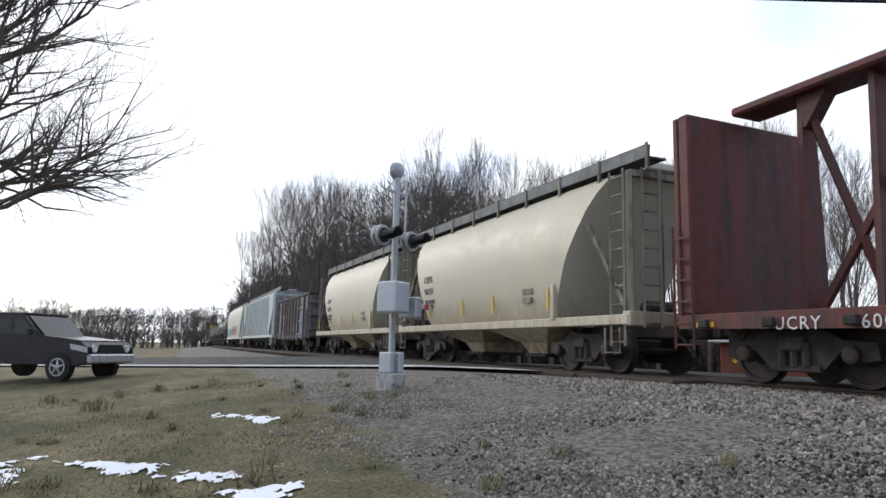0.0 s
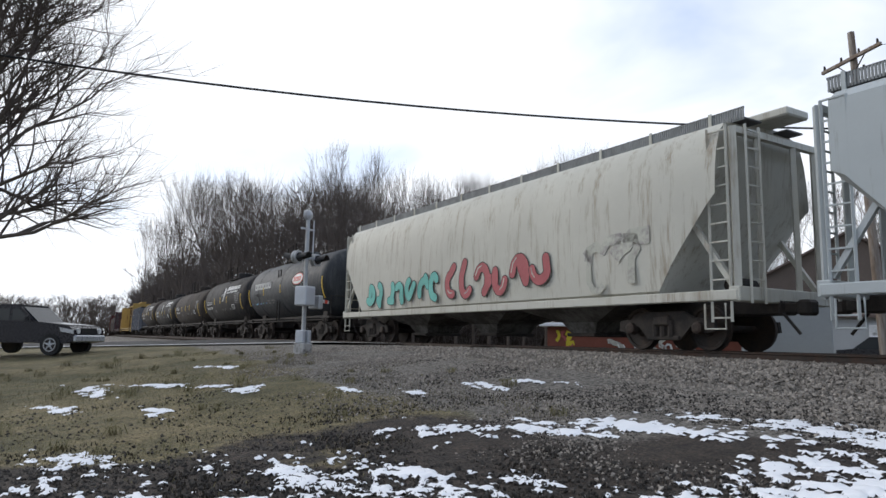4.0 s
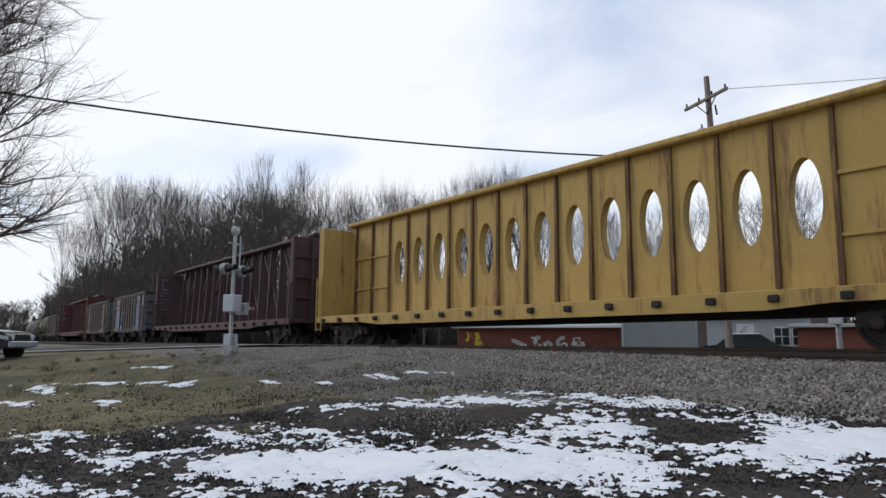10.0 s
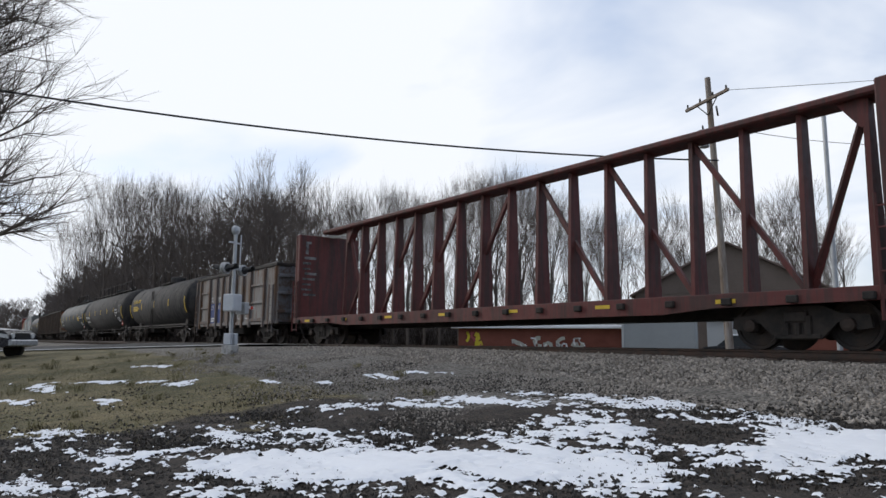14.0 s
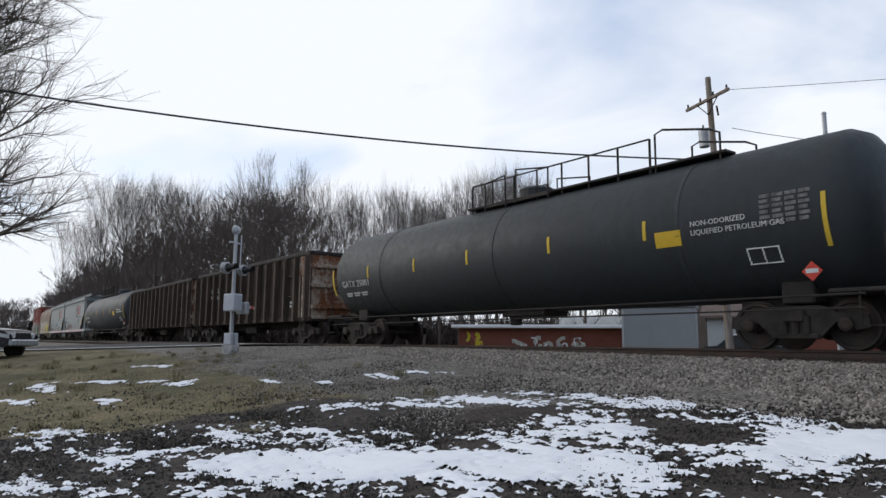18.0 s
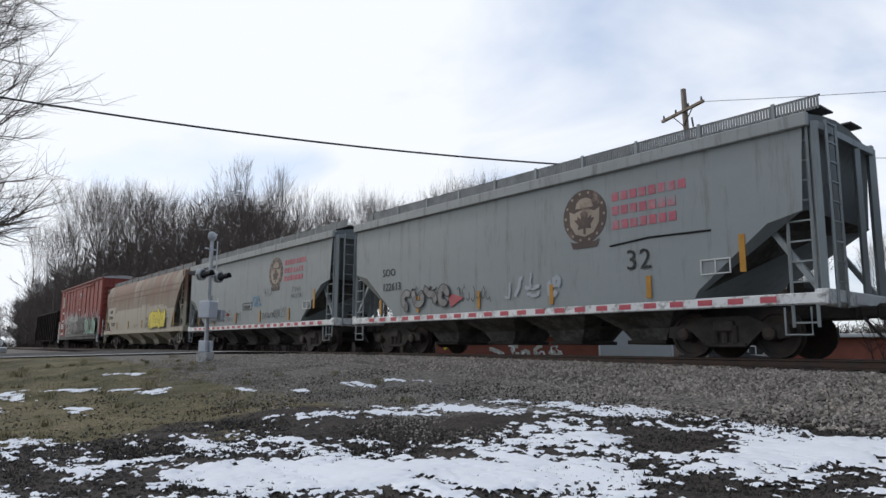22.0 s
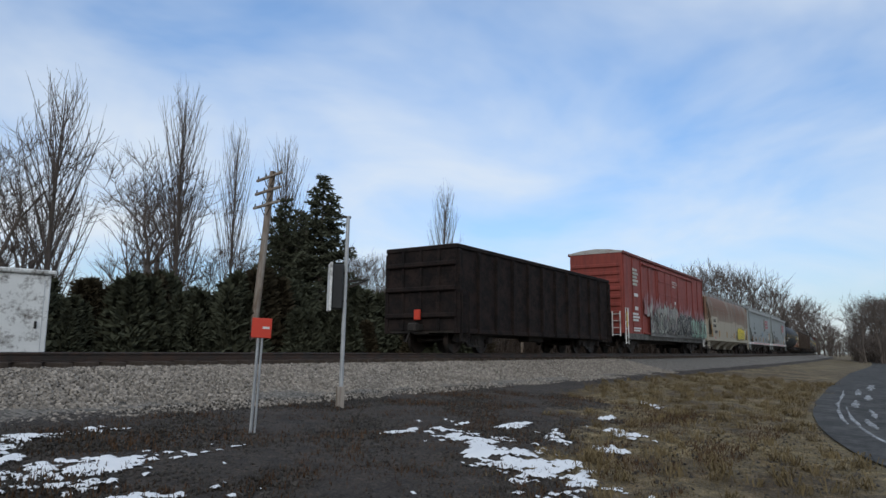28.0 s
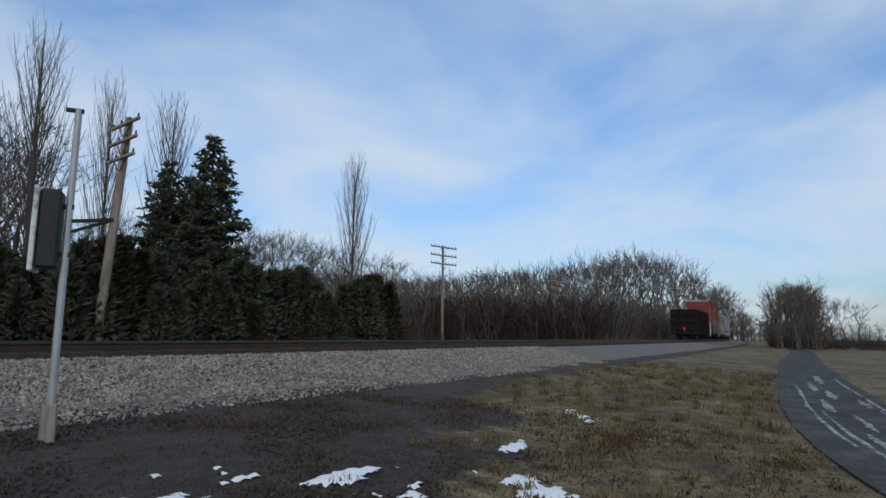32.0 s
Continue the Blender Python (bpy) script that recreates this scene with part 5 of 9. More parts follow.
# -- tank cars --
def tank_car(label, s0, s1, paint, rad=1.5, zc=2.52, rail=0.0, dome=True, sill=True, ticks=5, dome_x=0.0, platform=True, rail_x=0.0, tick_x=None):
    ob, half = car("tank_car", label, "tank car", s0, s1, 1.75)
    tl = half - 0.28
    head = 0.6
    prof = [(-tl, 0.02), (-tl + 0.03, rad * 0.45), (-tl + 0.14, rad * 0.72), (-tl + 0.34, rad * 0.92), (-tl + head, rad)]
    prof = prof + [(0.0, rad)] + [(-x, r) for x, r in reversed(prof)]
    part("tank", Mesh().lathe_x(prof, zc, 40), paint, ob, smooth=True)
    for x in (-tl * 0.62, 0.0, tl * 0.62):
        g = Mesh()
        rg = []
        for xx, rr in ((x - 0.05, rad), (x - 0.05, rad + 0.012), (x + 0.05, rad + 0.012), (x + 0.05, rad)):
            rg.append([(xx, rr * math.sin(6.2832 * i / 40), zc + rr * math.cos(6.2832 * i / 40)) for i in range(40)])
        g.rings(rg, caps=False)
        part("shell_band", g, paint, ob)
    for sg in (-1, 1):
        g = Mesh()
        x = sg * (half - 1.75)
        g.cbox(x - 0.3, x + 0.3, -0.95, 0.95, 0.85, zc - rad * 0.72, 0.03)
        part("saddle", g, steel_dark, ob)
        g = Mesh()
        g.cbox(sg * half - 1.0 if sg > 0 else -half, half if sg > 0 else -half + 1.0, -1.45, 1.45, 0.98, 1.06, 0.02)
        part("end_platform", g, steel_dark, ob)
        xe = sg * (half - 0.08)
        for y in (-1.35, 1.35):
            part("end_handrail", Mesh().path([(xe, y, 1.05), (xe, y, 1.95), (xe, y * 0.3, 1.95)], 0.025), steel_dark, ob)
        g = Mesh()
        g.path([(sg * (half - 0.5), -1.45, 1.0), (sg * (half - 0.5), -1.45, 0.42), (sg * (half - 0.1), -1.45, 0.42), (sg * (half - 0.1), -1.45, 1.0)], 0.022)
        part("stirrup_step", g, steel_dark, ob)
        g = Mesh()
        g.cbox(min(sg * half, sg * (half - 3.2)), max(sg * half, sg * (half - 3.2)), -0.32, 0.32, 0.65, 1.0, 0.02)
        part("stub_sill", g, steel_dark, ob)
    if sill:
        part("side_sill", Mesh().cbox(-half + 0.6, half - 0.6, -1.32, -1.24, 1.02, 1.12, 0.01), steel_dark, ob)
        g = Mesh()
        g.path([(-half + 0.4, -1.5, 0.92), (half - 0.4, -1.5, 0.92)], 0.025)
        part("side_handrail", g, steel_dark, ob)
    g = Mesh()
    g.tube((-0.6, -0.1, zc - rad - 0.35), (-0.6, -0.1, zc - rad + 0.1), 0.16, 0.2, 10)
    g.cbox(-0.8, 0.9, -0.5, 0.5, zc - rad - 0.12, zc - rad + 0.05, 0.04)
    part("bottom_outlet", g, steel_dark, ob)
    top = zc + rad
    if dome:
        g = Mesh()
        g.tube((dome_x, 0, top - 0.1), (dome_x, 0, top + 0.30), 0.5, 0.5, 18)
        g.tube((dome_x, 0, top + 0.30), (dome_x, 0, top + 0.38), 0.52, 0.42, 18)
        part("dome", g, paint, ob)
        if platform:
            for sg in (-1, 1):
                g = Mesh()
                y = sg * 0.85
                pts = [(dome_x - 1.3, y, top - 0.2), (dome_x - 1.3, y, top + 0.62), (dome_x - 0.45, y, top + 0.72), (dome_x - 0.4, y, top - 0.2)]
                part("platform_railing", Mesh().path(pts, 0.028), steel_dark, ob)
                pts = [(dome_x + 0.0, y, top - 0.15), (dome_x + 0.0, y, top + 0.8), (dome_x + 1.25, y, top + 0.62), (dome_x + 1.25, y, top - 0.2)]
                g.path(pts, 0.028)
                part("platform_railing", g, steel_dark, ob)
                g = Mesh()
                g.cbox(dome_x - 1.35, dome_x + 1.3, min(y, y - sg * 0.4), max(y, y - sg * 0.4), top - 0.12, top - 0.06, 0.01)
                part("platform", g, steel_dark, ob)
            if not tick_x:
                ladder(ob, dome_x - 0.6, -1.46, 1.0, top - 0.6, steel_dark)
    if rail:
        g = Mesh()
        n = 7
        pts = [(rail_x - rail + 2 * rail * k / n, -0.75, top + 0.66) for k in range(n + 1)]
        g.path(pts, 0.022)
        part("top_handrail", g, steel_dark, ob)
        for k in range(n + 1):
            x = rail_x - rail + 2 * rail * k / n
            g = Mesh()
            g.bar((x, -0.75, top - 0.25), (x, -0.75, top + 0.66), 0.05)
            part("rail_post", g, steel_dark, ob)
        part("catwalk", Mesh().cbox(rail_x - rail - 0.2, rail_x + rail + 0.2, -0.8, -0.4, top - 0.06, top, 0.01), steel_dark, ob)
    wrap = (zc, rad)
    tick_x = tick_x or [-tl + 0.35 + (2 * tl - 0.7) * k / (ticks - 1) for k in range(ticks)]
    ticks = len(tick_x)
    for k, x in enumerate(tick_x):
        tall = 0.95 if k in (0, ticks - 1) else 0.42
        bars(ob, letter_yellow, x - 0.05, 0, zc - 0.25 if tall < 0.9 else zc - 0.75, 0.1, tall * 1.54, 1, "reflector", wrap)
    return ob, half, wrap


# ---- the train, front to rear ----
def rusted_tan():
    """Tan paint, dingy above and cleaner below a stepped line, with soft rust blotches that run down from the roof."""
    m = bpy.data.materials.new("tan_paint_with_rust_runs")
    m.use_nodes = True
    nt, ln = m.node_tree, m.node_tree.links
    p = nt.nodes["Principled BSDF"]
    p.inputs["Roughness"].default_value = 0.7
    co = nt.nodes.new("ShaderNodeTexCoord").outputs["Object"]
    sep = nt.nodes.new("ShaderNodeSeparateXYZ")
    ln.new(co, sep.inputs[0])

    def noise_at(scale, stretch, detail=4):
        mp = nt.nodes.new("ShaderNodeMapping")
        mp.inputs["Scale"].default_value = stretch
        ln.new(co, mp.inputs["Vector"])
        n = nt.nodes.new("ShaderNodeTexNoise")
        n.inputs["Scale"].default_value, n.inputs["Detail"].default_value = scale, detail
        ln.new(mp.outputs[0], n.inputs["Vector"])
        return n.outputs["Fac"]

    def ramp(fac, lo, hi):
        n = nt.nodes.new("ShaderNodeMapRange")
        n.inputs[1].default_value, n.inputs[2].default_value = lo, hi
        ln.new(fac, n.inputs[0])
        return n.outputs[0]

    def calc(op, a, b, c=0.0):
        n = nt.nodes.new("ShaderNodeMath")
        n.operation = op
        for i, v in enumerate((a, b, c)):
            if isinstance(v, float):
                n.inputs[i].default_value = v
            else:
                ln.new(v, n.inputs[i])
        return n.outputs[0]

    def mix(fac, a, b):
        n = nt.nodes.new("ShaderNodeMix")
        n.data_type = "RGBA"
        ln.new(fac, n.inputs[0])
        for i, v in ((6, a), (7, b)):
            if isinstance(v, tuple):
                n.inputs[i].default_value = (*v, 1)
            else:
                ln.new(v, n.inputs[i])
        return n.outputs[2]

    z = sep.outputs[2]
    step = calc("SNAP", noise_at(0.22, (1, 0, 0), 1), 0.09)
    low = ramp(calc("ADD", z, calc("MULTIPLY", step, 1.6)), 3.28, 3.34)
    clean = mix(noise_at(1.6, (1, 1, 0.3)), (0.30, 0.265, 0.205), (0.35, 0.315, 0.25))
    dingy = mix(noise_at(1.2, (1, 1, 0.5)), (0.165, 0.13, 0.095), (0.235, 0.195, 0.145))
    col = mix(low, clean, dingy)
    blot = calc("MULTIPLY_ADD", noise_at(1.9, (1, 1, 0.22), 6), 0.6, calc("MULTIPLY", noise_at(0.5, (1, 1, 0.6), 3), 0.7))
    rust = calc("MULTIPLY", ramp(blot, 0.50, 0.64), ramp(calc("MULTIPLY_ADD", noise_at(1.1, (1, 1, 0), 4), 2.0, z), 3.5, 4.4))
    col = mix(calc("MULTIPLY", rust, 0.85), col, (0.14, 0.06, 0.03))
    run = calc("MULTIPLY", ramp(noise_at(1.3, (1, 1, 0.03), 3), 0.56, 0.64), ramp(z, 1.0, 3.0))
    col = mix(calc("MULTIPLY", run, 0.8), col, (0.095, 0.066, 0.043))
    ln.new(col, p.inputs["Base Color"])
    return m



cream = material("cream_car_paint", (0.47, 0.43, 0.34), 0.5, 0, 0.08, 0.8, second=(0.27, 0.19, 0.10), amount=0.95, streak=True, band=(2.0, 0.6))
cream_dark = material("sooty_cream_paint", (0.27, 0.24, 0.19), 0.7, 0, 0.2, 2, second=(0.07, 0.06, 0.05), amount=0.9, streak=True)
grey_white = material("pale_grey_car_paint", (0.43, 0.46, 0.46), 0.6, 0, 0.07, 0.8, second=(0.28, 0.28, 0.26), amount=0.25, streak=True)
patch_grey = material("touch_up_grey_paint", (0.34, 0.36, 0.38), 0.6, 0, 0.08, 2)
# darker than the bodies: bays, end slope sheets, boxcar sill
hop_dark = material("dark_underframe_paint", (0.12, 0.115, 0.105), 0.8, 0, 0.25, 2, second=(0.05, 0.045, 0.04), amount=0.9)
cp_grey = material("railway_grey_paint", (0.25, 0.272, 0.27), 0.6, 0, 0.07, 0.8, second=(0.18, 0.18, 0.17), amount=0.4, streak=True)
tan_rust = rusted_tan()
tan_dark = material("dingy_tan_paint", (0.22, 0.18, 0.135), 0.8, 0, 0.15, 2)
tan_clean = material("tan_paint", (0.35, 0.315, 0.245), 0.65, 0, 0.10, 1.2, second=(0.25, 0.2, 0.14), amount=0.4, streak=True)
blue_gon = material("faded_blue_gondola_paint", (0.125, 0.165, 0.25), 0.7, 0, 0.22, 1.4, second=(0.17, 0.145, 0.125), amount=0.85, streak=True, spots=4)
grey_gon = material("chalky_grey_gondola_paint", (0.225, 0.215, 0.205), 0.8, 0, 0.2, 1.4, second=(0.15, 0.085, 0.05), amount=0.72, streak=True, spots=4)
blue_patch = material("blue_number_panel_paint", (0.035, 0.06, 0.19), 0.6, 0, 0.2, 3)
brown_gon = material("dull_brown_gondola_paint", (0.05, 0.037, 0.03), 0.85, 0, 0.22, 1.4, second=(0.085, 0.058, 0.042), amount=0.8, streak=True)
rust_white = material("rust_scabbed_white_paint", (0.42, 0.37, 0.30), 0.8, 0, 0.2, 3, second=(0.16, 0.06, 0.025), amount=1.0, spots=3)
black_gon = material("sooty_black_gondola_paint", (0.014, 0.012, 0.012), 0.9, 0, 0.3, 1.6, second=(0.027, 0.019, 0.017), amount=0.85)
oxide = material("dark_red_car_paint", (0.115, 0.032, 0.028), 0.65, 0, 0.18, 1.4, second=(0.06, 0.03, 0.026), amount=0.85, streak=True)
oxide_dull = material("dull_oxide_brown_paint", (0.088, 0.041, 0.042), 0.75, 0, 0.22, 1.4, second=(0.05, 0.033, 0.033), amount=0.85, streak=True)
beam_yellow = material("ochre_yellow_car_paint", (0.43, 0.285, 0.085), 0.7, 0, 0.13, 1.4, second=(0.2, 0.105, 0.045), amount=0.45, streak=True)
beam_rust = material("rusty_ochre_rib_paint", (0.3, 0.19, 0.06), 0.8, 0, 0.2, 2.4, second=(0.1, 0.055, 0.03), amount=1.15, streak=True)
tank_black = material("black_tank_paint", (0.015, 0.015, 0.017), 0.78, 0, 0.3, 1.2, second=(0.045, 0.04, 0.036), amount=0.85, streak=True)
tank_brown = material("dusty_brown_black_tank_paint", (0.028, 0.023, 0.021), 0.85, 0, 0.3, 1.2, second=(0.055, 0.043, 0.034), amount=0.9, streak=True)
tank_grey = material("dark_slate_tank_paint", (0.028, 0.032, 0.038), 0.62, 0, 0.25, 1.2, second=(0.05, 0.052, 0.055), amount=0.7, streak=True)
tank_green = material("grey_green_tank_paint", (0.034, 0.04, 0.044), 0.62, 0, 0.25, 1.2, second=(0.03, 0.033, 0.032), amount=0.8, streak=True)
box_red = material("brick_red_boxcar_paint", (0.235, 0.046, 0.034), 0.65, 0, 0.12, 1.0, second=(0.15, 0.035, 0.028), amount=0.7, streak=True)
spray_pale = material("pale_spray_paint", (0.56, 0.56, 0.48), 0.6, 0, 0.2, 3, second=(0.30, 0.27, 0.27), amount=0.7, island=0.4)
spray_mint = material("mint_spray_paint", (0.30, 0.46, 0.36), 0.6, 0, 0.25, 3)
spray_grey = material("grey_spray_paint", (0.28, 0.27, 0.26), 0.6, 0, 0.25, 3, island=0.8)
spray_white = material("white_spray_paint", (0.44, 0.46, 0.40), 0.65, 0, 0.25, 3, second=(0.24, 0.2, 0.21), amount=0.9, island=0.5)
spray_teal = material("teal_spray_paint", (0.12, 0.42, 0.37), 0.6, 0, 0.2, 3)
spray_pink = material("pink_spray_paint", (0.40, 0.24, 0.26), 0.65, 0, 0.25, 3, second=(0.2, 0.07, 0.06), amount=0.8, island=0.5)
spray_black = material("black_spray_paint", (0.02, 0.02, 0.022), 0.6, 0, 0.2, 3)
spray_yellow = material("yellow_spray_paint", (0.62, 0.50, 0.04), 0.6, 0, 0.15, 3)
spray_red = material("red_spray_paint", (0.38, 0.09, 0.10), 0.6, 0, 0.2, 3)
spray_blue = material("blue_spray_paint", (0.10, 0.22, 0.40), 0.6, 0, 0.2, 3)

faded_white = material("faded_white_paint", (0.22, 0.215, 0.205), 0.7, 0, 0.3, 5, second=(0.05, 0.05, 0.05), amount=0.9)

def disc_on(x, z, rx, rz, wrap):
    """A thin round plate that follows a tank's curve."""
    g = Mesh()
    n, vs, fs = 28, [], []
    for f in (0.02, 0.35, 0.7, 1.0):
        for i in range(n):
            zz = z + rz * f * math.sin(6.2832 * i / n)
            vs.append((x + rx * f * math.cos(6.2832 * i / n), -math.sqrt((wrap[1] + 0.02) ** 2 - (zz - wrap[0]) ** 2), zz))
    for k in range(3):
        for i in range(n):
            fs.append((k * n + i, k * n + (i + 1) % n, (k + 1) * n + (i + 1) % n, (k + 1) * n + i))
    fs.append(tuple(range(n)))
    m = len(vs)
    vs += [(p, q + 0.03, r) for p, q, r in vs[3 * n:]]
    fs += [(3 * n + i, 3 * n + (i + 1) % n, m + (i + 1) % n, m + i) for i in range(n)]
    return g.add(vs, fs)


# red centre-beam car
ob, half = centre_beam("dark red centre-beam lumber flat car, empty", 269.7, 292.3, oxide, posts=16)
words("UCRY", 0.26, letter_white, ob, -half + 2.0, -1.51, 0.8, space=1.15)
words("60001", 0.26, letter_white, ob, -half + 3.3, -1.51, 0.8, space=1.15)
yellow_ticks(ob, half, (-half + 0.5, -half + 4.5), -1.51, 0.86, 0.08, 0.45)

# two cream rounded hoppers
for s0, s1, mark in ((255.7, 268.5, "96131"), (242.5, 254.9, "96124")):
    ob, half = covered_hopper("cream two-bay covered hopper with rounded sides", s0, s1, cream, ROUND,
                              [(0.98, 2.75), (1.6, 2.5), (2.4, 2.1), (3.2, 1.6), (3.8, 1.3), (4.1, 1.15)], cream, bays=2, walk_z=4.5, frame_mat=cream_dark)
    words("CEFX", 0.30, letter_dark, ob, -half + 2.5, -1.545, 2.5)
    words(mark, 0.30, letter_dark, ob, -half + 2.55, -1.545, 2.12)
    bars(ob, letter_dark, -half + 2.6, -1.53, 1.7, 0.7, 0.3, 2)
    bars(ob, cream_dark, half - 4.0, -1.5, 1.55, 0.5, 0.4, 2)
    for x in (-half + 0.6, -half + 2.8, -1.1, 0.8, half - 2.9):
        bars(ob, letter_yellow, x, -1.5, 1.35, 0.09, 0.75, 1, "reflector")
    g = Mesh()
    g.cbox(half - 2.7, half - 2.55, -1.54, -1.44, 1.1, 1.9, 0.02)
    part("jacking_pad", g, cream, ob)

# gondolas with uneven ribs
rib_grey = material("weathered_rib_paint", (0.15, 0.135, 0.13), 0.8, 0, 0.25, 2, second=(0.14, 0.08, 0.045), amount=0.75, streak=True)


ochre_run = material("ochre_rust_run", (0.26, 0.16, 0.05), 0.9, 0, 0.3, 3, second=(0.12, 0.1, 0.09), amount=0.9, streak=True)
rust_streak = material("orange_rust", (0.22, 0.09, 0.035), 0.9, 0, 0.3, 3, second=(0.12, 0.11, 0.1), amount=0.9, streak=True)
dark_end = material("grimy_end_wall_paint", (0.152, 0.160, 0.173), 0.85, 0, 0.3, 2, second=(0.09, 0.06, 0.045), amount=0.8)


def marked_gondola(label, s0, s1, paint, a, b, load=0.25, z1=3.45, panel=True, patch=None, wide=0.0, note=(5, 1.5), trim=None):
    hf = (s1 - s0) / 2
    k = hf / 5.45
    xs = [-hf + 0.1, -4.75 * k, -3.27 * k, -2.17 * k, -1.28 * k, -0.34 * k, 0.58 * k, 1.53 * k, 2.5 * k, 4.12 * k, hf - 0.1]
    xs = [x + wide * max(0.0, 1 - (i - 2) / 6) if 2 <= i < 8 else x for i, x in enumerate(xs)]
    ob, half = gondola(label, s0, s1, paint, 0.95, z1, 9, panels=True, load=load, top_mat=steel_dark, rib_x=xs, rails=(1, 8), rib_mat=trim or rib_grey, end_mat=trim or dark_end)
    x1, x2 = xs[2] + 0.12, xs[3] + 0.12
    if panel:
        for x, e in ((x1, xs[3]), (x2, xs[4])):
            part("number_panel", Mesh().box(x, e - 0.1, -1.462, -1.455, 1.0, 2.05), blue_patch, ob, "dark blue painted panel")
    else:
        for x, e in ((x1, xs[3]), (x2, xs[4])):
            part("number_panel", Mesh().box(x, e - 0.1, -1.462, -1.455, 1.6, 2.45), black_paint, ob, "black painted panel")
    words("SL", 0.36, letter_white, ob, x1 + 0.08, -1.466, 2.14)
    words("MX", 0.36, letter_white, ob, x2 - 0.02, -1.466, 2.14)
    words(a, 0.34, letter_white, ob, x1 + 0.1, -1.466, 1.72, space=1.15)
    words(b, 0.34, letter_white, ob, x2 + 0.02, -1.466, 1.72, space=1.15)
    if note:
        xn, zn = xs[note[0]], note[1]
        part("notice_panel", Mesh().box(xn + 0.13, xs[note[0] + 1] - 0.13, -1.462, -1.455, zn, zn + 0.46), black_paint, ob, "black panel with a white notice")
        words("DO NOT", 0.13, letter_white, ob, xn + 0.16, -1.466, zn + 0.27)
        words("LOAD", 0.13, letter_white, ob, xn + 0.24, -1.466, zn + 0.08)
    bars(ob, letter_white, x1 + 0.05, -1.464, 1.1, 0.6, 0.25, 2)
    for q in (6, 7):
        x = xs[q] + 0.25
        g = Mesh()
        for r in ((x, x + 0.45, 1.15, 1.18), (x, x + 0.45, 1.6, 1.63), (x, x + 0.03, 1.15, 1.63), (x + 0.42, x + 0.45, 1.15, 1.63)):
            g.box(r[0], r[1], -1.462, -1.452, r[2], r[3])
        part("stencil_frame", g, letter_white, ob)
    bars(ob, letter_white, xs[5] + 0.3, -1.46, 1.3, 0.16, 0.22, 1)
    part("jacking_plate", Mesh().cbox(xs[8] + 0.1, xs[9] - 0.1, -1.56, -1.45, 0.98, 1.14, 0.02), rib_grey, ob)
    part("jacking_plate", Mesh().cbox(xs[1] + 0.1, xs[2] - 0.1, -1.56, -1.45, 0.98, 1.14, 0.02), rib_grey, ob)
    if patch:
        for q, za, zb in ((8, 1.2, 2.9), (1, 1.2, 2.0)):
            part("worn_panel", Mesh().box(xs[q] + 0.08, xs[q + 1] - 0.08, -1.456, -1.45, za, zb), patch, ob, "worn patch of other paint")
        part("rust_run", Mesh().box(xs[9] + 0.3, xs[9] + 0.42, -1.458, -1.452, 1.1, 2.5), ochre_run, ob, "ochre rust run")
        for q in (8, 1):
            part("rust_band", Mesh().box(xs[q] + 0.1, xs[q + 1] - 0.1, -1.458, -1.452, 0.74 * z1 + 0.25, 0.74 * z1 + 0.42), rust_streak, ob, "orange-brown rust band")
    return ob, half


tan_patch = material("worn_tan_patch", (0.185, 0.182, 0.168), 0.85, 0, 0.2, 2, second=(0.13, 0.075, 0.045), amount=0.7)
rust_patch = material("rust_stained_patch", (0.19, 0.11, 0.06), 0.85, 0, 0.25, 2, second=(0.10, 0.12, 0.16), amount=0.8)
sky_patch = material("bright_blue_patch", (0.10, 0.18, 0.34), 0.75, 0, 0.2, 2, second=(0.19, 0.11, 0.06), amount=0.65, streak=True)
marked_gondola("faded blue ribbed gondola with rust-brown streaks", 229.4, 240.3, blue_gon, "27", "99", 0.06, 3.38, patch=sky_patch, note=(4, 1.2))

# ribbed pale hopper
RIBBED = [(1.35, 1.0), (1.45, 1.02), (1.47, 2.0), (1.47, 3.9), (1.45, 4.2), (1.2, 4.4), (0.6, 4.5), (0.0, 4.54)]
ob, half = covered_hopper("pale grey four-bay covered hopper with ribbed sides", 207.5, 227.4, grey_white, RIBBED,
                          [(1.0, 2.0), (1.6, 1.7), (2.9, 0.55), (3.0, 0.35), (4.6, 0.35)], grey_white, bays=4, walk_z=4.75, ribs=17, low_mat=hop_dark)
for k in range(6):
    x = -half + 2.2 + k * 2.6
    g = Mesh()
    g.box(x, x + 0.9, -1.476, -1.472, 1.25 + 0.08 * (k % 2), 1.62)
    part("touch_up_patch", g, patch_grey, ob)
words("NCHX", 0.28, letter_dark, ob, -half + 1.5, -1.478, 1.68)
words("106178", 0.28, letter_dark, ob, -half + 1.5, -1.478, 1.3)
g = Mesh()
g.box(-1.7, -1.15, -1.482, -1.476, 1.62, 1.85)
part("notice", g, yellow_paint, ob, "yellow notice panel")
for x in (-2.86, -0.8, 1.2, 4.5):
    bars(ob, letter_yellow, x, -1.60, 1.3, 0.09, 0.75, 1, "reflector")

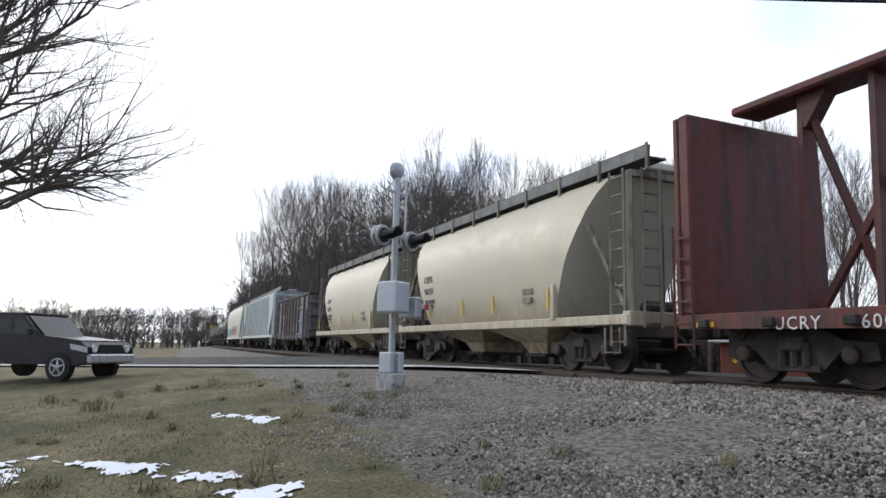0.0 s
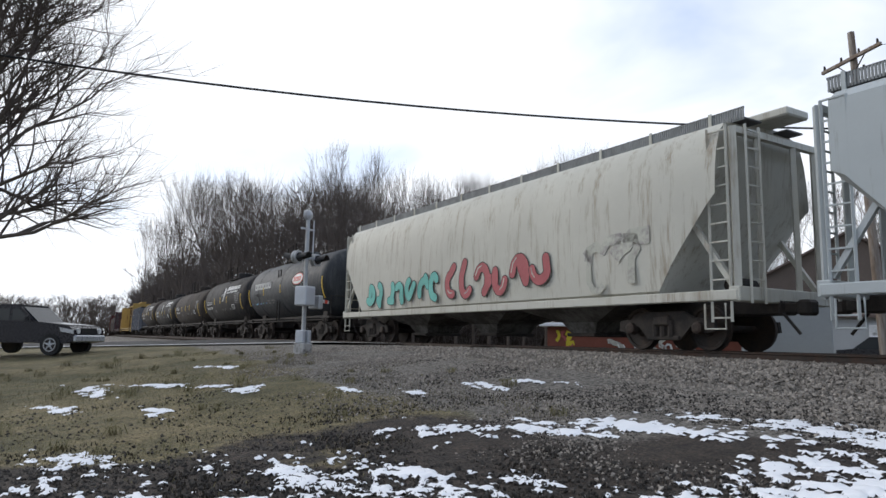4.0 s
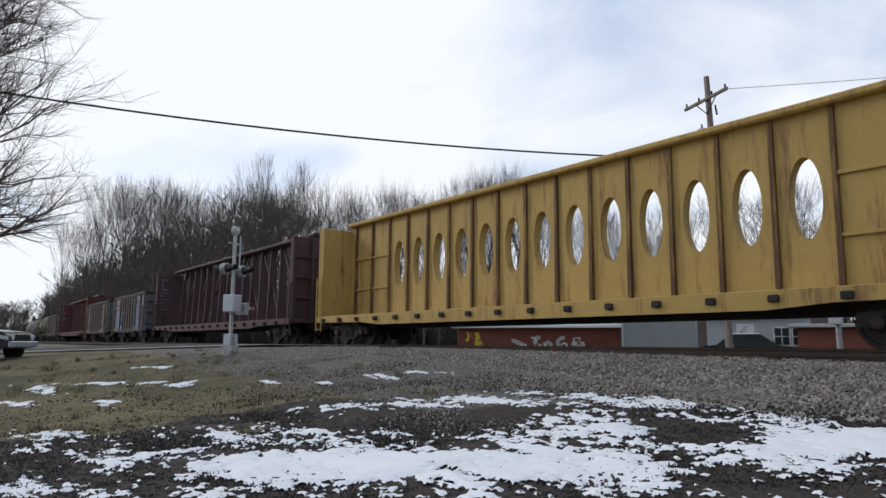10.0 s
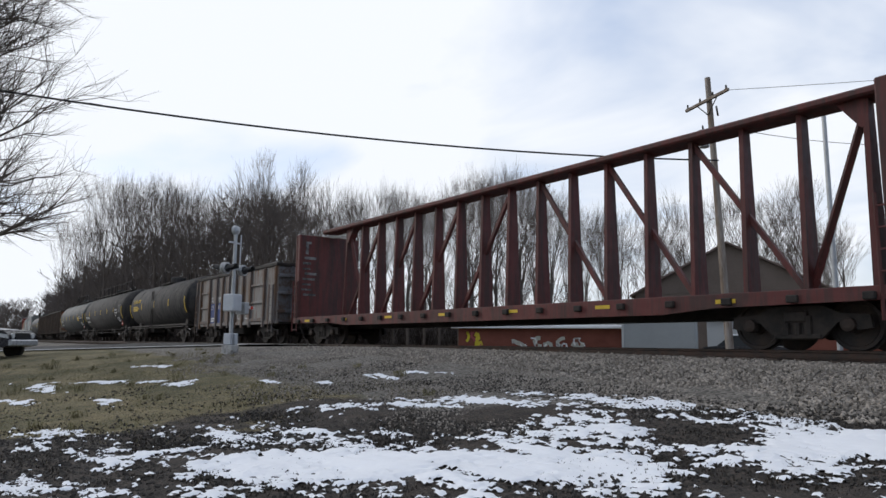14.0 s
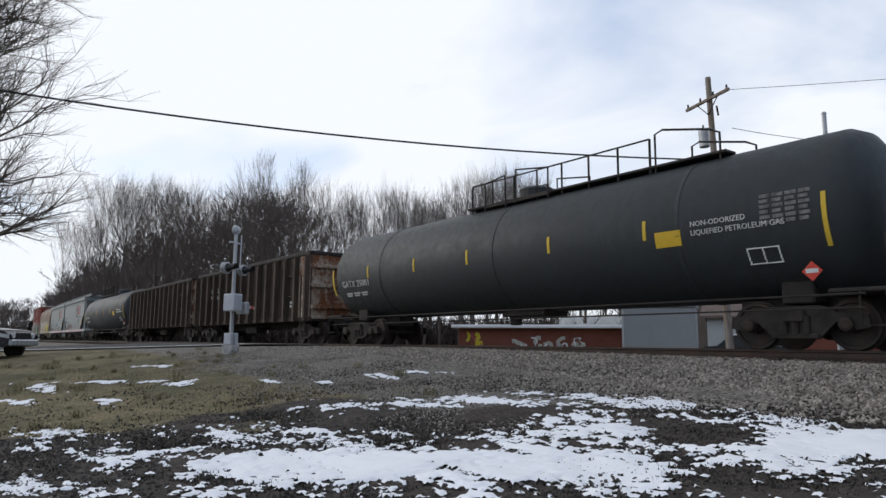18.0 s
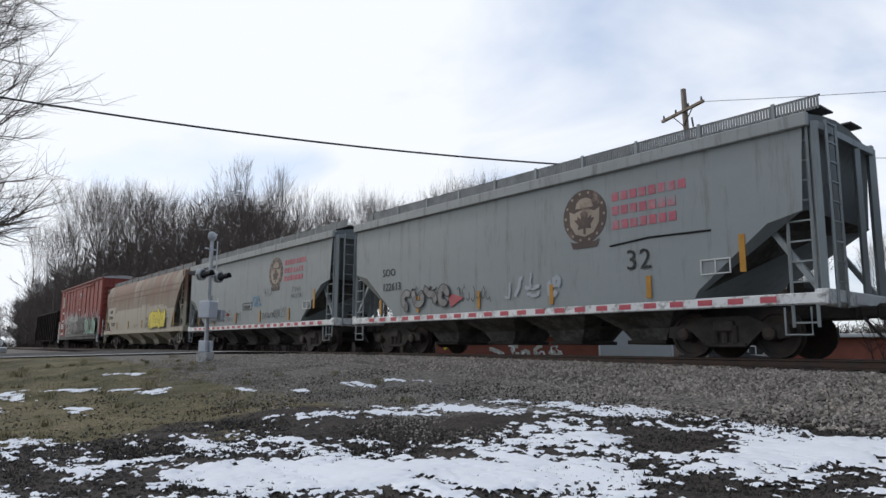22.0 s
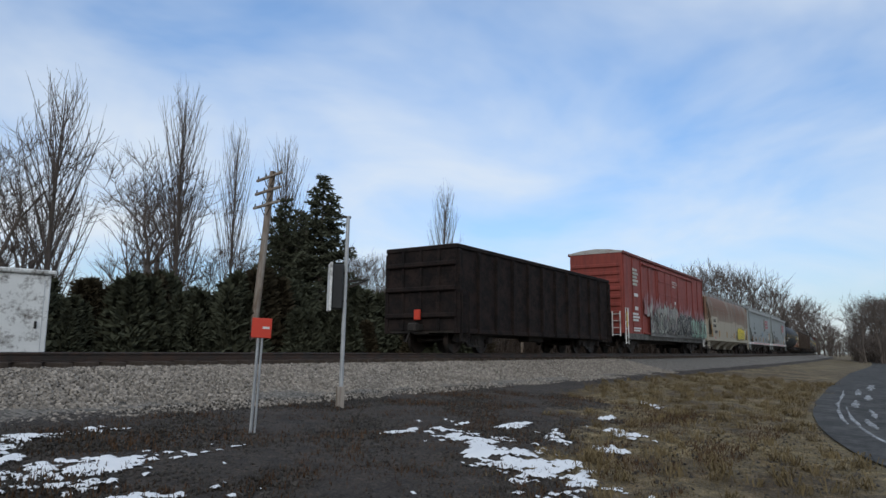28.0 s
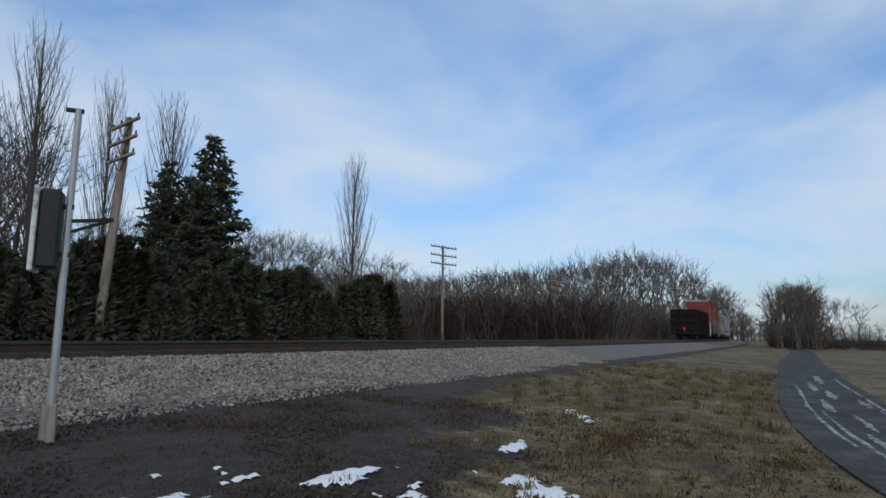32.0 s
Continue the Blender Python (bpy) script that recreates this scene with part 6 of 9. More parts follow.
# white hopper with spray paint
white_car = material("ivory_car_paint", (0.50, 0.49, 0.43), 0.6, 0, 0.09, 1.2, second=(0.30, 0.26, 0.2), amount=0.45, streak=True)
ob, half = covered_hopper("ivory covered hopper with teal and red spray paint", 187.8, 206.1, white_car, BULGE,
                          [(1.12, 1.9), (1.7, 1.5), (2.8, 0.6), (3.0, 0.4), (4.6, 0.4)], white_car, bays=3, walk_z=4.72, low_mat=hop_dark)
bubbles(ob, "spray_lettering", -half + 2.3, -1.2, 1.3, 2.3, -1.57, spray_teal, spray_black, 7, 5, 0.16)
bubbles(ob, "spray_lettering", -1.1, 4.0, 1.3, 2.5, -1.57, spray_red, spray_black, 6, 6, 0.15, spray_pale)
tangle(ob, "spray_tag", 5.2, 6.8, 1.3, 2.4, -1.575, (spray_pale,), 4, 8, 0.8)

# short tank cars
ob, half, wrap = tank_car("black tank car with white lettering and a red oval", 173.1, 186.2, tank_grey, 1.6, 2.63)
for k in range(6):
    g = Mesh()
    x = -4.6 + k * 0.5
    y = -math.sqrt(wrap[1] ** 2 - 0.4 ** 2) - 0.02
    for q in ((x, x + 0.11, 2.72, 3.06), (x, x + 0.42, 2.96, 3.06), (x + 0.31, x + 0.42, 2.72, 3.06), (x, x + 0.42, 2.72, 2.82)):
        g.box(q[0], q[1], y - 0.03, y + 0.12, q[2], q[3])
    part("maker_mark", g, letter_white, ob, "white block marks")
words("PROX 7597", 0.28, faded_white, ob, -4.5, 0, 2.36, wrap=wrap, space=1.15)
bars(ob, faded_white, -2.6, 0, 1.9, 1.5, 0.25, 2, "marking", wrap)
oval = part("oval_mark", disc_on(2.65, wrap[0] + 0.3, 0.98, 0.42, wrap), faded_white, ob, "dark oval mark with a red and white field")
for name, rx, rz, lift, mat in (("oval_field", 0.93, 0.385, 0.006, tank_black), ("oval_border", 0.76, 0.28, 0.012, red_paint), ("oval_field", 0.71, 0.245, 0.018, letter_white)):
    part(name, disc_on(2.65, wrap[0] + 0.3, rx, rz, (wrap[0], wrap[1] + lift)), mat, oval)
for k in range(5):
    bars(oval, red_paint, 2.15 + 0.21 * k, 0, wrap[0] + 0.19, 0.17, 0.34, 1, "letter_block", (wrap[0], wrap[1] + 0.03))
tangle(ob, "spray_tag", -5.5, -3.0, 1.95, 2.25, -1.46, (spray_blue, spray_teal), 7, 14, 0.3)




def round_mark(ob, x, z, r, wrap, mat):
    """A white disc with a globe of thin lines on a tank's flank."""
    g = disc_on(x, z, r, r, wrap)
    d = part("disc_mark", g, mat, ob, "white disc with a globe of fine lines")
    for f in (-0.6, -0.25, 0.1, 0.45):
        g = Mesh()
        pts = []
        for i in range(9):
            zz = z - r * 0.85 + 1.7 * r * i / 8
            xx = x + r * f * math.sqrt(max(0, 1 - ((zz - z) / r) ** 2))
            pts.append((xx, -math.sqrt((wrap[1] + 0.045) ** 2 - (zz - wrap[0]) ** 2), zz))
        g.path(pts, 0.012, 4)
        part("globe_line", g, letter_dark, d)
    for f in (0.25, 0.45, 0.65):
        pts = []
        for i in range(9):
            xx = x - r * 0.8 + 1.6 * r * i / 8
            zz = z - r * f * math.sqrt(max(0, 1 - ((xx - x) / r) ** 2)) - r * 0.15
            pts.append((xx, -math.sqrt((wrap[1] + 0.045) ** 2 - (zz - wrap[0]) ** 2), zz))
        part("globe_line", Mesh().path(pts, 0.007, 4), letter_dark, d)


def chemical_tank(label, s0, s1, paint, number, disc=True, bright=letter_white, at_x=-0.9, rad=1.53, zc=2.56, dome_x=-0.15):
    ob, half, wrap = tank_car(label, s0, s1, paint, rad, zc, dome_x=dome_x, tick_x=[-5.5, -2.2, -0.45, 1.35, 5.0])
    if disc:
        round_mark(ob, at_x, zc + 0.33, 0.45, wrap, bright)
        for q in range(13):
            bars(ob, bright, 1.1 + q * 0.25, 0, 3.12, 0.17, 0.46 if q in (0, 3) else 0.34, 1, "faded_letter", wrap)
        for q in range(13):
            bars(ob, bright, 1.2 + q * 0.22, 0, 2.92, 0.1, 0.2, 1, "faded_letter", wrap)
    words(number, 0.36, letter_white, ob, -half + 1.5, 0, 2.3, wrap=wrap, space=1.1)
    for q in range(3):
        bars(ob, letter_white, -half + 1.6 + 0.55 * q, 0, 2.02, 0.42, 0.16, 2, "marking", wrap)
    for xa, za in ((-2.4, 1.78), (-0.2, 1.84), (0.5, 1.84), (1.9, 1.82), (0.4, 2.45)):
        bars(ob, faded_white, xa, 0, za, 0.5, 0.15, 2, "marking", wrap)
    for q in range(4):
        bars(ob, faded_white, half - 2.6 + 0.28 * q, 0, 2.2, 0.24, 0.7, 6, "notice", wrap, "faded white notice block")
    data_plate(ob, half - 3.3, 0, 1.85, wrap)
    return ob


chemical_tank("black tank car with a white globe disc", 160.4, 172.5, tank_black, "CCLX 817", at_x=0.35)
chemical_tank("dusty brown-black tank car with yellow marks", 146.7, 159.6, tank_brown, "UTLX 80", False, rad=1.49, zc=2.43)
chemical_tank("glossy black tank car with a white globe disc", 133.35, 146.0, tank_black, "CCLX 830", at_x=-1.05, rad=1.5, zc=2.4, dome_x=0.65)
chemical_tank("olive-brown tank car with a white globe disc", 120.4, 132.65, tank_brown, "DUPX 30001")

slate_blue = material("slate_blue_gondola_paint", (0.15, 0.182, 0.235), 0.7, 0, 0.16, 1.4, second=(0.19, 0.18, 0.165), amount=0.55, streak=True, spots=4)
slate_trim = material("worn_slate_rib_paint", (0.155, 0.165, 0.19), 0.75, 0, 0.2, 2, second=(0.15, 0.12, 0.095), amount=0.5, streak=True)
marked_gondola("slate blue ribbed gondola with worn grey panels", 108.3, 119.2, slate_blue, "37", "57", 0.05, 3.6, False, tan_patch, note=None, trim=slate_trim)

centre_beam("ochre yellow centre-beam flat car with oval openings, empty", 84.0, 106.6, beam_yellow, True, phase=-0.28, rib_paint=beam_rust)
ob, half = centre_beam("dull oxide-brown centre-beam lumber flat car, empty", 59.8, 81.9, oxide_dull, posts=16, phase=0.64)
bulkhead_notes(ob, half, 12)
marked_gondola("blue-grey ribbed gondola with a torn top cover", 46.9, 57.6, blue_gon, "27", "62", 0.12, 3.5, True, sky_patch, 0.62)
ob, half = marked_gondola("chalky grey ribbed gondola with rust stains and blue panels", 34.2, 44.7, grey_gon, "27", "66", 0.1, 3.48, True, rust_patch)
for xa, y, rise, wide in ((half - 1.5, -1.3, 0.22, 0.5), (half - 0.9, -0.7, 0.34, 0.6), (half - 1.1, 0.2, 0.2, 0.7), (half - 0.7, 0.9, 0.3, 0.4)):
    part("torn_flap", Mesh().prism_y([(xa, 3.42), (xa + 0.45, 3.5), (xa + 0.9, 3.48 + rise), (xa + 0.92, 3.52 + rise), (xa + 0.44, 3.56), (xa, 3.48)], y, y + wide), steel_dark, ob, "bent flap of the torn top cover")
ob, half = centre_beam("dark red-brown centre-beam lumber flat car, empty", 9.65, 32.2, oxide, posts=16, phase=0.56)
yellow_ticks(ob, half, [-half + 1.2 + 3.0 * q for q in range(7)], -1.51, 0.88, 0.08, 0.5)
bulkhead_notes(ob, half, 15)
marked_gondola("weathered grey gondola with pale scuffed ribs", -3.0, 8.1, grey_gon, "27", "41", 0.1, 3.48)

ob, half, wrap = tank_car("glossy black tank car with yellow lettering", -19.9, -4.6, tank_black, ticks=5)
words("UTLX 647677", 0.34, letter_yellow, ob, -half + 1.6, 0, 2.75, wrap=wrap, space=1.1)
bars(ob, letter_yellow, -half + 1.7, 0, 2.2, 1.6, 0.36, 3, "marking", wrap)


def gas_tank(label, s0, s1, paint, number, note, dome_x=0.0, rail=5.0, rad=1.6, zc=2.55, yellow=None, rail_x=0.0, txt=6.1, size=0.18, ticks=()):
    ob, half, wrap = tank_car(label, s0, s1, paint, rad, zc, rail=rail, dome_x=dome_x, sill=False, rail_x=rail_x, tick_x=list(ticks))
    g = Mesh()
    g.path([(-half + 0.4, -1.48, 0.95), (half - 0.4, -1.48, 0.95)], 0.022)
    g.path([(-half + 0.4, -1.48, 0.72), (half - 0.4, -1.48, 0.72)], 0.018)
    part("side_handrail", g, steel_dark, ob)
    words(number, 0.32, letter_white, ob, -half + 1.25, 0, zc - 0.5, wrap=wrap, space=1.1)
    for q in range(3):
        bars(ob, letter_white, -half + 1.4 + 0.52 * q, 0, zc - 0.82, 0.4, 0.15, 2, "marking", wrap)
    for i, line in enumerate(note):
        words(line, size, letter_white, ob, txt, 0, zc - 0.1 - i * size * 1.2, wrap=wrap)
    for q in range(4):
        bars(ob, faded_white, half - 2.05 + 0.24 * q, 0, zc - 0.25, 0.2, 0.6, 6, "notice", wrap, "faded white notice block")
    data_plate(ob, half - 2.4, 0, zc - 0.95, wrap)
    if yellow:
        bars(ob, yellow_paint, yellow, 0, zc - 0.45, 0.75, 0.5, 1, "notice", wrap, "plain yellow notice panel")
    g = Mesh()
    x, z = half - 1.3, zc - 1.15
    y = -math.sqrt(wrap[1] ** 2 - 1.15 ** 2) - 0.2
    g.prism_y([(x, z - 0.18), (x + 0.18, z), (x, z + 0.18), (x - 0.18, z)], y, y + 0.015)
    q = part("placard", g, red_paint, ob, "red diamond placard with a white band")
    part("placard_band", Mesh().box(x - 0.11, x + 0.11, y - 0.006, y, z - 0.035, z + 0.045), letter_white, q)
    return ob


gas_tank("long dark gas tank car with a full-length top railing", -39.3, -20.9, tank_black, "TILX 301091", ("LIQUEFIED", "PETROLEUM", "GAS"), 0.3, 6.9, rail_x=0.8, txt=5.95, ticks=(-8.75, -6.0, -3.1, -0.27, 2.64, 5.44, 8.4))
ob = gas_tank("long dark slate gas tank car with a railed platform", -59.5, -40.3, tank_green, "GATX 25001", ("NON-ODORIZED", "LIQUEFIED PETROLEUM GAS"), 0.2, 3.2, yellow=5.25, rail_x=1.4, txt=6.1, size=0.15, ticks=(-9.0, -6.5, -3.7, -1.05, 2.16, 5.0, 8.7))
for y in (-0.75, 0.75):
    part("hood_railing", Mesh().path([(4.75, y, 3.95), (4.75, y, 4.88), (4.95, y, 4.95), (6.1, y, 4.68), (6.35, y, 4.55), (6.35, y, 3.95)], 0.026), steel_dark, ob)
part("catwalk", Mesh().cbox(4.8, 6.5, -0.8, -0.4, 4.09, 4.15, 0.01), steel_dark, ob)
for s0, s1, z1 in ((-75.2, -60.9, 3.66), (-91.0, -76.2, 3.63)):
    ob, half = gondola("brown ribbed gondola with rust-scabbed white ends", s0, s1, brown_gon, 1.0, z1, 14, end_mat=rust_white, panels=True, foot=False, top_mat=steel_dark, rails=(12,), inset=1.1, proud=0.26)
    g = Mesh()
    g.cbox(half - 1.5, half - 0.02, -1.475, -1.455, 1.05, z1 - 0.1, 0.005)
    part("corner_panel", g, rust_white, ob, "rust-scabbed white corner panel")
    words("RM", 0.32, letter_white, ob, -half + 2.2, -1.46, 2.6)
    words("GX", 0.32, letter_white, ob, -half + 3.15, -1.46, 2.6)
    words("94", 0.32, letter_white, ob, -half + 2.15, -1.46, 2.25)
    words("67", 0.32, letter_white, ob, -half + 3.15, -1.46, 2.25)
    bars(ob, letter_white, half - 1.9, -1.46, 1.5, 0.2, 0.3, 2)
gas_tank("long dark gas tank car with a yellow notice", -112.0, -92.6, tank_grey, "NATX 400884", ("NOT ODORIZED", "LIQUEFIED PETROLEUM GAS"), 0.95, 2.6, yellow=4.9, rail_x=-2.9, txt=6.6, size=0.15, ticks=(-9.0, -5.6, -2.58, 0.76, 3.63, 6.47, 9.0))

faded_red = material("faded_red_paint", (0.45, 0.13, 0.16), 0.7, 0, 0.25, 6, second=(0.3, 0.25, 0.26), amount=0.6)


chord_grey = material("pale_grey_chord_paint", (0.30, 0.315, 0.31), 0.65, 0, 0.1, 1.0, second=(0.16, 0.16, 0.15), amount=0.5, streak=True)
crest_brown = material("brown_crest_paint", (0.085, 0.06, 0.05), 0.6, 0, 0.2, 5, second=(0.24, 0.17, 0.14), amount=0.35)
crest_tan = material("faded_tan_crest_paint", (0.33, 0.27, 0.21), 0.6, 0, 0.2, 5, second=(0.2, 0.15, 0.12), amount=0.5)
reflector_orange = material("worn_orange_reflector", (0.42, 0.20, 0.025), 0.5, 0, 0.2, 8)
smudge_blue = material("pale_blue_spray_paint", (0.13, 0.27, 0.40), 0.7, 0, 0.2, 3, second=(0.24, 0.27, 0.29), amount=0.6)


# grey hoppers with a round crest
def crest_hopper(s0, s1, a, b, num_x, x):
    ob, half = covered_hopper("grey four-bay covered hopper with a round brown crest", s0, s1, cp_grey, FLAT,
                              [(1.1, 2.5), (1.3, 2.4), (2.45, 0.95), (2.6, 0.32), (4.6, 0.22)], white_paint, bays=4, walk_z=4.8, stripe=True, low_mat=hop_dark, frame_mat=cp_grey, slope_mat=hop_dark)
    for sg in (-1, 1):
        g = Mesh()
        g.cbox(-half + 0.12, half - 0.12, min(sg * 1.48, sg * 1.60), max(sg * 1.48, sg * 1.60), 4.1, 4.36, 0.02)
        part("top_chord", g, chord_grey, ob, "pale top chord under the roof edge")
    words(a, 0.34, letter_dark, ob, num_x, -1.545, 2.42)
    words(b, 0.34, letter_dark, ob, num_x, -1.545, 1.96)
    n, z = 28, 3.2
    disc = [(math.cos(6.2832 * i / n), math.sin(6.2832 * i / n)) for i in range(n)]
    g = Mesh().prism_y([(x + 0.63 * p, z + 0.63 * q) for p, q in disc], -1.540, -1.534)
    c = part("crest_disc", g, crest_brown, ob, "faded brown round crest")
    g = Mesh()
    for i in range(n):
        if i % 2 == 0:
            p, q = disc[i]
            g.tube((x + 0.56 * p, -1.545, z + 0.56 * q), (x + 0.56 * p, -1.538, z + 0.56 * q), 0.035, 0.035, 6)
    part("crest_studs", g, crest_tan, c)
    shield = [(-0.44, 0.16), (-0.3, 0.1), (-0.12, 0.15), (0.12, 0.15), (0.3, 0.1), (0.44, 0.16), (0.42, -0.18), (0.26, -0.4), (0, -0.48), (-0.26, -0.4), (-0.42, -0.18)]
    part("crest_shield", Mesh().prism_y([(x + p, z + q) for p, q in shield], -1.546, -1.539), crest_tan, c, "tan shield of the crest")
    leaf = [(-0.03, -0.42), (-0.03, -0.28), (-0.2, -0.3), (-0.17, -0.2), (-0.3, -0.06), (-0.2, -0.06), (-0.2, 0.02), (-0.09, -0.06), (-0.11, 0.08), (0, 0.14), (0.11, 0.08), (0.09, -0.06), (0.2, 0.02), (0.2, -0.06), (0.3, -0.06), (0.17, -0.2), (0.2, -0.3), (0.03, -0.28), (0.03, -0.42)]
    part("crest_leaf", Mesh().prism_y([(x + p, z + q) for p, q in leaf], -1.551, -1.545), crest_brown, c)
    part("crest_crown", Mesh().prism_y([(x + p, z + q) for p, q in ((-0.26, 0.2), (0.26, 0.2), (0.2, 0.38), (0.06, 0.44), (-0.12, 0.42), (-0.22, 0.34))], -1.546, -1.539), crest_tan, c)
    part("crest_ribbon", Mesh().prism_y([(x - 0.34, z - 0.74), (x + 0.34, z - 0.74), (x + 0.42, z - 0.56), (x + 0.3, z - 0.6), (x - 0.3, z - 0.6), (x - 0.42, z - 0.56)], -1.548, -1.540), crest_brown, c)
    for k, w in enumerate((8, 7, 7)):
        for q in range(w):
            bars(ob, faded_red, x + 0.78 + q * 0.235, -1.542, z + 0.22 - k * 0.32, 0.21, 0.3, 1, "faded_letter")
    data_plate(ob, half - 2.3, -1.545, 1.6)
    bars(ob, reflector_orange, half - 1.5, -1.55, 1.6, 0.14, 1.1, 1, "reflector")
    for q in (-half + 1.75, -3.9, -1.2, 1.4, 4.1):
        bars(ob, reflector_orange, q, -1.548, 1.22, 0.14, 0.72, 1, "reflector")
    return ob, half


ob, half = crest_hopper(-128.3, -113.0, "SOO", "122613", -5.75, 2.5)
bubbles(ob, "spray_tag", -half + 2.9, -half + 5.3, 1.3, 1.95, -1.56, spray_grey, spray_black, 4, 21, 0.16)
part("spray_flash", Mesh().prism_y([(-half + 5.2, 1.72), (-half + 5.9, 1.55), (-half + 5.35, 1.3)], -1.548, -1.54), spray_red, ob)
tangle(ob, "spray_scribble", -half + 3.2, -half + 5.2, 1.85, 2.0, -1.54, (spray_black,), 6, 22, 0.12)
scrawl(ob, "spray_scribble", -half + 5.6, -half + 7.0, 1.4, 1.85, -1.56, spray_black, 7, 25, 0.009)
tangle(ob, "paint_smudge", -0.2, 1.9, 1.45, 2.0, -1.54, (patch_grey,), 7, 23, 0.3)
words("32", 0.62, spray_black, ob, 3.6, -1.545, 1.85, "spray_number", space=1.1)
part("spray_stroke", Mesh().path([(3.2, -1.545, 2.42), (4.2, -1.545, 2.5), (5.6, -1.545, 2.47)], 0.022, 4), spray_black, ob)
ob, half = crest_hopper(-144.6, -129.3, "SOO", "122776", -4.8, 2.85)
bars(ob, patch_grey, -3.55, -1.54, 2.2, 0.26, 0.42, 1, "paint_patch")
for xa, xb, za, zb, n, w, seed in ((-5.95, -5.3, 1.55, 1.95, 9, 0.007, 31), (-5.9, -5.35, 1.3, 1.55, 8, 0.006, 40), (-4.7, -3.3, 1.3, 1.5, 16, 0.012, 32), (-2.9, -1.3, 1.3, 1.55, 14, 0.006, 33), (-2.6, -1.6, 1.6, 1.9, 5, 0.006, 41), (-1.0, -0.5, 1.3, 1.7, 4, 0.008, 34),
                                   (1.75, 2.7, 2.25, 2.6, 6, 0.007, 35), (1.7, 3.0, 1.35, 1.6, 12, 0.010, 36), (2.8, 4.0, 1.3, 1.75, 10, 0.009, 42), (4.3, 5.4, 2.05, 2.25, 12, 0.007, 37), (4.4, 5.2, 2.3, 2.5, 8, 0.006, 43)):
    scrawl(ob, "spray_scribble", xa, xb, za, zb, -1.55, spray_black, n, seed, w)
scrawl(ob, "faded_scribble", -4.9, -4.3, 2.95, 3.1, -1.55, letter_dark, 7, 38, 0.006)
scrawl(ob, "faded_scribble", -4.85, -4.45, 2.7, 2.85, -1.55, letter_dark, 5, 44, 0.006)
tangle(ob, "blue_smudge", 0.55, 1.5, 1.95, 2.3, -1.54, (smudge_blue,), 7, 39, 0.3)
for xa, xb, za, zb in ((-0.4, 0.6, 1.78, 1.81), (-0.4, 0.6, 2.06, 2.09), (-0.4, -0.37, 1.78, 2.09), (0.57, 0.6, 1.78, 2.09)):
    part("stencil_frame", Mesh().box(xa, xb, -1.546, -1.538, za, zb), letter_dark, ob)
bars(ob, letter_dark, -0.25, -1.54, 1.86, 0.7, 0.17, 1, "stencil_line")

# tan hopper with rust runs
ob, half = covered_hopper("tan covered hopper with rust runs and yellow spray lettering", -163.1, -145.1, tan_rust, BULGE,
                          [(1.12, 2.1), (1.5, 1.9), (3.9, 0.4), (4.6, 0.35)], tan_clean, bays=4, walk_z=4.75, low_mat=tan_clean, sill_z=(1.0, 1.25), slope_mat=hop_dark)
g = Mesh()
g.box(-7.6, -5.55, -1.572, -1.566, 1.85, 2.86)
part("clean_panel", g, tan_clean, ob, "clean tan number panel")
words("SIRX", 0.32, letter_dark, ob, -7.05, -1.58, 2.45, space=1.2)
words("575008", 0.32, letter_dark, ob, -7.25, -1.58, 2.05, space=1.2)
bars(ob, letter_dark, -6.55, -1.57, 1.6, 1.0, 0.22, 2)
for x, tall in ((-7.75, 1.35), (-5.0, 0.75), (-2.0, 0.7), (1.2, 0.7), (7.55, 1.2)):
    bars(ob, reflector_orange, x, -1.58, 1.33, 0.13, tall, 1, "reflector")
bars(ob, letter_red, -6.6, -1.58, 1.16, 0.2, 0.2, 1, "round_sticker")
piece(ob, "spray_lettering", 2.85, 6.1, 1.22, 2.35, -1.578, spray_yellow, spray_black, 8, 71)
scrawl(ob, "spray_tag", 1.95, 2.8, 1.3, 1.65, -1.58, spray_black, 5, 73, 0.016)
scrawl(ob, "spray_tag", 2.1, 2.7, 1.7, 1.95, -1.58, spray_black, 5, 74)
for z, y in ((3.62, -1.515), (3.3, -1.548)):
    part("weld_line", Mesh().box(-half + 0.6, half - 0.6, y - 0.012, y + 0.02, z, z + 0.025), tan_dark, ob)
for sg in (-1, 1):
    part("end_platform", Mesh().cbox(min(sg * half, sg * (half + 0.2)), max(sg * half, sg * (half + 0.2)), -1.3, -0.2, 4.25, 4.37, 0.02), tan_clean, ob)
data_plate(ob, 6.1, -1.575, 1.8)
scrawl(ob, "spray_tag", -0.6, 0.6, 1.3, 1.6, -1.58, spray_black, 4, 75)

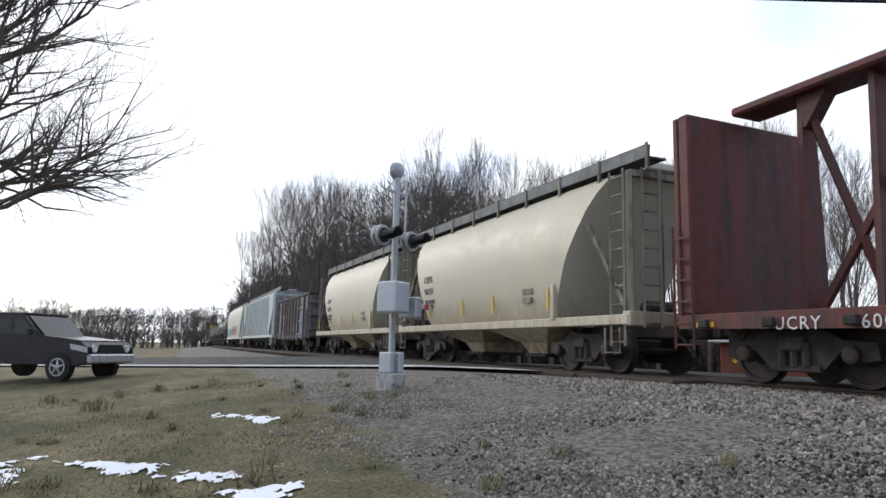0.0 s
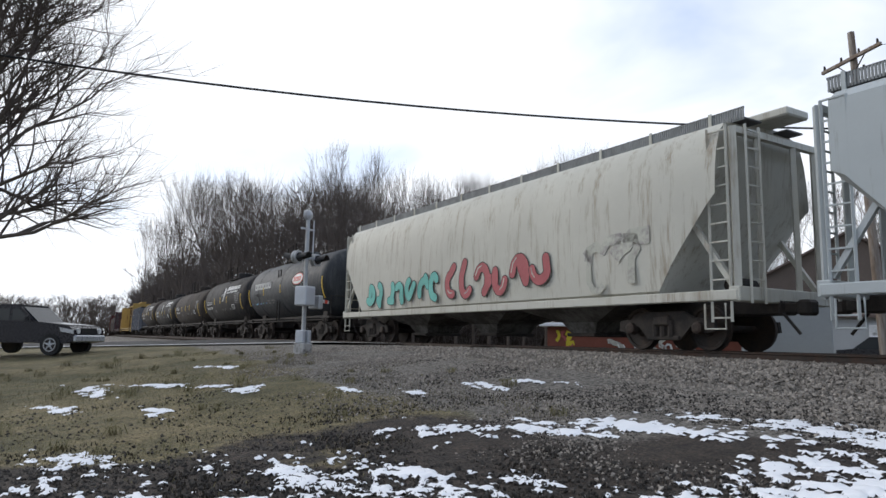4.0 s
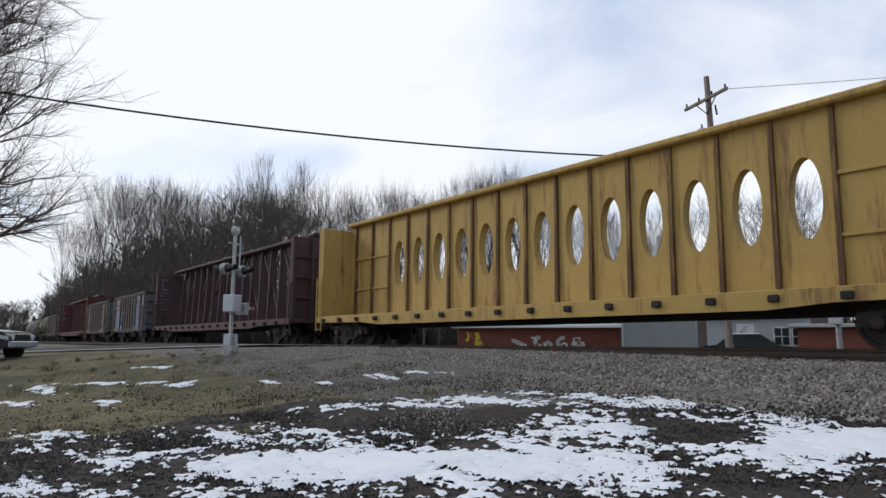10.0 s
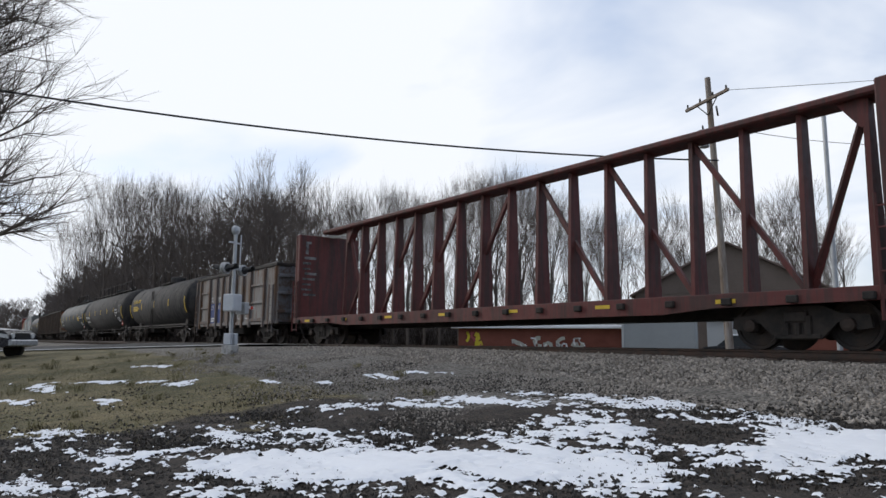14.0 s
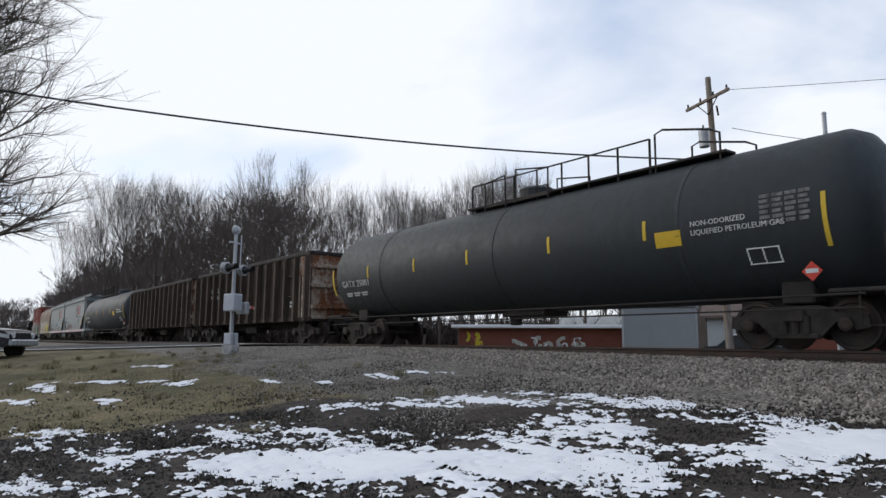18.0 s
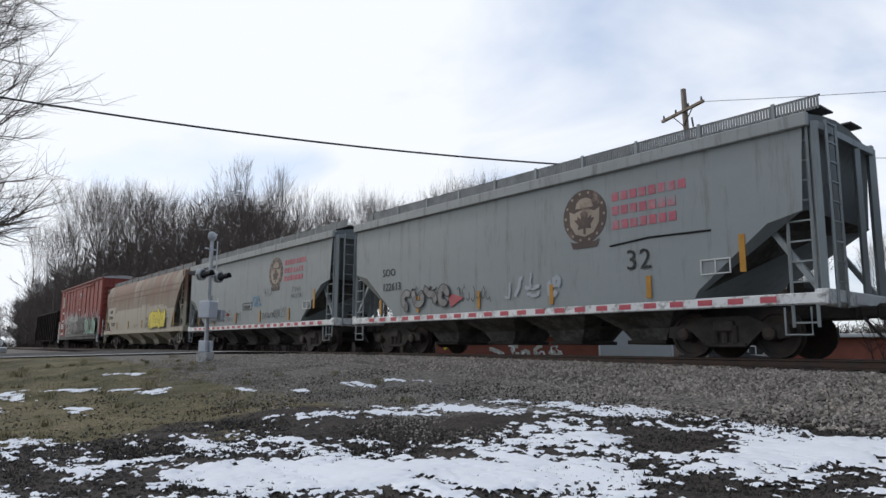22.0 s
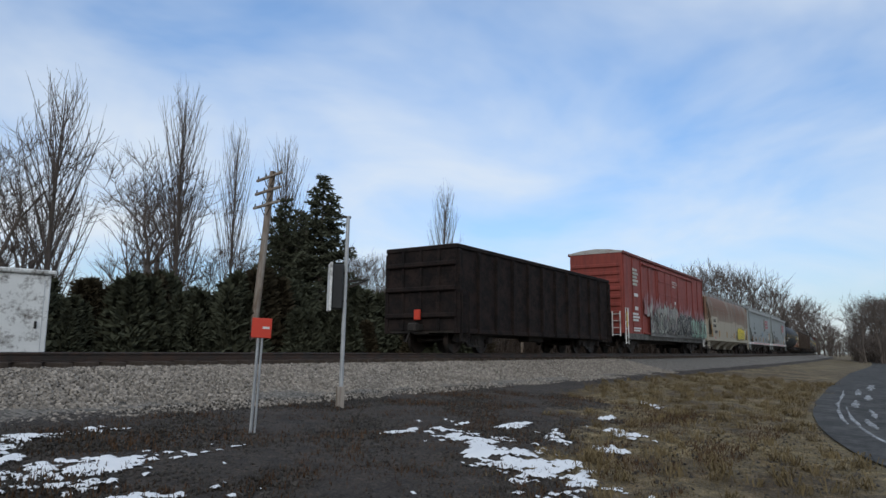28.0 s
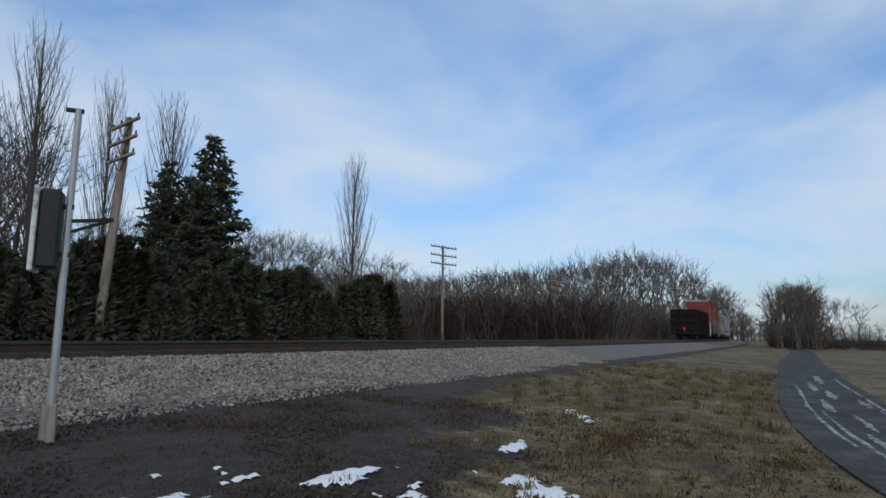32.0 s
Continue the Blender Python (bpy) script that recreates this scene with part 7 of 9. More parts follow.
# boxcar
def boxcar(s0, s1):
    ob, half = car("boxcar", "brick red boxcar covered low down with tangled spray lettering", "freight car", s0, s1, 2.2)
    z0, z1 = 0.9, 5.33
    part("body_shell", Mesh().cbox(-half, half, -1.47, 1.47, z0 + 0.15, z1, 0.03), box_red, ob)
    g = Mesh()
    roof = [(-1.5, z1 + 0.0), (-1.5, z1 + 0.08), (-0.8, z1 + 0.2), (0, z1 + 0.26), (0.8, z1 + 0.2), (1.5, z1 + 0.08), (1.5, z1 + 0.0)]
    g.rings([[(-half - 0.02, y, z) for y, z in roof], [(half + 0.02, y, z) for y, z in roof]])
    part("roof", g, material("pale_metal_roof", (0.42, 0.40, 0.38), 0.6, 0.3, 0.15, 2, second=(0.2, 0.1, 0.06), amount=0.5), ob)
    for sg in (-1, 1):
        part("eave", Mesh().cbox(-half - 0.03, half + 0.03, min(sg * 1.49, sg * 1.57), max(sg * 1.49, sg * 1.57), z1 - 0.06, z1 + 0.09, 0.015), material("dull_red_eave_paint", (0.15, 0.035, 0.028), 0.65, 0, 0.15, 2), ob)
    for sg in (-1, 1):
        part("side_sill", Mesh().cbox(-half + 0.2, half - 0.2, min(sg * 1.40, sg * 1.5), max(sg * 1.40, sg * 1.5), z0 - 0.15, z0 + 0.18, 0.02), hop_dark, ob)
    part("centre_sill", Mesh().cbox(-half, half, -0.3, 0.3, 0.6, 1.0, 0.02), steel_dark, ob)
    # plug doors on tracks
    for xa, xb in ((-2.6, 0.15), (0.25, 3.0)):
        d = part("plug_door", Mesh().cbox(xa, xb, -1.53, -1.47, z0 + 0.3, z1 - 0.32, 0.02), box_red, ob)
        for q in (0.22, 0.42, 0.62, 0.82):
            z = z0 + 0.3 + (z1 - z0 - 0.6) * q
            part("door_rib", Mesh().cbox(xa + 0.1, xb - 0.1, -1.56, -1.53, z - 0.05, z + 0.05, 0.015), box_red, d)
        part("lock_bar", Mesh().tube(((xa + xb) / 2, -1.57, z0 + 0.35), ((xa + xb) / 2, -1.57, z1 - 0.35), 0.025, 0.025, 6), box_red, d)
    part("door_rail", Mesh().cbox(-5.6, 5.8, -1.58, -1.5, z0 + 0.18, z0 + 0.28, 0.015), box_red, ob)
    part("door_rail", Mesh().cbox(-5.6, 5.8, -1.58, -1.5, z1 - 0.34, z1 - 0.24, 0.015), box_red, ob)
    for k in range(13):
        x = -half + 0.15 + (2 * half - 0.3) * k / 12
        if -2.7 < x < 3.1:
            continue
        part("side_post", Mesh().cbox(x - 0.05, x + 0.05, -1.52, -1.47, z0 + 0.2, z1 - 0.1, 0.015), box_red, ob)
    for sg in (-1, 1):
        for k in range(9):
            z = z0 + 0.4 + k * 0.42
            xa = sg * half
            part("end_rib", Mesh().cbox(min(xa, xa + sg * 0.08), max(xa, xa + sg * 0.08), -1.35, 1.35, z - 0.1, z + 0.1, 0.04), box_red, ob)
        ladder(ob, sg * (half - 0.35), -1.52, 0.5, 2.4, white_paint)
        ladder(ob, sg * (half + 0.1), -1.1, 0.9, 2.2, white_paint, along=False)
    for i, line in enumerate(("CLOSE AND LOCK", "BOTH DOORS BEFORE", "MOVING CAR")):
        words(line, 0.12, letter_white, ob, 0.5, -1.545, 4.5 - i * 0.15)
    g = Mesh()
    g.tube((1.0, -1.57, 3.2), (1.0, -1.54, 3.2), 0.1, 0.1, 14)
    part("round_mark", g, letter_white, ob)
    flare(ob, "overspray", -3.6, half - 0.4, 2.3, 3.35, -1.588, spray_pink, 34, 91)
    flare(ob, "overspray", -5.6, -2.2, 2.2, 3.6, -1.585, spray_pink, 16, 92)
    flare(ob, "overspray", -5.4, 1.2, 2.1, 3.25, -1.592, spray_white, 18, 93)
    part("overspray", Mesh().box(-half + 4.3, half - 0.3, -1.596, -1.592, 1.0, 1.3), spray_grey, ob)
    flare(ob, "overspray", -half + 4.4, half - 0.4, 1.25, 2.75, -1.60, spray_black, 60, 89)
    piece(ob, "spray_lettering", -half + 4.3, -2.9, 1.15, 2.5, -1.62, spray_white, spray_black, 7, 92, spray_black)
    piece(ob, "spray_lettering", -3.3, 1.0, 1.15, 2.95, -1.65, spray_white, spray_black, 7, 95, spray_pink)
    piece(ob, "spray_lettering", 0.8, 4.6, 1.15, 2.6, -1.68, spray_black, spray_pale, 6, 97, spray_white)
    piece(ob, "spray_lettering", 4.3, half - 0.5, 1.1, 2.35, -1.71, spray_mint, spray_black, 8, 99, spray_white)
    bubbles(ob, "spray_line", -half + 4.6, half - 0.8, 1.2, 2.4, -1.75, spray_black, spray_pale, 15, 105, 0.075)
    scrawl(ob, "spray_line", -half + 4.4, half - 0.6, 1.1, 1.5, -1.83, spray_black, 22, 101, 0.02)
    scrawl(ob, "spray_line", -half + 5.0, half - 0.8, 1.3, 2.6, -1.90, spray_white, 16, 103, 0.014)
    for xa, za, wa, ha, na in ((-half + 1.7, 3.1, 0.75, 0.26, 1), (-half + 1.8, 2.35, 0.6, 0.3, 1), (-half + 1.4, 1.75, 1.1, 0.5, 3), (-half + 1.5, 1.2, 1.2, 0.25, 2), (-half + 3.6, 2.35, 0.5, 0.25, 1)):
        bars(ob, letter_white, xa, -1.535, za, wa, ha, na, "stencil_marking")
    bars(ob, spray_pale, -half + 1.5, -1.535, 3.7, 0.9, 1.0, 5, "faded_emblem")
    for xa in (-half + 0.35, half - 0.45):
        bars(ob, letter_yellow, xa, -1.535, 1.4, 0.12, 1.2, 1, "reflector")
    g = Mesh()
    g.box(half - 1.3, half - 0.9, -1.615, -1.605, 1.25, 1.55)
    part("notice", g, yellow_paint, ob, "yellow notice panel")


boxcar(-181.9, -164.15)
ob, half = gondola("sooty black gondola at the end of the train", -198.0, -184.0, black_gon, 0.75, 3.55, 11, panels=False, foot=False)
g = Mesh()
g.cbox(-half - 0.22, -half - 0.12, -0.12, 0.12, 1.1, 1.45, 0.02)
part("end_marker", g, red_paint, ob, "small red end-of-train marker")


# ---- crossing signal, poles, wires ----
def at(yaw, r, z=None):
    """A place r metres off in the direction yaw (degrees, clockwise from straight across the track)."""
    x, y = r * math.sin(radians(yaw)), r * math.cos(radians(yaw))
    return x, y, ground_z(x, y) if z is None else z


def crossing_signal():
    x, y, z = at(-69.45, 23.4)
    z = 0.02
    ob = thing("crossing_signal", "grey railway crossing signal mast with twin hooded lamps", "crossing signal", m=pose(x, y, z, 0, 0, -60))
    part("base", Mesh().cbox(-0.2, 0.2, -0.2, 0.2, -0.45, -0.05, 0.03), concrete, ob)
    part("junction_box", Mesh().cbox(-0.2, -0.06, -0.14, 0.14, -0.05, 0.32, 0.02), alu_box, ob)
    part("junction_box", Mesh().cbox(0.06, 0.2, -0.14, 0.14, -0.05, 0.32, 0.02), alu_box, ob)
    arm_ = part("gate_arm", Mesh().bar((-0.95, 0.1, 1.18), (-0.2, 0.05, 1.25), 0.09), white_paint, ob, "short red and white striped arm")
    for k in range(3):
        part("arm_stripe", Mesh().bar((-0.9 + 0.25 * k, 0.097 - 0.0167 * k, 1.185 + 0.023 * k), (-0.78 + 0.25 * k, 0.09 - 0.0167 * k, 1.196 + 0.023 * k), 0.096), red_paint, arm_)
    part("mast", Mesh().tube((0, 0, 0.0), (0, 0, 3.75), 0.065, 0.06, 14), galv, ob, smooth=True)
    part("bell", Mesh().tube((0, -0.05, 3.72), (0, 0.05, 3.72), 0.17, 0.15, 18).tube((0, 0.05, 3.72), (0, 0.1, 3.72), 0.15, 0.05, 18), galv, ob, smooth=True)
    part("lamp_arm", Mesh().bar((-0.62, 0, 2.45), (0.62, 0, 2.45), 0.07).bar((-0.2, -0.1, 2.6), (0.2, 0.1, 2.6), 0.05), galv, ob)
    for sx in (-1, 1):
        for sy in (-1, 1):
            g = Mesh()
            g.tube((sx * 0.42, sy * 0.02, 2.42), (sx * 0.42, sy * 0.08, 2.42), 0.19, 0.19, 18)
            part("backboard", g, galv, ob)
            g = Mesh()
            rg = []
            for yy, r in ((0.08, 0.15), (0.16, 0.145), (0.42, 0.14), (0.42, 0.12), (0.1, 0.12)):
                rg.append([(sx * 0.42 + r * math.cos(math.pi * (i / 12)), sy * yy, 2.42 + r * math.sin(math.pi * (i / 12)) - (0.05 if yy < 0.2 else 0.0)) for i in range(13)])
            g.rings(rg, caps=False, closed=False)
            g.tube((sx * 0.42, sy * 0.05, 2.42), (sx * 0.42, sy * 0.12, 2.42), 0.145, 0.13, 16)
            part("hooded_lamp", g, black_paint, ob, "black lamp hood")
    g = Mesh()
    for a in (-1, 1):
        g.bar((-0.02, 0.08, 2.95 - a * 0.4), (-0.02, 0.08, 2.95 + a * 0.4), 0.02)
    part("cable_conduit", Mesh().path([(0.09, 0.05, 0.3), (0.09, 0.05, 2.4)], 0.02), galv, ob)
    part("control_box", Mesh().cbox(-0.02, 0.42, -0.05, 0.38, 1.02, 1.58, 0.03), alu_box, ob, "pale grey control box")
    part("control_box", Mesh().cbox(-0.34, -0.1, -0.28, 0.02, 1.1, 1.5, 0.02), steel_dark, ob)
    part("gate_counterweight", Mesh().cbox(-0.5, -0.3, -0.12, 0.3, 0.95, 1.35, 0.03), galv, ob)
    part("bracket", Mesh().bar((-0.3, 0, 3.3), (0.3, 0, 3.3), 0.05).bar((-0.28, 0, 2.6), (-0.28, 0, 3.6), 0.035), galv, ob)
    return ob


crossing_signal()


def wood_pole_thing(label, x, y, h, arms, lean=(0, 0), transformer=False, r=0.15, arm_dir=0.0, arm_len=2.4):
    z = ground_z(x, y)
    ob = thing("utility_pole", label, "utility pole", m=pose(x, y, z - 0.2, lean[0], lean[1], arm_dir))
    part("pole", Mesh().tube((0, 0, 0), (0, 0, h + 0.2), r, r * 0.72, 12), wood_pole, ob, smooth=True)
    for zz in arms:
        a = part("crossarm", Mesh().cbox(-arm_len / 2, arm_len / 2, -0.2, -0.09, h + 0.2 - zz, h + 0.32 - zz, 0.015), wood_pole, ob)
        n = 4 if arm_len < 3 else 8
        for k in range(n):
            xx = -arm_len / 2 + 0.12 + (arm_len - 0.24) * k / (n - 1)
            part("insulator", Mesh().tube((xx, -0.14, h + 0.32 - zz), (xx, -0.14, h + 0.48 - zz), 0.045, 0.03, 8), steel_dark, a)
        part("arm_brace", Mesh().bar((-0.55, -0.12, h + 0.22 - zz), (0, -0.12, h - 0.35 - zz), 0.03).bar((0.55, -0.12, h + 0.22 - zz), (0, -0.12, h - 0.35 - zz), 0.03), steel_dark, a)
    if transformer:
        t = part("transformer", Mesh().tube((-0.42, -0.05, h - 2.6), (-0.42, -0.05, h - 1.9), 0.2, 0.2, 16), galv, ob, "grey drum transformer")
        part("bushing", Mesh().tube((-0.42, -0.05, h - 1.9), (-0.42, -0.05, h - 1.68), 0.04, 0.03, 8), steel_dark, t)
        part("cutout_switch", Mesh().bar((0.45, -0.1, h - 1.2), (0.5, -0.1, h - 1.6), 0.07), steel_dark, ob)
    return ob


px, py, _ = at(-29.55, 28.0)
wood_pole_thing("weathered wooden utility pole with one crossarm and a transformer", px, py, 11.1, (1.05,), (0, -2.6), True, arm_dir=-17)
x, y, z = at(-22.2, 25.5)
ob = thing("metal_pole", "thin galvanised metal pole behind the track", "pole", m=pose(x, y, z))
part("shaft", Mesh().tube((0, 0, 0), (0, 0, 8.1), 0.09, 0.07, 12), galv, ob, smooth=True)
part("cap", Mesh().tube((0, 0, 8.1), (0, 0, 8.16), 0.09, 0.05, 12), galv, ob)
part("meter_box", Mesh().cbox(-0.2, 0.2, -0.25, -0.08, 1.0, 1.75, 0.02), alu_box, ob)
x, y, _ = at(39.6, 33.0)
wood_pole_thing("leaning brown wooden line pole with three crossarms", x, y, 9.5, (0.35, 1.05, 1.75), (-4.0, 1.0), arm_dir=-104, arm_len=2.6, r=0.2)
x, y, _ = at(61.9, 74.0)
wood_pole_thing("old wooden telegraph pole with three crossarms", x, y, 10.2, (0.25, 1.1, 1.95), (0, 0), arm_dir=-12, arm_len=4.0)
x, y, _ = at(70.6, 80.0)
wood_pole_thing("old wooden telegraph pole with three crossarms", x, y, 8.0, (0.25, 0.95, 1.65), (0, 0), arm_dir=-16, arm_len=3.4)
x, y, _ = at(79.0, 190.0)
wood_pole_thing("old wooden telegraph pole, crossarms missing", x, y, 9.0, (), (0, 0))


def wire(name, a, b, sag, r, label):
    g = Mesh()
    n = 24
    pts = []
    for i in range(n + 1):
        t = i / n
        p = Vector(a).lerp(Vector(b), t)
        p.z -= sag * 4 * t * (1 - t)
        pts.append(tuple(p))
    g.path(pts, r, 6)
    return tagged(new(name, g.data(name, black_paint)), label, "cable")


wire("power_cable", (px - 0.1, py, 7.25), (-30.0, -12.0, 9.45), 1.1, 0.035, "thick black overhead cable across the road")
wire("thin_wire", (px + 0.5, py, 8.4), (-6, 33, 8.0), 0.5, 0.012, "thin overhead wire beyond the track")
wire("thin_wire", (px + 0.3, py, 10.0), (28, 46, 9.5), 0.9, 0.010, "thin overhead wire beyond the track")
wood_pole_thing("wooden pole that carries the road cable", -30.0, -12.0, 10.2, (0.6,), (0, 0), arm_dir=60)

# ---- small lineside things ----
x, y, z = at(40.1, 9.35)
ob = thing("flag_marker", "small red metal flag on a thin steel stake", "track marker", m=pose(x, y, z, 0, 2, -30))
part("stake", Mesh().bar((-0.02, 0, -0.1), (-0.02, 0, 1.4), 0.028).bar((0.03, 0, -0.1), (0.03, 0, 1.3), 0.02), galv, ob)
part("flag", Mesh().cbox(-0.12, 0.14, -0.03, -0.015, 1.22, 1.48, 0.006), red_paint, ob)
part("label_plate", Mesh().box(0.02, 0.11, -0.036, -0.031, 1.34, 1.37), letter_white, ob)
x, y, z = at(46.95, 12.3)
ob = thing("detector_mast", "thin metal mast with a white-edged black case", "lineside mast", m=pose(x, y, z, 0, 0.8, -40))
part("mast", Mesh().tube((0, 0, 0), (0, 0, 3.4), 0.04, 0.035, 10), galv, ob, smooth=True)
part("case", Mesh().cbox(-0.25, -0.06, -0.16, 0.16, 1.7, 2.5, 0.02), black_paint, ob)
part("shield", Mesh().cbox(-0.3, -0.255, -0.2, 0.2, 1.66, 2.52, 0.01), white_paint, ob, "white shield plate")
part("clamp", Mesh().bar((-0.06, 0, 1.85), (0.04, 0, 1.85), 0.05).bar((-0.06, 0, 2.35), (0.04, 0, 2.35), 0.05), steel_dark, ob)
part("side_arm", Mesh().bar((0, 0, 2.2), (0.42, 0, 2.25), 0.035).bar((0, 0, 2.08), (0.42, 0, 2.25), 0.03), steel_dark, ob)
part("head_bracket", Mesh().bar((-0.12, 0, 3.38), (0.05, 0, 3.38), 0.04), steel_dark, ob)
part("foot_post", Mesh().cbox(-0.08, 0.06, -0.06, 0.06, -0.3, 0.35, 0.01), wood_pole, ob)
x, y, z = at(-14.1, 22.0)
ob = thing("yellow_sign", "small yellow diamond sign on a post", "sign", m=pose(x, y, z))
part("post", Mesh().bar((0, 0, 0), (0, 0, 1.6), 0.05), galv, ob)
part("sign_plate", Mesh().prism_y([(0, 1.1), (0.22, 1.35), (0, 1.6), (-0.22, 1.35)], -0.05, -0.035), yellow_paint, ob)
part("sign_plate", Mesh().box(-0.12, 0.12, -0.05, -0.035, 0.85, 1.08), yellow_paint, ob)
x, y, z = at(11.6, 21.0)
ob = thing("white_marker", "small white marker box on a post", "track marker", m=pose(x, y, z))
part("post", Mesh().bar((0, 0, 0), (0, 0, 1.4), 0.05), galv, ob)
part("marker_box", Mesh().cbox(-0.16, 0.16, -0.1, 0.1, 1.2, 1.95, 0.02), white_paint, ob)
x, y, z = at(23.0, 21.5)
ob = thing("relay_cabinet", "white metal relay cabinet beyond the track", "cabinet", m=pose(x, y, z, 0, 0, -12))
part("cabinet_body", Mesh().cbox(-0.75, 0.75, -0.5, 0.5, 0, 2.75, 0.03), white_paint, ob)
part("cabinet_roof", Mesh().cbox(-0.85, 0.85, -0.6, 0.6, 2.75, 2.87, 0.03), white_paint, ob)
part("cabinet_door", Mesh().cbox(-0.6, 0.6, -0.53, -0.5, 0.15, 2.6, 0.01), white_paint, ob)
part("door_handle", Mesh().cbox(0.42, 0.48, -0.58, -0.53, 1.3, 1.5, 0.01), steel_dark, ob)
part("plinth", Mesh().cbox(-0.85, 0.85, -0.6, 0.6, -0.3, 0.02, 0.02), concrete, ob)


# ---- parked sport utility vehicle ----
def suv(x, y, turn):
    z = ground_z(x, y) + 0.06
    body = material("dark_navy_car_paint", (0.012, 0.011, 0.017), 0.28, 0.0, 0.15, 3)
    pale = material("silver_car_paint", (0.42, 0.43, 0.45), 0.3, 0.4, 0.1, 3)
    ob = thing("sport_utility_vehicle", "dark navy boxy off-road car waiting on the road", "car", m=pose(x, y, z, 0, 0, turn))
    low = [(-2.2, 0.45), (-2.22, 0.95), (-2.15, 1.12), (0.75, 1.12), (2.02, 1.04), (2.2, 0.9), (2.22, 0.5), (1.9, 0.42), (-1.9, 0.42)]
    part("body", Mesh().prism_y(low, -0.9, 0.9), body, ob)
    part("bonnet", Mesh().prism_y([(0.75, 1.125), (2.0, 1.045), (2.0, 1.07), (0.72, 1.18)], -0.86, 0.86), body, ob)
    part("wing_trim", Mesh().prism_y([(1.7, 0.98), (2.22, 0.9), (2.24, 0.76), (1.75, 0.84)], -0.93, -0.9), pale, ob, "silver front wing trim")
    cabin = [(-2.12, 1.125), (-2.0, 1.72), (0.05, 1.74), (0.72, 1.125)]
    part("cabin", Mesh().prism_y(cabin, -0.8, 0.8), body, ob)
    part("roof_panel", Mesh().cbox(-2.0, 0.1, -0.78, 0.78, 1.73, 1.78, 0.02), body, ob)
    for yy in (-0.806, 0.79):
        for a, b in ((-1.95, -1.1), (-1.02, -0.3), (-0.22, 0.42)):
            part("side_window", Mesh().prism_y([(a, 1.2), (b if b < 0.3 else 0.5, 1.2), (b if b < 0.3 else 0.05, 1.62), (a + 0.05, 1.62)], yy, yy + 0.016), glass, ob)
    part("windscreen", Mesh().add([(0.76, -0.72, 1.16), (0.76, 0.72, 1.16), (0.14, 0.7, 1.70), (0.14, -0.7, 1.70), (0.72, -0.72, 1.14), (0.72, 0.72, 1.14), (0.1, 0.7, 1.68), (0.1, -0.7, 1.68)],
                                  [(0, 1, 2, 3), (4, 7, 6, 5), (0, 4, 5, 1), (1, 5, 6, 2), (2, 6, 7, 3), (3, 7, 4, 0)]), glass, ob)
    for xx in (-1.35, 1.4):
        for yy in (-0.94, 0.74):
            w = part("wheel", Mesh().tube((xx, yy, 0.37), (xx, yy + 0.2, 0.37), 0.37, 0.37, 22), rubber, ob)
            part("rim", Mesh().tube((xx, yy - 0.006, 0.37), (xx, yy + 0.02, 0.37), 0.27, 0.27, 18), steel_dark, w)
            if yy < 0:
                g = Mesh().tube((xx, yy - 0.025, 0.37), (xx, yy - 0.006, 0.37), 0.06, 0.07, 10)
                for q in range(5):
                    c, sn = math.cos(1.2566 * q + 0.3), math.sin(1.2566 * q + 0.3)
                    g.bar((xx + 0.04 * c, yy - 0.016, 0.37 + 0.04 * sn), (xx + 0.225 * c, yy - 0.016, 0.37 + 0.225 * sn), 0.06, 0.02)
                g.rings([[(xx + r * math.cos(6.2832 * i / 20), y_, 0.37 + r * math.sin(6.2832 * i / 20)) for i in range(20)] for r, y_ in ((0.205, yy - 0.006), (0.205, yy - 0.022), (0.235, yy - 0.022), (0.235, yy - 0.006))], caps=False)
                part("spokes", g, pale, w)
    part("front_bumper", Mesh().cbox(2.15, 2.32, -0.88, 0.88, 0.48, 0.72, 0.04), pale, ob)
    part("rear_bumper", Mesh().cbox(-2.34, -2.18, -0.88, 0.88, 0.48, 0.72, 0.04), steel_dark, ob)
    for yy in (-0.62, 0.62):
        part("headlight", Mesh().tube((2.17, yy, 0.86), (2.23, yy, 0.86), 0.1, 0.1, 12), white_paint, ob)
    part("grille", Mesh().cbox(2.18, 2.22, -0.45, 0.45, 0.75, 0.97, 0.01), black_paint, ob)
    part("mirror", Mesh().cbox(0.42, 0.55, -1.05, -0.9, 1.2, 1.36, 0.02), black_paint, ob)


suv(-32.05, 1.6, math.degrees(math.atan2(ROAD_D[1], ROAD_D[0])) + 20)

# ---- buildings beyond the track ----
brick_red = material("dull_red_brick", (0.20, 0.075, 0.055), 0.9, 0, 0.2, 4)
siding = material("pale_grey_siding", (0.40, 0.41, 0.41), 0.8, 0, 0.08, 2)
roof_brown = material("brown_shingle_roof", (0.15, 0.115, 0.10), 0.9, 0, 0.2, 6)
shed_blue = material("pale_grey_metal", (0.30, 0.315, 0.315), 0.6, 0.1, 0.08, 2)


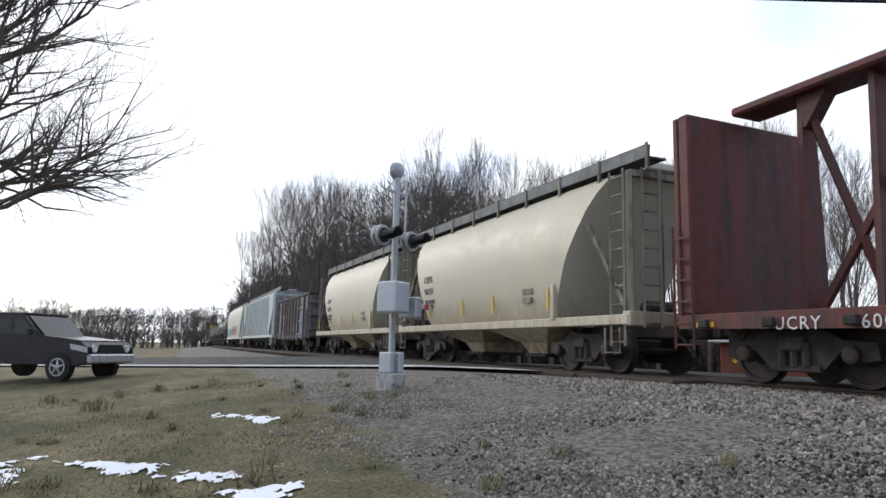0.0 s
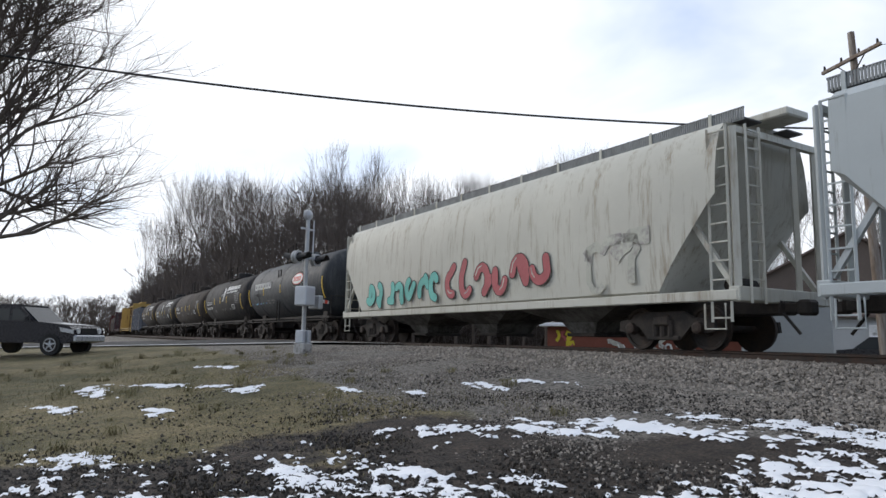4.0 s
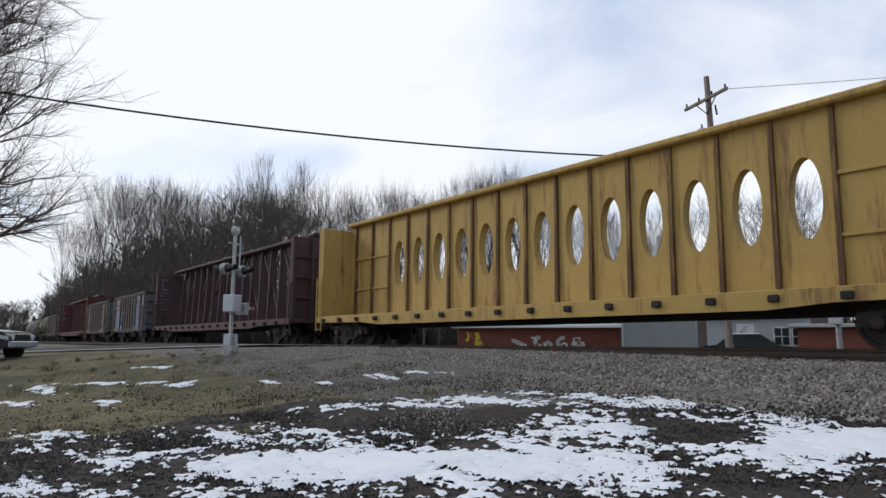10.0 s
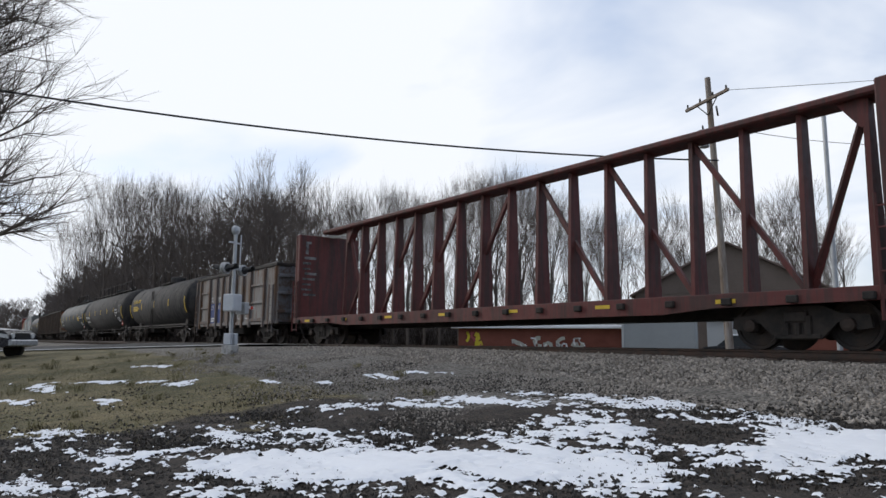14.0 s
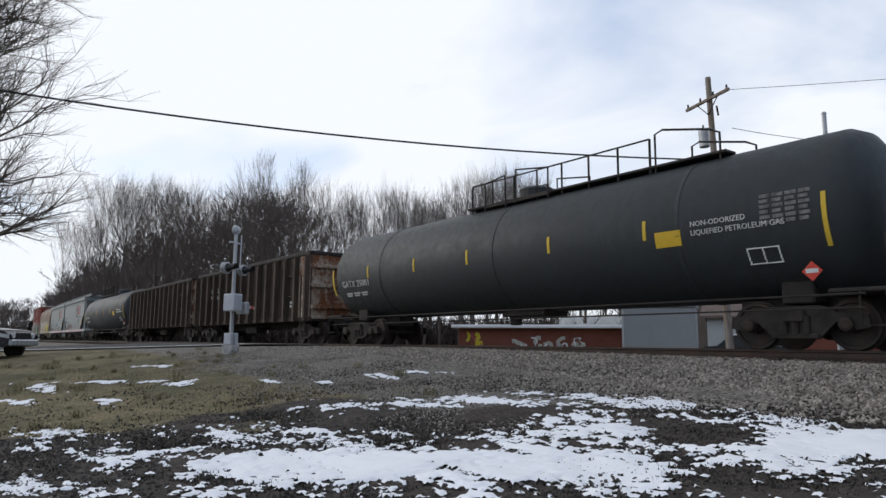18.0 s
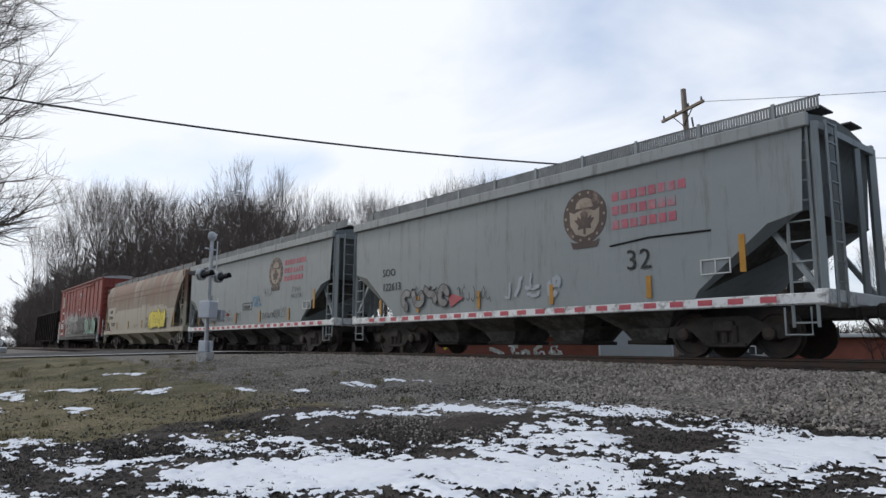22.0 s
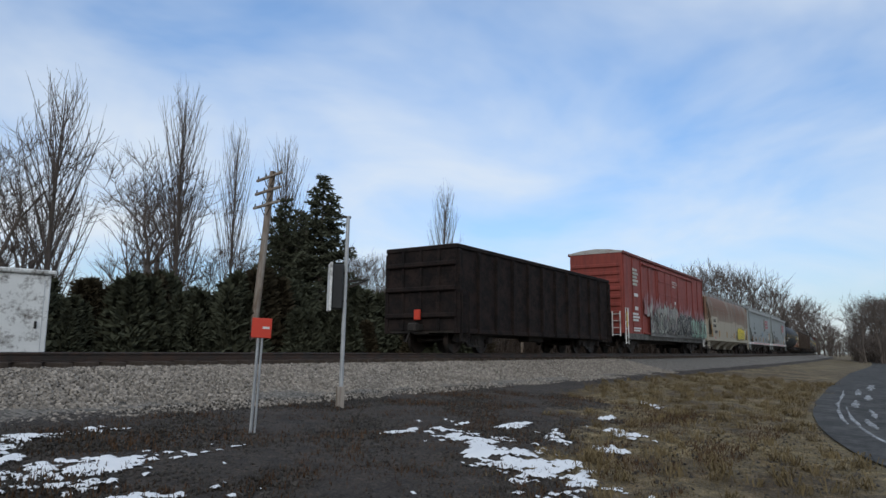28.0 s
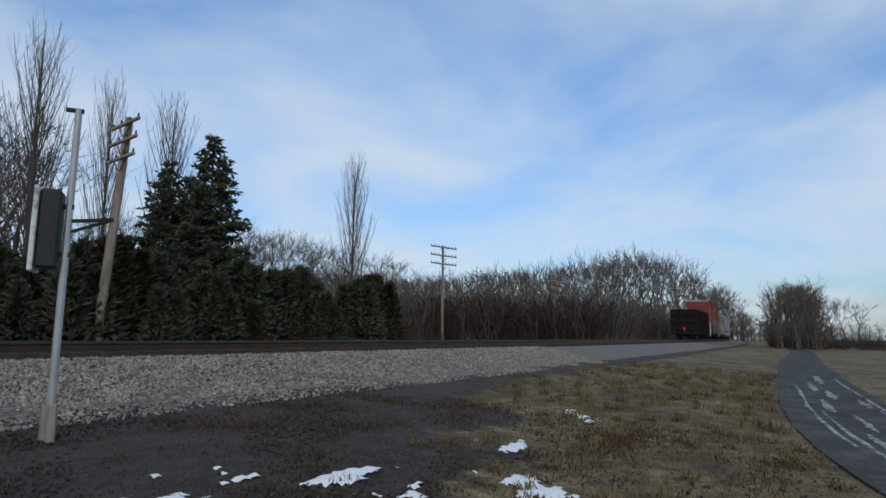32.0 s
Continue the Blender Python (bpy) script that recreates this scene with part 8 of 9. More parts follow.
def gabled(name, label, x, y, turn, w, d, h, rise, wall, roof, windows=(), door=None, over=0.35):
    z = ground_z(x, y)
    ob = thing(name, label, "building", m=pose(x, y, z, 0, 0, turn))
    part("wall", Mesh().cbox(-w / 2, w / 2, -d / 2, d / 2, -0.4, h, 0.03), wall, ob)
    if rise:
        g = Mesh()
        g.rings([[(-w / 2, -d / 2, h), (-w / 2, d / 2, h), (-w / 2, 0, h + rise)], [(w / 2, -d / 2, h), (w / 2, d / 2, h), (w / 2, 0, h + rise)]])
        part("gable", g, wall, ob)
        g = Mesh()
        a = w / 2 + over
        s = rise / (d / 2)
        e = d / 2 + over
        for sg in (-1, 1):
            g.rings([[(xx, 0, h + rise + 0.02), (xx, 0, h + rise + 0.17), (xx, sg * e, h + rise - s * e + 0.15), (xx, sg * e, h + rise - s * e)] for xx in (-a, a)])
        part("roof", g, roof, ob)
    else:
        part("roof", Mesh().cbox(-w / 2 - over, w / 2 + over, -d / 2 - over, d / 2 + over, h, h + 0.18, 0.03), roof, ob)
    for wx, wz, ww, wh in windows:
        q = part("window", Mesh().cbox(wx - ww / 2 - 0.08, wx + ww / 2 + 0.08, -d / 2 - 0.05, -d / 2 + 0.02, wz - 0.08, wz + wh + 0.08, 0.01), white_paint, ob)
        part("pane", Mesh().box(wx - ww / 2, wx + ww / 2, -d / 2 - 0.06, -d / 2 - 0.045, wz, wz + wh), glass, q)
        part("glazing_bar", Mesh().box(wx - 0.025, wx + 0.025, -d / 2 - 0.07, -d / 2 - 0.058, wz, wz + wh).box(wx - ww / 2, wx + ww / 2, -d / 2 - 0.07, -d / 2 - 0.058, wz + wh / 2 - 0.025, wz + wh / 2 + 0.025), white_paint, q)
    if door:
        part("door", Mesh().cbox(door - 0.45, door + 0.45, -d / 2 - 0.04, -d / 2 + 0.02, 0, 2.05, 0.01), white_paint, ob)
    return ob


x, y, _ = at(-43.5, 38)
ob = gabled("store_shed", "long low red-brown shed, snow on its flat roof", x, y, 38, 9.2, 4, 1.75, 0, brick_red, snow_mat)
tangle(ob, "spray_lettering", -1.2, 2.4, 0.55, 1.25, -2.035, (spray_pale, white_paint), 8, 41, 0.5)
tangle(ob, "spray_tag", -4.2, -3.2, 0.6, 1.5, -2.035, (spray_yellow, spray_red), 3, 43, 0.5)
x, y, _ = at(-34.6, 33)
ob = gabled("metal_shed", "pale blue-grey box-shaped metal shed", x, y, 30, 3.1, 2.6, 2.25, 0, shed_blue, shed_blue, over=0.05)
part("corner_trim", Mesh().cbox(-1.58, -1.48, -1.34, -1.3, -0.2, 2.25, 0.01), siding, ob)
x, y, _ = at(-29.3, 58)
gabled("house", "brown-roofed house with pale walls", x, y, 118, 11, 13, 4.6, 3.5, material("brown_siding", (0.14, 0.11, 0.092), 0.85, 0, 0.15, 2), roof_brown, ((-3.5, 1, 1, 1.3), (-1, 1, 1, 1.3), (3, 1, 1, 1.3)), 1.2)
x, y, _ = at(-27.6, 44)
gabled("house", "small grey-green house with white windows", x, y, 28, 5.2, 5, 2.5, 0.7, siding, roof_brown, ((1.2, 0.9, 0.7, 0.9), (2.0, 0.9, 0.5, 0.9)), -0.6)
x, y, _ = at(-20.0, 40)
gabled("store_shed", "low brick-red shed with a pale flat roof", x, y, 20, 6.5, 4, 1.75, 0, brick_red, siding)
x, y, _ = at(-38, 62)
gabled("house", "far house with a dark roof and snow", x, y, 36, 9, 6, 2.2, 1.0, material("tan_siding", (0.24, 0.20, 0.17)), siding, ((-2, 0.8, 1, 1.1), (2, 0.8, 1, 1.1)))
# a car parked by the houses
x, y, _ = at(-28.0, 36)
z = ground_z(x, y)
ob = thing("parked_car", "dark grey saloon car with snow on its roof", "car", m=pose(x, y, z, 0, 0, 25))
car_paint = material("charcoal_car_paint", (0.05, 0.05, 0.055), 0.3, 0.3, 0.1, 3)
part("body", Mesh().prism_y([(-2.1, 0.35), (-2.1, 0.85), (-1.4, 0.92), (1.0, 0.92), (2.1, 0.78), (2.1, 0.35)], -0.85, 0.85), car_paint, ob)
part("cabin", Mesh().prism_y([(-1.5, 0.92), (-0.9, 1.4), (0.4, 1.42), (1.1, 0.92)], -0.72, 0.72), glass, ob)
part("roof_panel", Mesh().cbox(-0.85, 0.35, -0.68, 0.68, 1.40, 1.46, 0.02), snow_mat, ob, "snow-covered roof")
for xx in (-1.3, 1.35):
    for yy in (-0.8, 0.6):
        part("wheel", Mesh().tube((xx, yy, 0.32), (xx, yy + 0.2, 0.32), 0.32, 0.32, 16), rubber, ob)


# ---- trees ----
def limb(g, rnd, p, d, length, r, n_seg, sides, wander, lift, tips):
    """One branch, bending as it goes; returns points along it."""
    pts = [(Vector(p), r)]
    d = Vector(d).normalized()
    for k in range(n_seg):
        d = (d + Vector((rnd.uniform(-1, 1), rnd.uniform(-1, 1), rnd.uniform(-1, 1))) * wander + Vector((0, 0, lift))).normalized()
        q = pts[-1][0] + d * (length / n_seg)
        rr = r * (1 - (k + 1) / n_seg * (1 - tips))
        g.tube(tuple(pts[-1][0]), tuple(q), pts[-1][1], rr, sides, False)
        pts.append((q, rr))
    return pts


def bare_tree(name, label, seed, h=16.0, trunk_share=0.35, spread_=0.45, limbs=16, subs=6, twigs=5, trunk_r=0.2, lift=0.16, narrow=1.0, twig_r=0.016, wander=0.22, thin=0.55):
    rnd = random.Random(seed)
    ob = thing(name, label, "tree")
    gt, gc = Mesh(), Mesh()
    stem = limb(gt, rnd, (0, 0, -0.3), (0, 0, 1), h * 0.97, trunk_r, 9, 7, 0.05, 0.05, 0.08)
    for i in range(limbs):
        t = trunk_share + (0.97 - trunk_share) * (i + rnd.random()) / limbs
        k = min(len(stem) - 2, int(t * 9))
        f = t * 9 - k
        p = stem[k][0].lerp(stem[k + 1][0], f)
        r = (stem[k][1] + (stem[k + 1][1] - stem[k][1]) * f) * thin
        a = i * 2.4 + rnd.uniform(-0.5, 0.5)
        ln_ = h * spread_ * (1.15 - t) * rnd.uniform(0.75, 1.25) + 0.6
        d = (math.cos(a) * narrow, math.sin(a) * narrow, rnd.uniform(0.5, 1.1))
        b = limb(gt if r > 0.03 else gc, rnd, p, d, ln_, max(r, 0.028 if thin > 0.5 else 0.018), 5, 5, wander, lift, 0.25)
        for j in range(subs):
            q, rr = b[1 + (j * 4) // subs]
            q2 = b[min(5, 2 + (j * 4) // subs)][0]
            q = q.lerp(q2, rnd.random())
            dd = (q2 - b[0][0]).normalized() + Vector((rnd.uniform(-1, 1), rnd.uniform(-1, 1), rnd.uniform(-0.3, 0.9))) * 0.8 * (0.5 + 0.5 * narrow)
            s = limb(gc, rnd, q, dd, ln_ * rnd.uniform(0.3, 0.55), max(rr * 0.6, 0.02 if thin > 0.5 else 0.012), 3, 4, wander + 0.05, lift * 0.7, 0.4)
            for m in range(twigs):
                q3 = s[1 + m % 3][0]
                td = (s[3][0] - s[0][0]).normalized() + Vector((rnd.uniform(-1, 1), rnd.uniform(-1, 1), rnd.uniform(-0.4, 0.9))) * 0.9
                limb(gc, rnd, q3, td, ln_ * rnd.uniform(0.14, 0.3), twig_r, 2, 3, 0.3, lift, 0.35)
    part("trunk", gt, bark, ob)
    part("crown", gc, twig, ob)
    return ob


def scaled(meshes, h, wide):
    """Bring the meshes of a tree to height h and half-width wide."""
    heights = sorted(v[2] for g in meshes for v in g.v)
    top = heights[int(len(heights) * 0.985)]
    side = sorted(math.hypot(v[0], v[1]) for v in meshes[-1].v)[int(len(meshes[-1].v) * 0.95)]
    for g in meshes:
        g.v = [(x * wide / side, y * wide / side, z * h / top) for x, y, z in g.v]


def wood_tree(name, label, seed, h=16.0, wide=2.6, trunk_r=0.18, bole=0.4, leaders=4, depth=4, twig_r=0.008):
    """A forest tree in winter: a bole that opens like a vase into rising limbs, which fork into a round crown of fine twigs."""
    rnd = random.Random(seed)
    ob = thing(name, label, "tree")
    gt, gc = Mesh(), Mesh()

    def fork(p, d, ln_, r, left):
        b = limb(gt if r > 0.03 else gc, rnd, p, d, ln_, max(r, twig_r), 3, 5 if r > 0.04 else 3, 0.09, 0.05, 0.7)
        end, er = b[-1]
        way = (b[-1][0] - b[0][0]).normalized()
        if left == 0:
            for _ in range(5):
                a = rnd.uniform(0, 6.28)
                td = way + Vector((math.cos(a), math.sin(a), 0.15)) * rnd.uniform(0.1, 0.6)
                limb(gc, rnd, b[rnd.randrange(1, 4)][0], td, ln_ * rnd.uniform(0.5, 0.95), twig_r, 2, 3, 0.12, 0.04, 0.5)
            return
        n = 3 if rnd.random() < 0.3 else 2
        a0 = rnd.uniform(0, 6.28)
        for k in range(n):
            a = a0 + 6.2832 * k / n + rnd.uniform(-0.4, 0.4)
            dd = way + Vector((math.cos(a), math.sin(a), 0.0)) * rnd.uniform(0.15, 0.48)
            fork(end, dd, ln_ * rnd.uniform(0.72, 0.95), er * (0.8 if k == 0 else 0.62), left - 1)
        a = rnd.uniform(0, 6.28)
        fork(b[1 + rnd.randrange(2)][0], way + Vector((math.cos(a), math.sin(a), 0.0)) * rnd.uniform(0.5, 0.9), ln_ * rnd.uniform(0.5, 0.75), er * 0.45, max(0, left - 2))

    b = limb(gt, rnd, (0, 0, -0.3), (rnd.uniform(-0.05, 0.05), rnd.uniform(-0.05, 0.05), 1), h * bole, trunk_r, 6, 8, 0.035, 0.05, 0.75)
    a0 = rnd.uniform(0, 6.28)
    for k in range(leaders):
        a = a0 + 6.2832 * k / leaders + rnd.uniform(-0.3, 0.3)
        out = 0.06 if k == 0 else rnd.uniform(0.18, 0.42)
        q, qr = b[-1] if k < 2 else b[-2]
        fork(q, (math.cos(a) * out, math.sin(a) * out, 1), h * (1 - bole) * rnd.uniform(0.22, 0.27), qr * (0.8 if k == 0 else 0.6), depth)
    for k in range(4):
        q, qr = b[3 + k % 3]
        a = rnd.uniform(0, 6.28)
        fork(q, (math.cos(a), math.sin(a), rnd.uniform(0.6, 1.2)), h * rnd.uniform(0.08, 0.13), qr * 0.3, 2)
    scaled((gt, gc), h, wide)
    part("trunk", gt, bark, ob)
    part("crown", gc, twig, ob)
    return ob


def forked_tree(name, label, seed, h=16.0, wide=3.4, trunk_r=0.2, bole=0.3, depth=5, open_=0.42, twigs=4, twig_r=0.014):
    """A winter tree whose bole forks again and again into a round crown of fine twigs."""
    rnd = random.Random(seed)
    ob = thing(name, label, "tree")
    gt, gc = Mesh(), Mesh()

    def grow(p, d, ln_, r, left):
        g = gt if r > 0.035 else gc
        b = limb(g, rnd, p, d, ln_, max(r, twig_r), 4 if left > 1 else 2, 6 if r > 0.06 else 3, 0.16, 0.12 if left > 1 else 0.05, 0.72)
        end, er = b[-1]
        way = (b[-1][0] - b[-2][0]).normalized()
        if left == 0:
            for _ in range(twigs):
                q = b[rnd.randrange(len(b))][0]
                td = way + Vector((rnd.uniform(-1, 1), rnd.uniform(-1, 1), rnd.uniform(-0.5, 0.9))) * 0.75
                limb(gc, rnd, q, td, ln_ * rnd.uniform(0.5, 1.1), twig_r, 2, 3, 0.2, 0.05, 0.4)
            return
        n = 3 if rnd.random() < 0.35 or left == depth else 2
        a0 = rnd.uniform(0, 6.28)
        for k in range(n):
            a = a0 + 6.2832 * k / n + rnd.uniform(-0.4, 0.4)
            side = Vector((math.cos(a), math.sin(a), 0))
            dd = way + side * open_ * rnd.uniform(0.5, 1.6) + Vector((0, 0, 0.05))
            grow(end, dd, ln_ * rnd.uniform(0.55, 0.98), er * rnd.uniform(0.6, 0.8), left - 1)
        if left > 1:
            for _ in range(2):
                q, qr = b[rnd.randrange(1, len(b))]
                dd = way * 0.5 + Vector((rnd.uniform(-1, 1), rnd.uniform(-1, 1), rnd.uniform(0, 0.7)))
                grow(q, dd, ln_ * rnd.uniform(0.45, 0.75), qr * 0.45, max(0, left - 2 - rnd.randrange(2)))

    b = limb(gt, rnd, (0, 0, -0.3), (rnd.uniform(-0.06, 0.06), rnd.uniform(-0.06, 0.06), 1), h * (bole + 0.12), trunk_r, 6, 8, 0.05, 0.05, 0.75)
    for k in range(7):
        q, qr = b[3 + k % 4]
        a = k * 2.4 + rnd.uniform(-0.4, 0.4)
        grow(q, (math.cos(a) * 0.8, math.sin(a) * 0.8, rnd.uniform(0.5, 1.1)), h * rnd.uniform(0.11, 0.17), qr * 0.45, depth - 2 - k % 2)
    grow(b[-1][0], (rnd.uniform(-0.1, 0.1), rnd.uniform(-0.1, 0.1), 1), h * 0.19, trunk_r * 0.75, depth)
    scaled((gt, gc), h, wide)
    part("trunk", gt, bark, ob)
    part("crown", gc, twig, ob)
    return ob


def poplar_tree(name, label, seed, h=14.0, wide=1.1, limbs=70):
    """A slim poplar: one straight stem with fine branches that turn up beside it."""
    rnd = random.Random(seed)
    ob = thing(name, label, "tree")
    gt, gc = Mesh(), Mesh()
    limb(gt, rnd, (0, 0, -0.3), (0, 0, 1), h * 0.98, 0.13, 10, 7, 0.012, 0.05, 0.08)
    for i in range(limbs):
        t = 0.06 + 0.8 * (i + rnd.random()) / limbs
        a = i * 2.4 + rnd.uniform(-0.6, 0.6)
        ln_ = h * (0.10 + 0.34 * math.sin(min(1.0, (1.08 - t)) * 1.7) * rnd.uniform(0.55, 1.0))
        ln_ = min(ln_, h * (1.02 - t))
        d = Vector((math.cos(a) * 0.34, math.sin(a) * 0.34, 1))
        b = limb(gc, rnd, (0, 0, t * h), d, ln_, 0.022 * (1.2 - t) + 0.006, 5, 4, 0.06, 0.16, 0.3)
        for k in range(7):
            q = b[1 + k % 4][0]
            td = Vector((rnd.uniform(-0.5, 0.5), rnd.uniform(-0.5, 0.5), 1))
            limb(gc, rnd, q, td, ln_ * rnd.uniform(0.15, 0.4), 0.008, 3, 3, 0.12, 0.1, 0.4)
    part("trunk", gt, bark, ob)
    part("crown", gc, twig, ob)
    return ob


WOOD = "tall bare winter tree in the wood"
kinds = [wood_tree("bare_tree", WOOD, 11 + k, 16.0, 2.7 + 0.45 * (k % 3), 0.2, 0.26 + 0.07 * (k % 3), 3 + k % 2) for k in range(6)]
for k in kinds:
    tagged(k, group="trees of the wood")
rt = random.Random(4)
SKYLINE = ((-84, 4.5), (-83.3, 5.5), (-82.2, 7.6), (-80.4, 9.2), (-78.7, 11.9), (-76.7, 11.9), (-73.3, 11.5), (-70.3, 11.9), (-68.6, 12.2), (-67.3, 12.4), (-65, 12.2), (-63, 12.0),
           (-59.2, 12.3), (-55.4, 12.4), (-53.4, 11.2), (-51.5, 12.6), (-49.1, 13.6), (-45.7, 13.5), (-43.8, 13.0), (-40, 11.5), (-35, 10), (-28, 9.5), (-20, 9), (-10, 8.5), (0, 8), (6, 8))


def skyline(a):
    for (a0, e0), (a1, e1) in zip(SKYLINE, SKYLINE[1:]):
        if a <= a1:
            return e0 + (e1 - e0) * (a - a0) / (a1 - a0)
    return SKYLINE[-1][1]


placed = set()


def plant(proto, x, y, h, base_h=16.0, wide=1.0):
    s = h / base_h
    m = pose(x, y, ground_z(x, y) - 0.1, 0, 0, rt.uniform(0, 360)) @ Matrix.Diagonal((s * wide, s * wide, s, 1))
    if proto.name not in placed:
        placed.add(proto.name)
        proto.matrix_basis = m
        return proto
    q = proto.scale
    return copy_thing(proto, m @ Matrix.Diagonal((1 / q[0], 1 / q[1], 1 / q[2], 1)))


FOREST = 42.0
count = 0
a = -82.6
while a < -42:
    for row, (dr, share_) in enumerate(((0, 1.0), (9, 0.97))):
        aa = a + rt.uniform(-0.5, 0.5) + row * 0.35
        r = FOREST + dr + rt.uniform(-2.5, 2.5)
        x, y, z = at(aa, r)
        while y - bend(x) < 18.5 + dr * 0.4 and r < 190:
            r += 2.0
            x, y, z = at(aa, r)
        if r >= 190:
            continue
        e = skyline(aa) * share_ * rt.uniform(0.93, 1.07)
        o, _ = road_off(x, y)
        if -1 < o < ROAD_W + 1:
            continue
        plant(kinds[count % 6], x, y, r * math.tan(radians(e)) - z + 0.1)
        count += 1
    a += 1.36
# two tall slim trees stand out above the rest
for aa, r, e in ((-66.9, 52, 15.0), (-65.0, 54, 14.5)):
    x, y, z = at(aa, r)
    plant(kinds[2], x, y, r * math.tan(radians(e)) - z + 0.1, wide=0.75)


# far woods: many trees in one mesh
def far_wood(name, label, spots, seed):
    rnd = random.Random(seed)
    protos = []
    for k in range(3):
        protos.append(light_tree(seed + k))
    out = [([], []), ([], [])]
    for x, y, h in spots:
        pr = protos[rnd.randrange(3)]
        a, s, w = rnd.uniform(0, 6.28), h / 12.0, rnd.uniform(0.9, 1.35)
        c, sn, z0 = math.cos(a) * s * w, math.sin(a) * s * w, ground_z(x, y) - 0.1
        for (vs, fs), g in zip(out, pr):
            n = len(vs)
            vs += [(x + c * p - sn * q, y + sn * p + c * q, z0 + r * s) for p, q, r in g.v]
            fs += [tuple(i + n for i in f) for f in g.f]
    wood = tagged(thing(name, label, "trees"), kind="stuff")
    for nm, (vs, fs), mat in (("trunk", out[0], bark), ("crown", out[1], twig)):
        me = bpy.data.meshes.new(nm)
        me.from_pydata(vs, [], fs)
        me.materials.append(mat)
        ob = new(nm, me)
        ob.parent = wood
        tagged(ob, kind="stuff")
    return wood


def light_tree(seed):
    """Trunk and crown meshes of a plain bare tree, 12 m high."""
    rnd = random.Random(seed)
    gt, gc = Mesh(), Mesh()

    def grow(p, d, ln_, r, left):
        b = limb(gt if r > 0.05 else gc, rnd, p, d, ln_, max(r, 0.024), 2, 3, 0.15, 0.06, 0.7)
        way = (b[-1][0] - b[-2][0]).normalized()
        if left == 0:
            for _ in range(4):
                td = way + Vector((rnd.uniform(-1, 1), rnd.uniform(-1, 1), rnd.uniform(-0.5, 0.9))) * 0.8
                limb(gc, rnd, b[rnd.randrange(3)][0], td, ln_ * rnd.uniform(0.6, 1.2), 0.02, 1, 3, 0.2, 0.05, 0.4)
            return
        a0 = rnd.uniform(0, 6.28)
        for k in range(3 if left == 4 else 2):
            a = a0 + 2.1 * k + rnd.uniform(-0.5, 0.5)
            grow(b[-1][0], way + Vector((math.cos(a), math.sin(a), 0.25)) * 0.48 * rnd.uniform(0.5, 1.3), ln_ * rnd.uniform(0.6, 0.95), b[-1][1] * 0.7, left - 1)
        if left > 1:
            grow(b[1][0], way * 0.4 + Vector((rnd.uniform(-1, 1), rnd.uniform(-1, 1), 0.4)), ln_ * 0.6, b[1][1] * 0.45, left - 2)

    b = limb(gt, rnd, (0, 0, -0.3), (0, 0, 1), 3.4, 0.17, 4, 5, 0.05, 0.05, 0.8)
    for k in range(6):
        a = k * 2.4
        grow(b[1 + k % 3][0], (math.cos(a) * 0.8, math.sin(a) * 0.8, 0.8), rnd.uniform(1.2, 2.0), 0.06, 2)
    grow(b[-1][0], (0, 0, 1), 2.3, 0.13, 4)
    scaled((gt, gc), 12.0, 3.5)
    return gt, gc


# the wood goes on beside the line, far to the west
spots = []
for k in range(150):
    x = -48 - 1.5 * k
    y = 19.5 + bend(min(-x, 400)) + rt.uniform(0, 9)
    aa, r = math.degrees(math.atan2(x, y)), math.hypot(x, y)
    o, _ = road_off(x, y)
    if not -1 < o < ROAD_W + 1:
        spots.append((x, y, max(4.0, min(15.0, r * math.tan(radians(skyline(aa) * rt.uniform(0.75, 1.0))) + 0.8))))
for k in range(150):
    aa = rt.uniform(-97, -83.2)
    r = rt.uniform(210, 280)
    x, y, z = at(aa, r)
    spots.append((x, y, rt.uniform(9, 12.5)))
far_wood("far_wood", "grey-brown bare winter wood far along the line", spots, 201)
for k in range(34):
    aa = rt.uniform(-42, 8)
    r = rt.uniform(66, 95)
    x, y, z = at(aa, r)
    plant(kinds[k % 6], x, y, r * math.tan(radians(skyline(aa) * rt.uniform(0.75, 1.0))) - z)

# undergrowth in front of the wood
def thicket(name, label, spots, height, mat, seed, stems=9, width=0.014):
    rnd = random.Random(seed)
    g = Mesh()
    for x, y, hs in spots:
        z = ground_z(x, y)
        for _ in range(stems):
            h = rnd.uniform(*height) * hs
            bx, by = x + rnd.uniform(-1, 1), y + rnd.uniform(-1, 1)
            a = rnd.uniform(0, 6.28)
            top = (bx + math.cos(a) * h * 0.35, by + math.sin(a) * h * 0.35, z + h)
            g.tube((bx, by, z), top, width * hs, width * 0.4 * hs, 3, False)
            for _ in range(4):
                t = rnd.uniform(0.3, 0.95)
                p = Vector((bx, by, z)).lerp(Vector(top), t)
                q = p + Vector((rnd.uniform(-1, 1), rnd.uniform(-1, 1), rnd.uniform(0.1, 1))) * h * 0.28
                g.tube(tuple(p), tuple(q), width * 0.55 * hs, width * 0.25 * hs, 3, False)
    ob = new(name, g.data(name, mat))
    return tagged(ob, label, "undergrowth", kind="stuff")


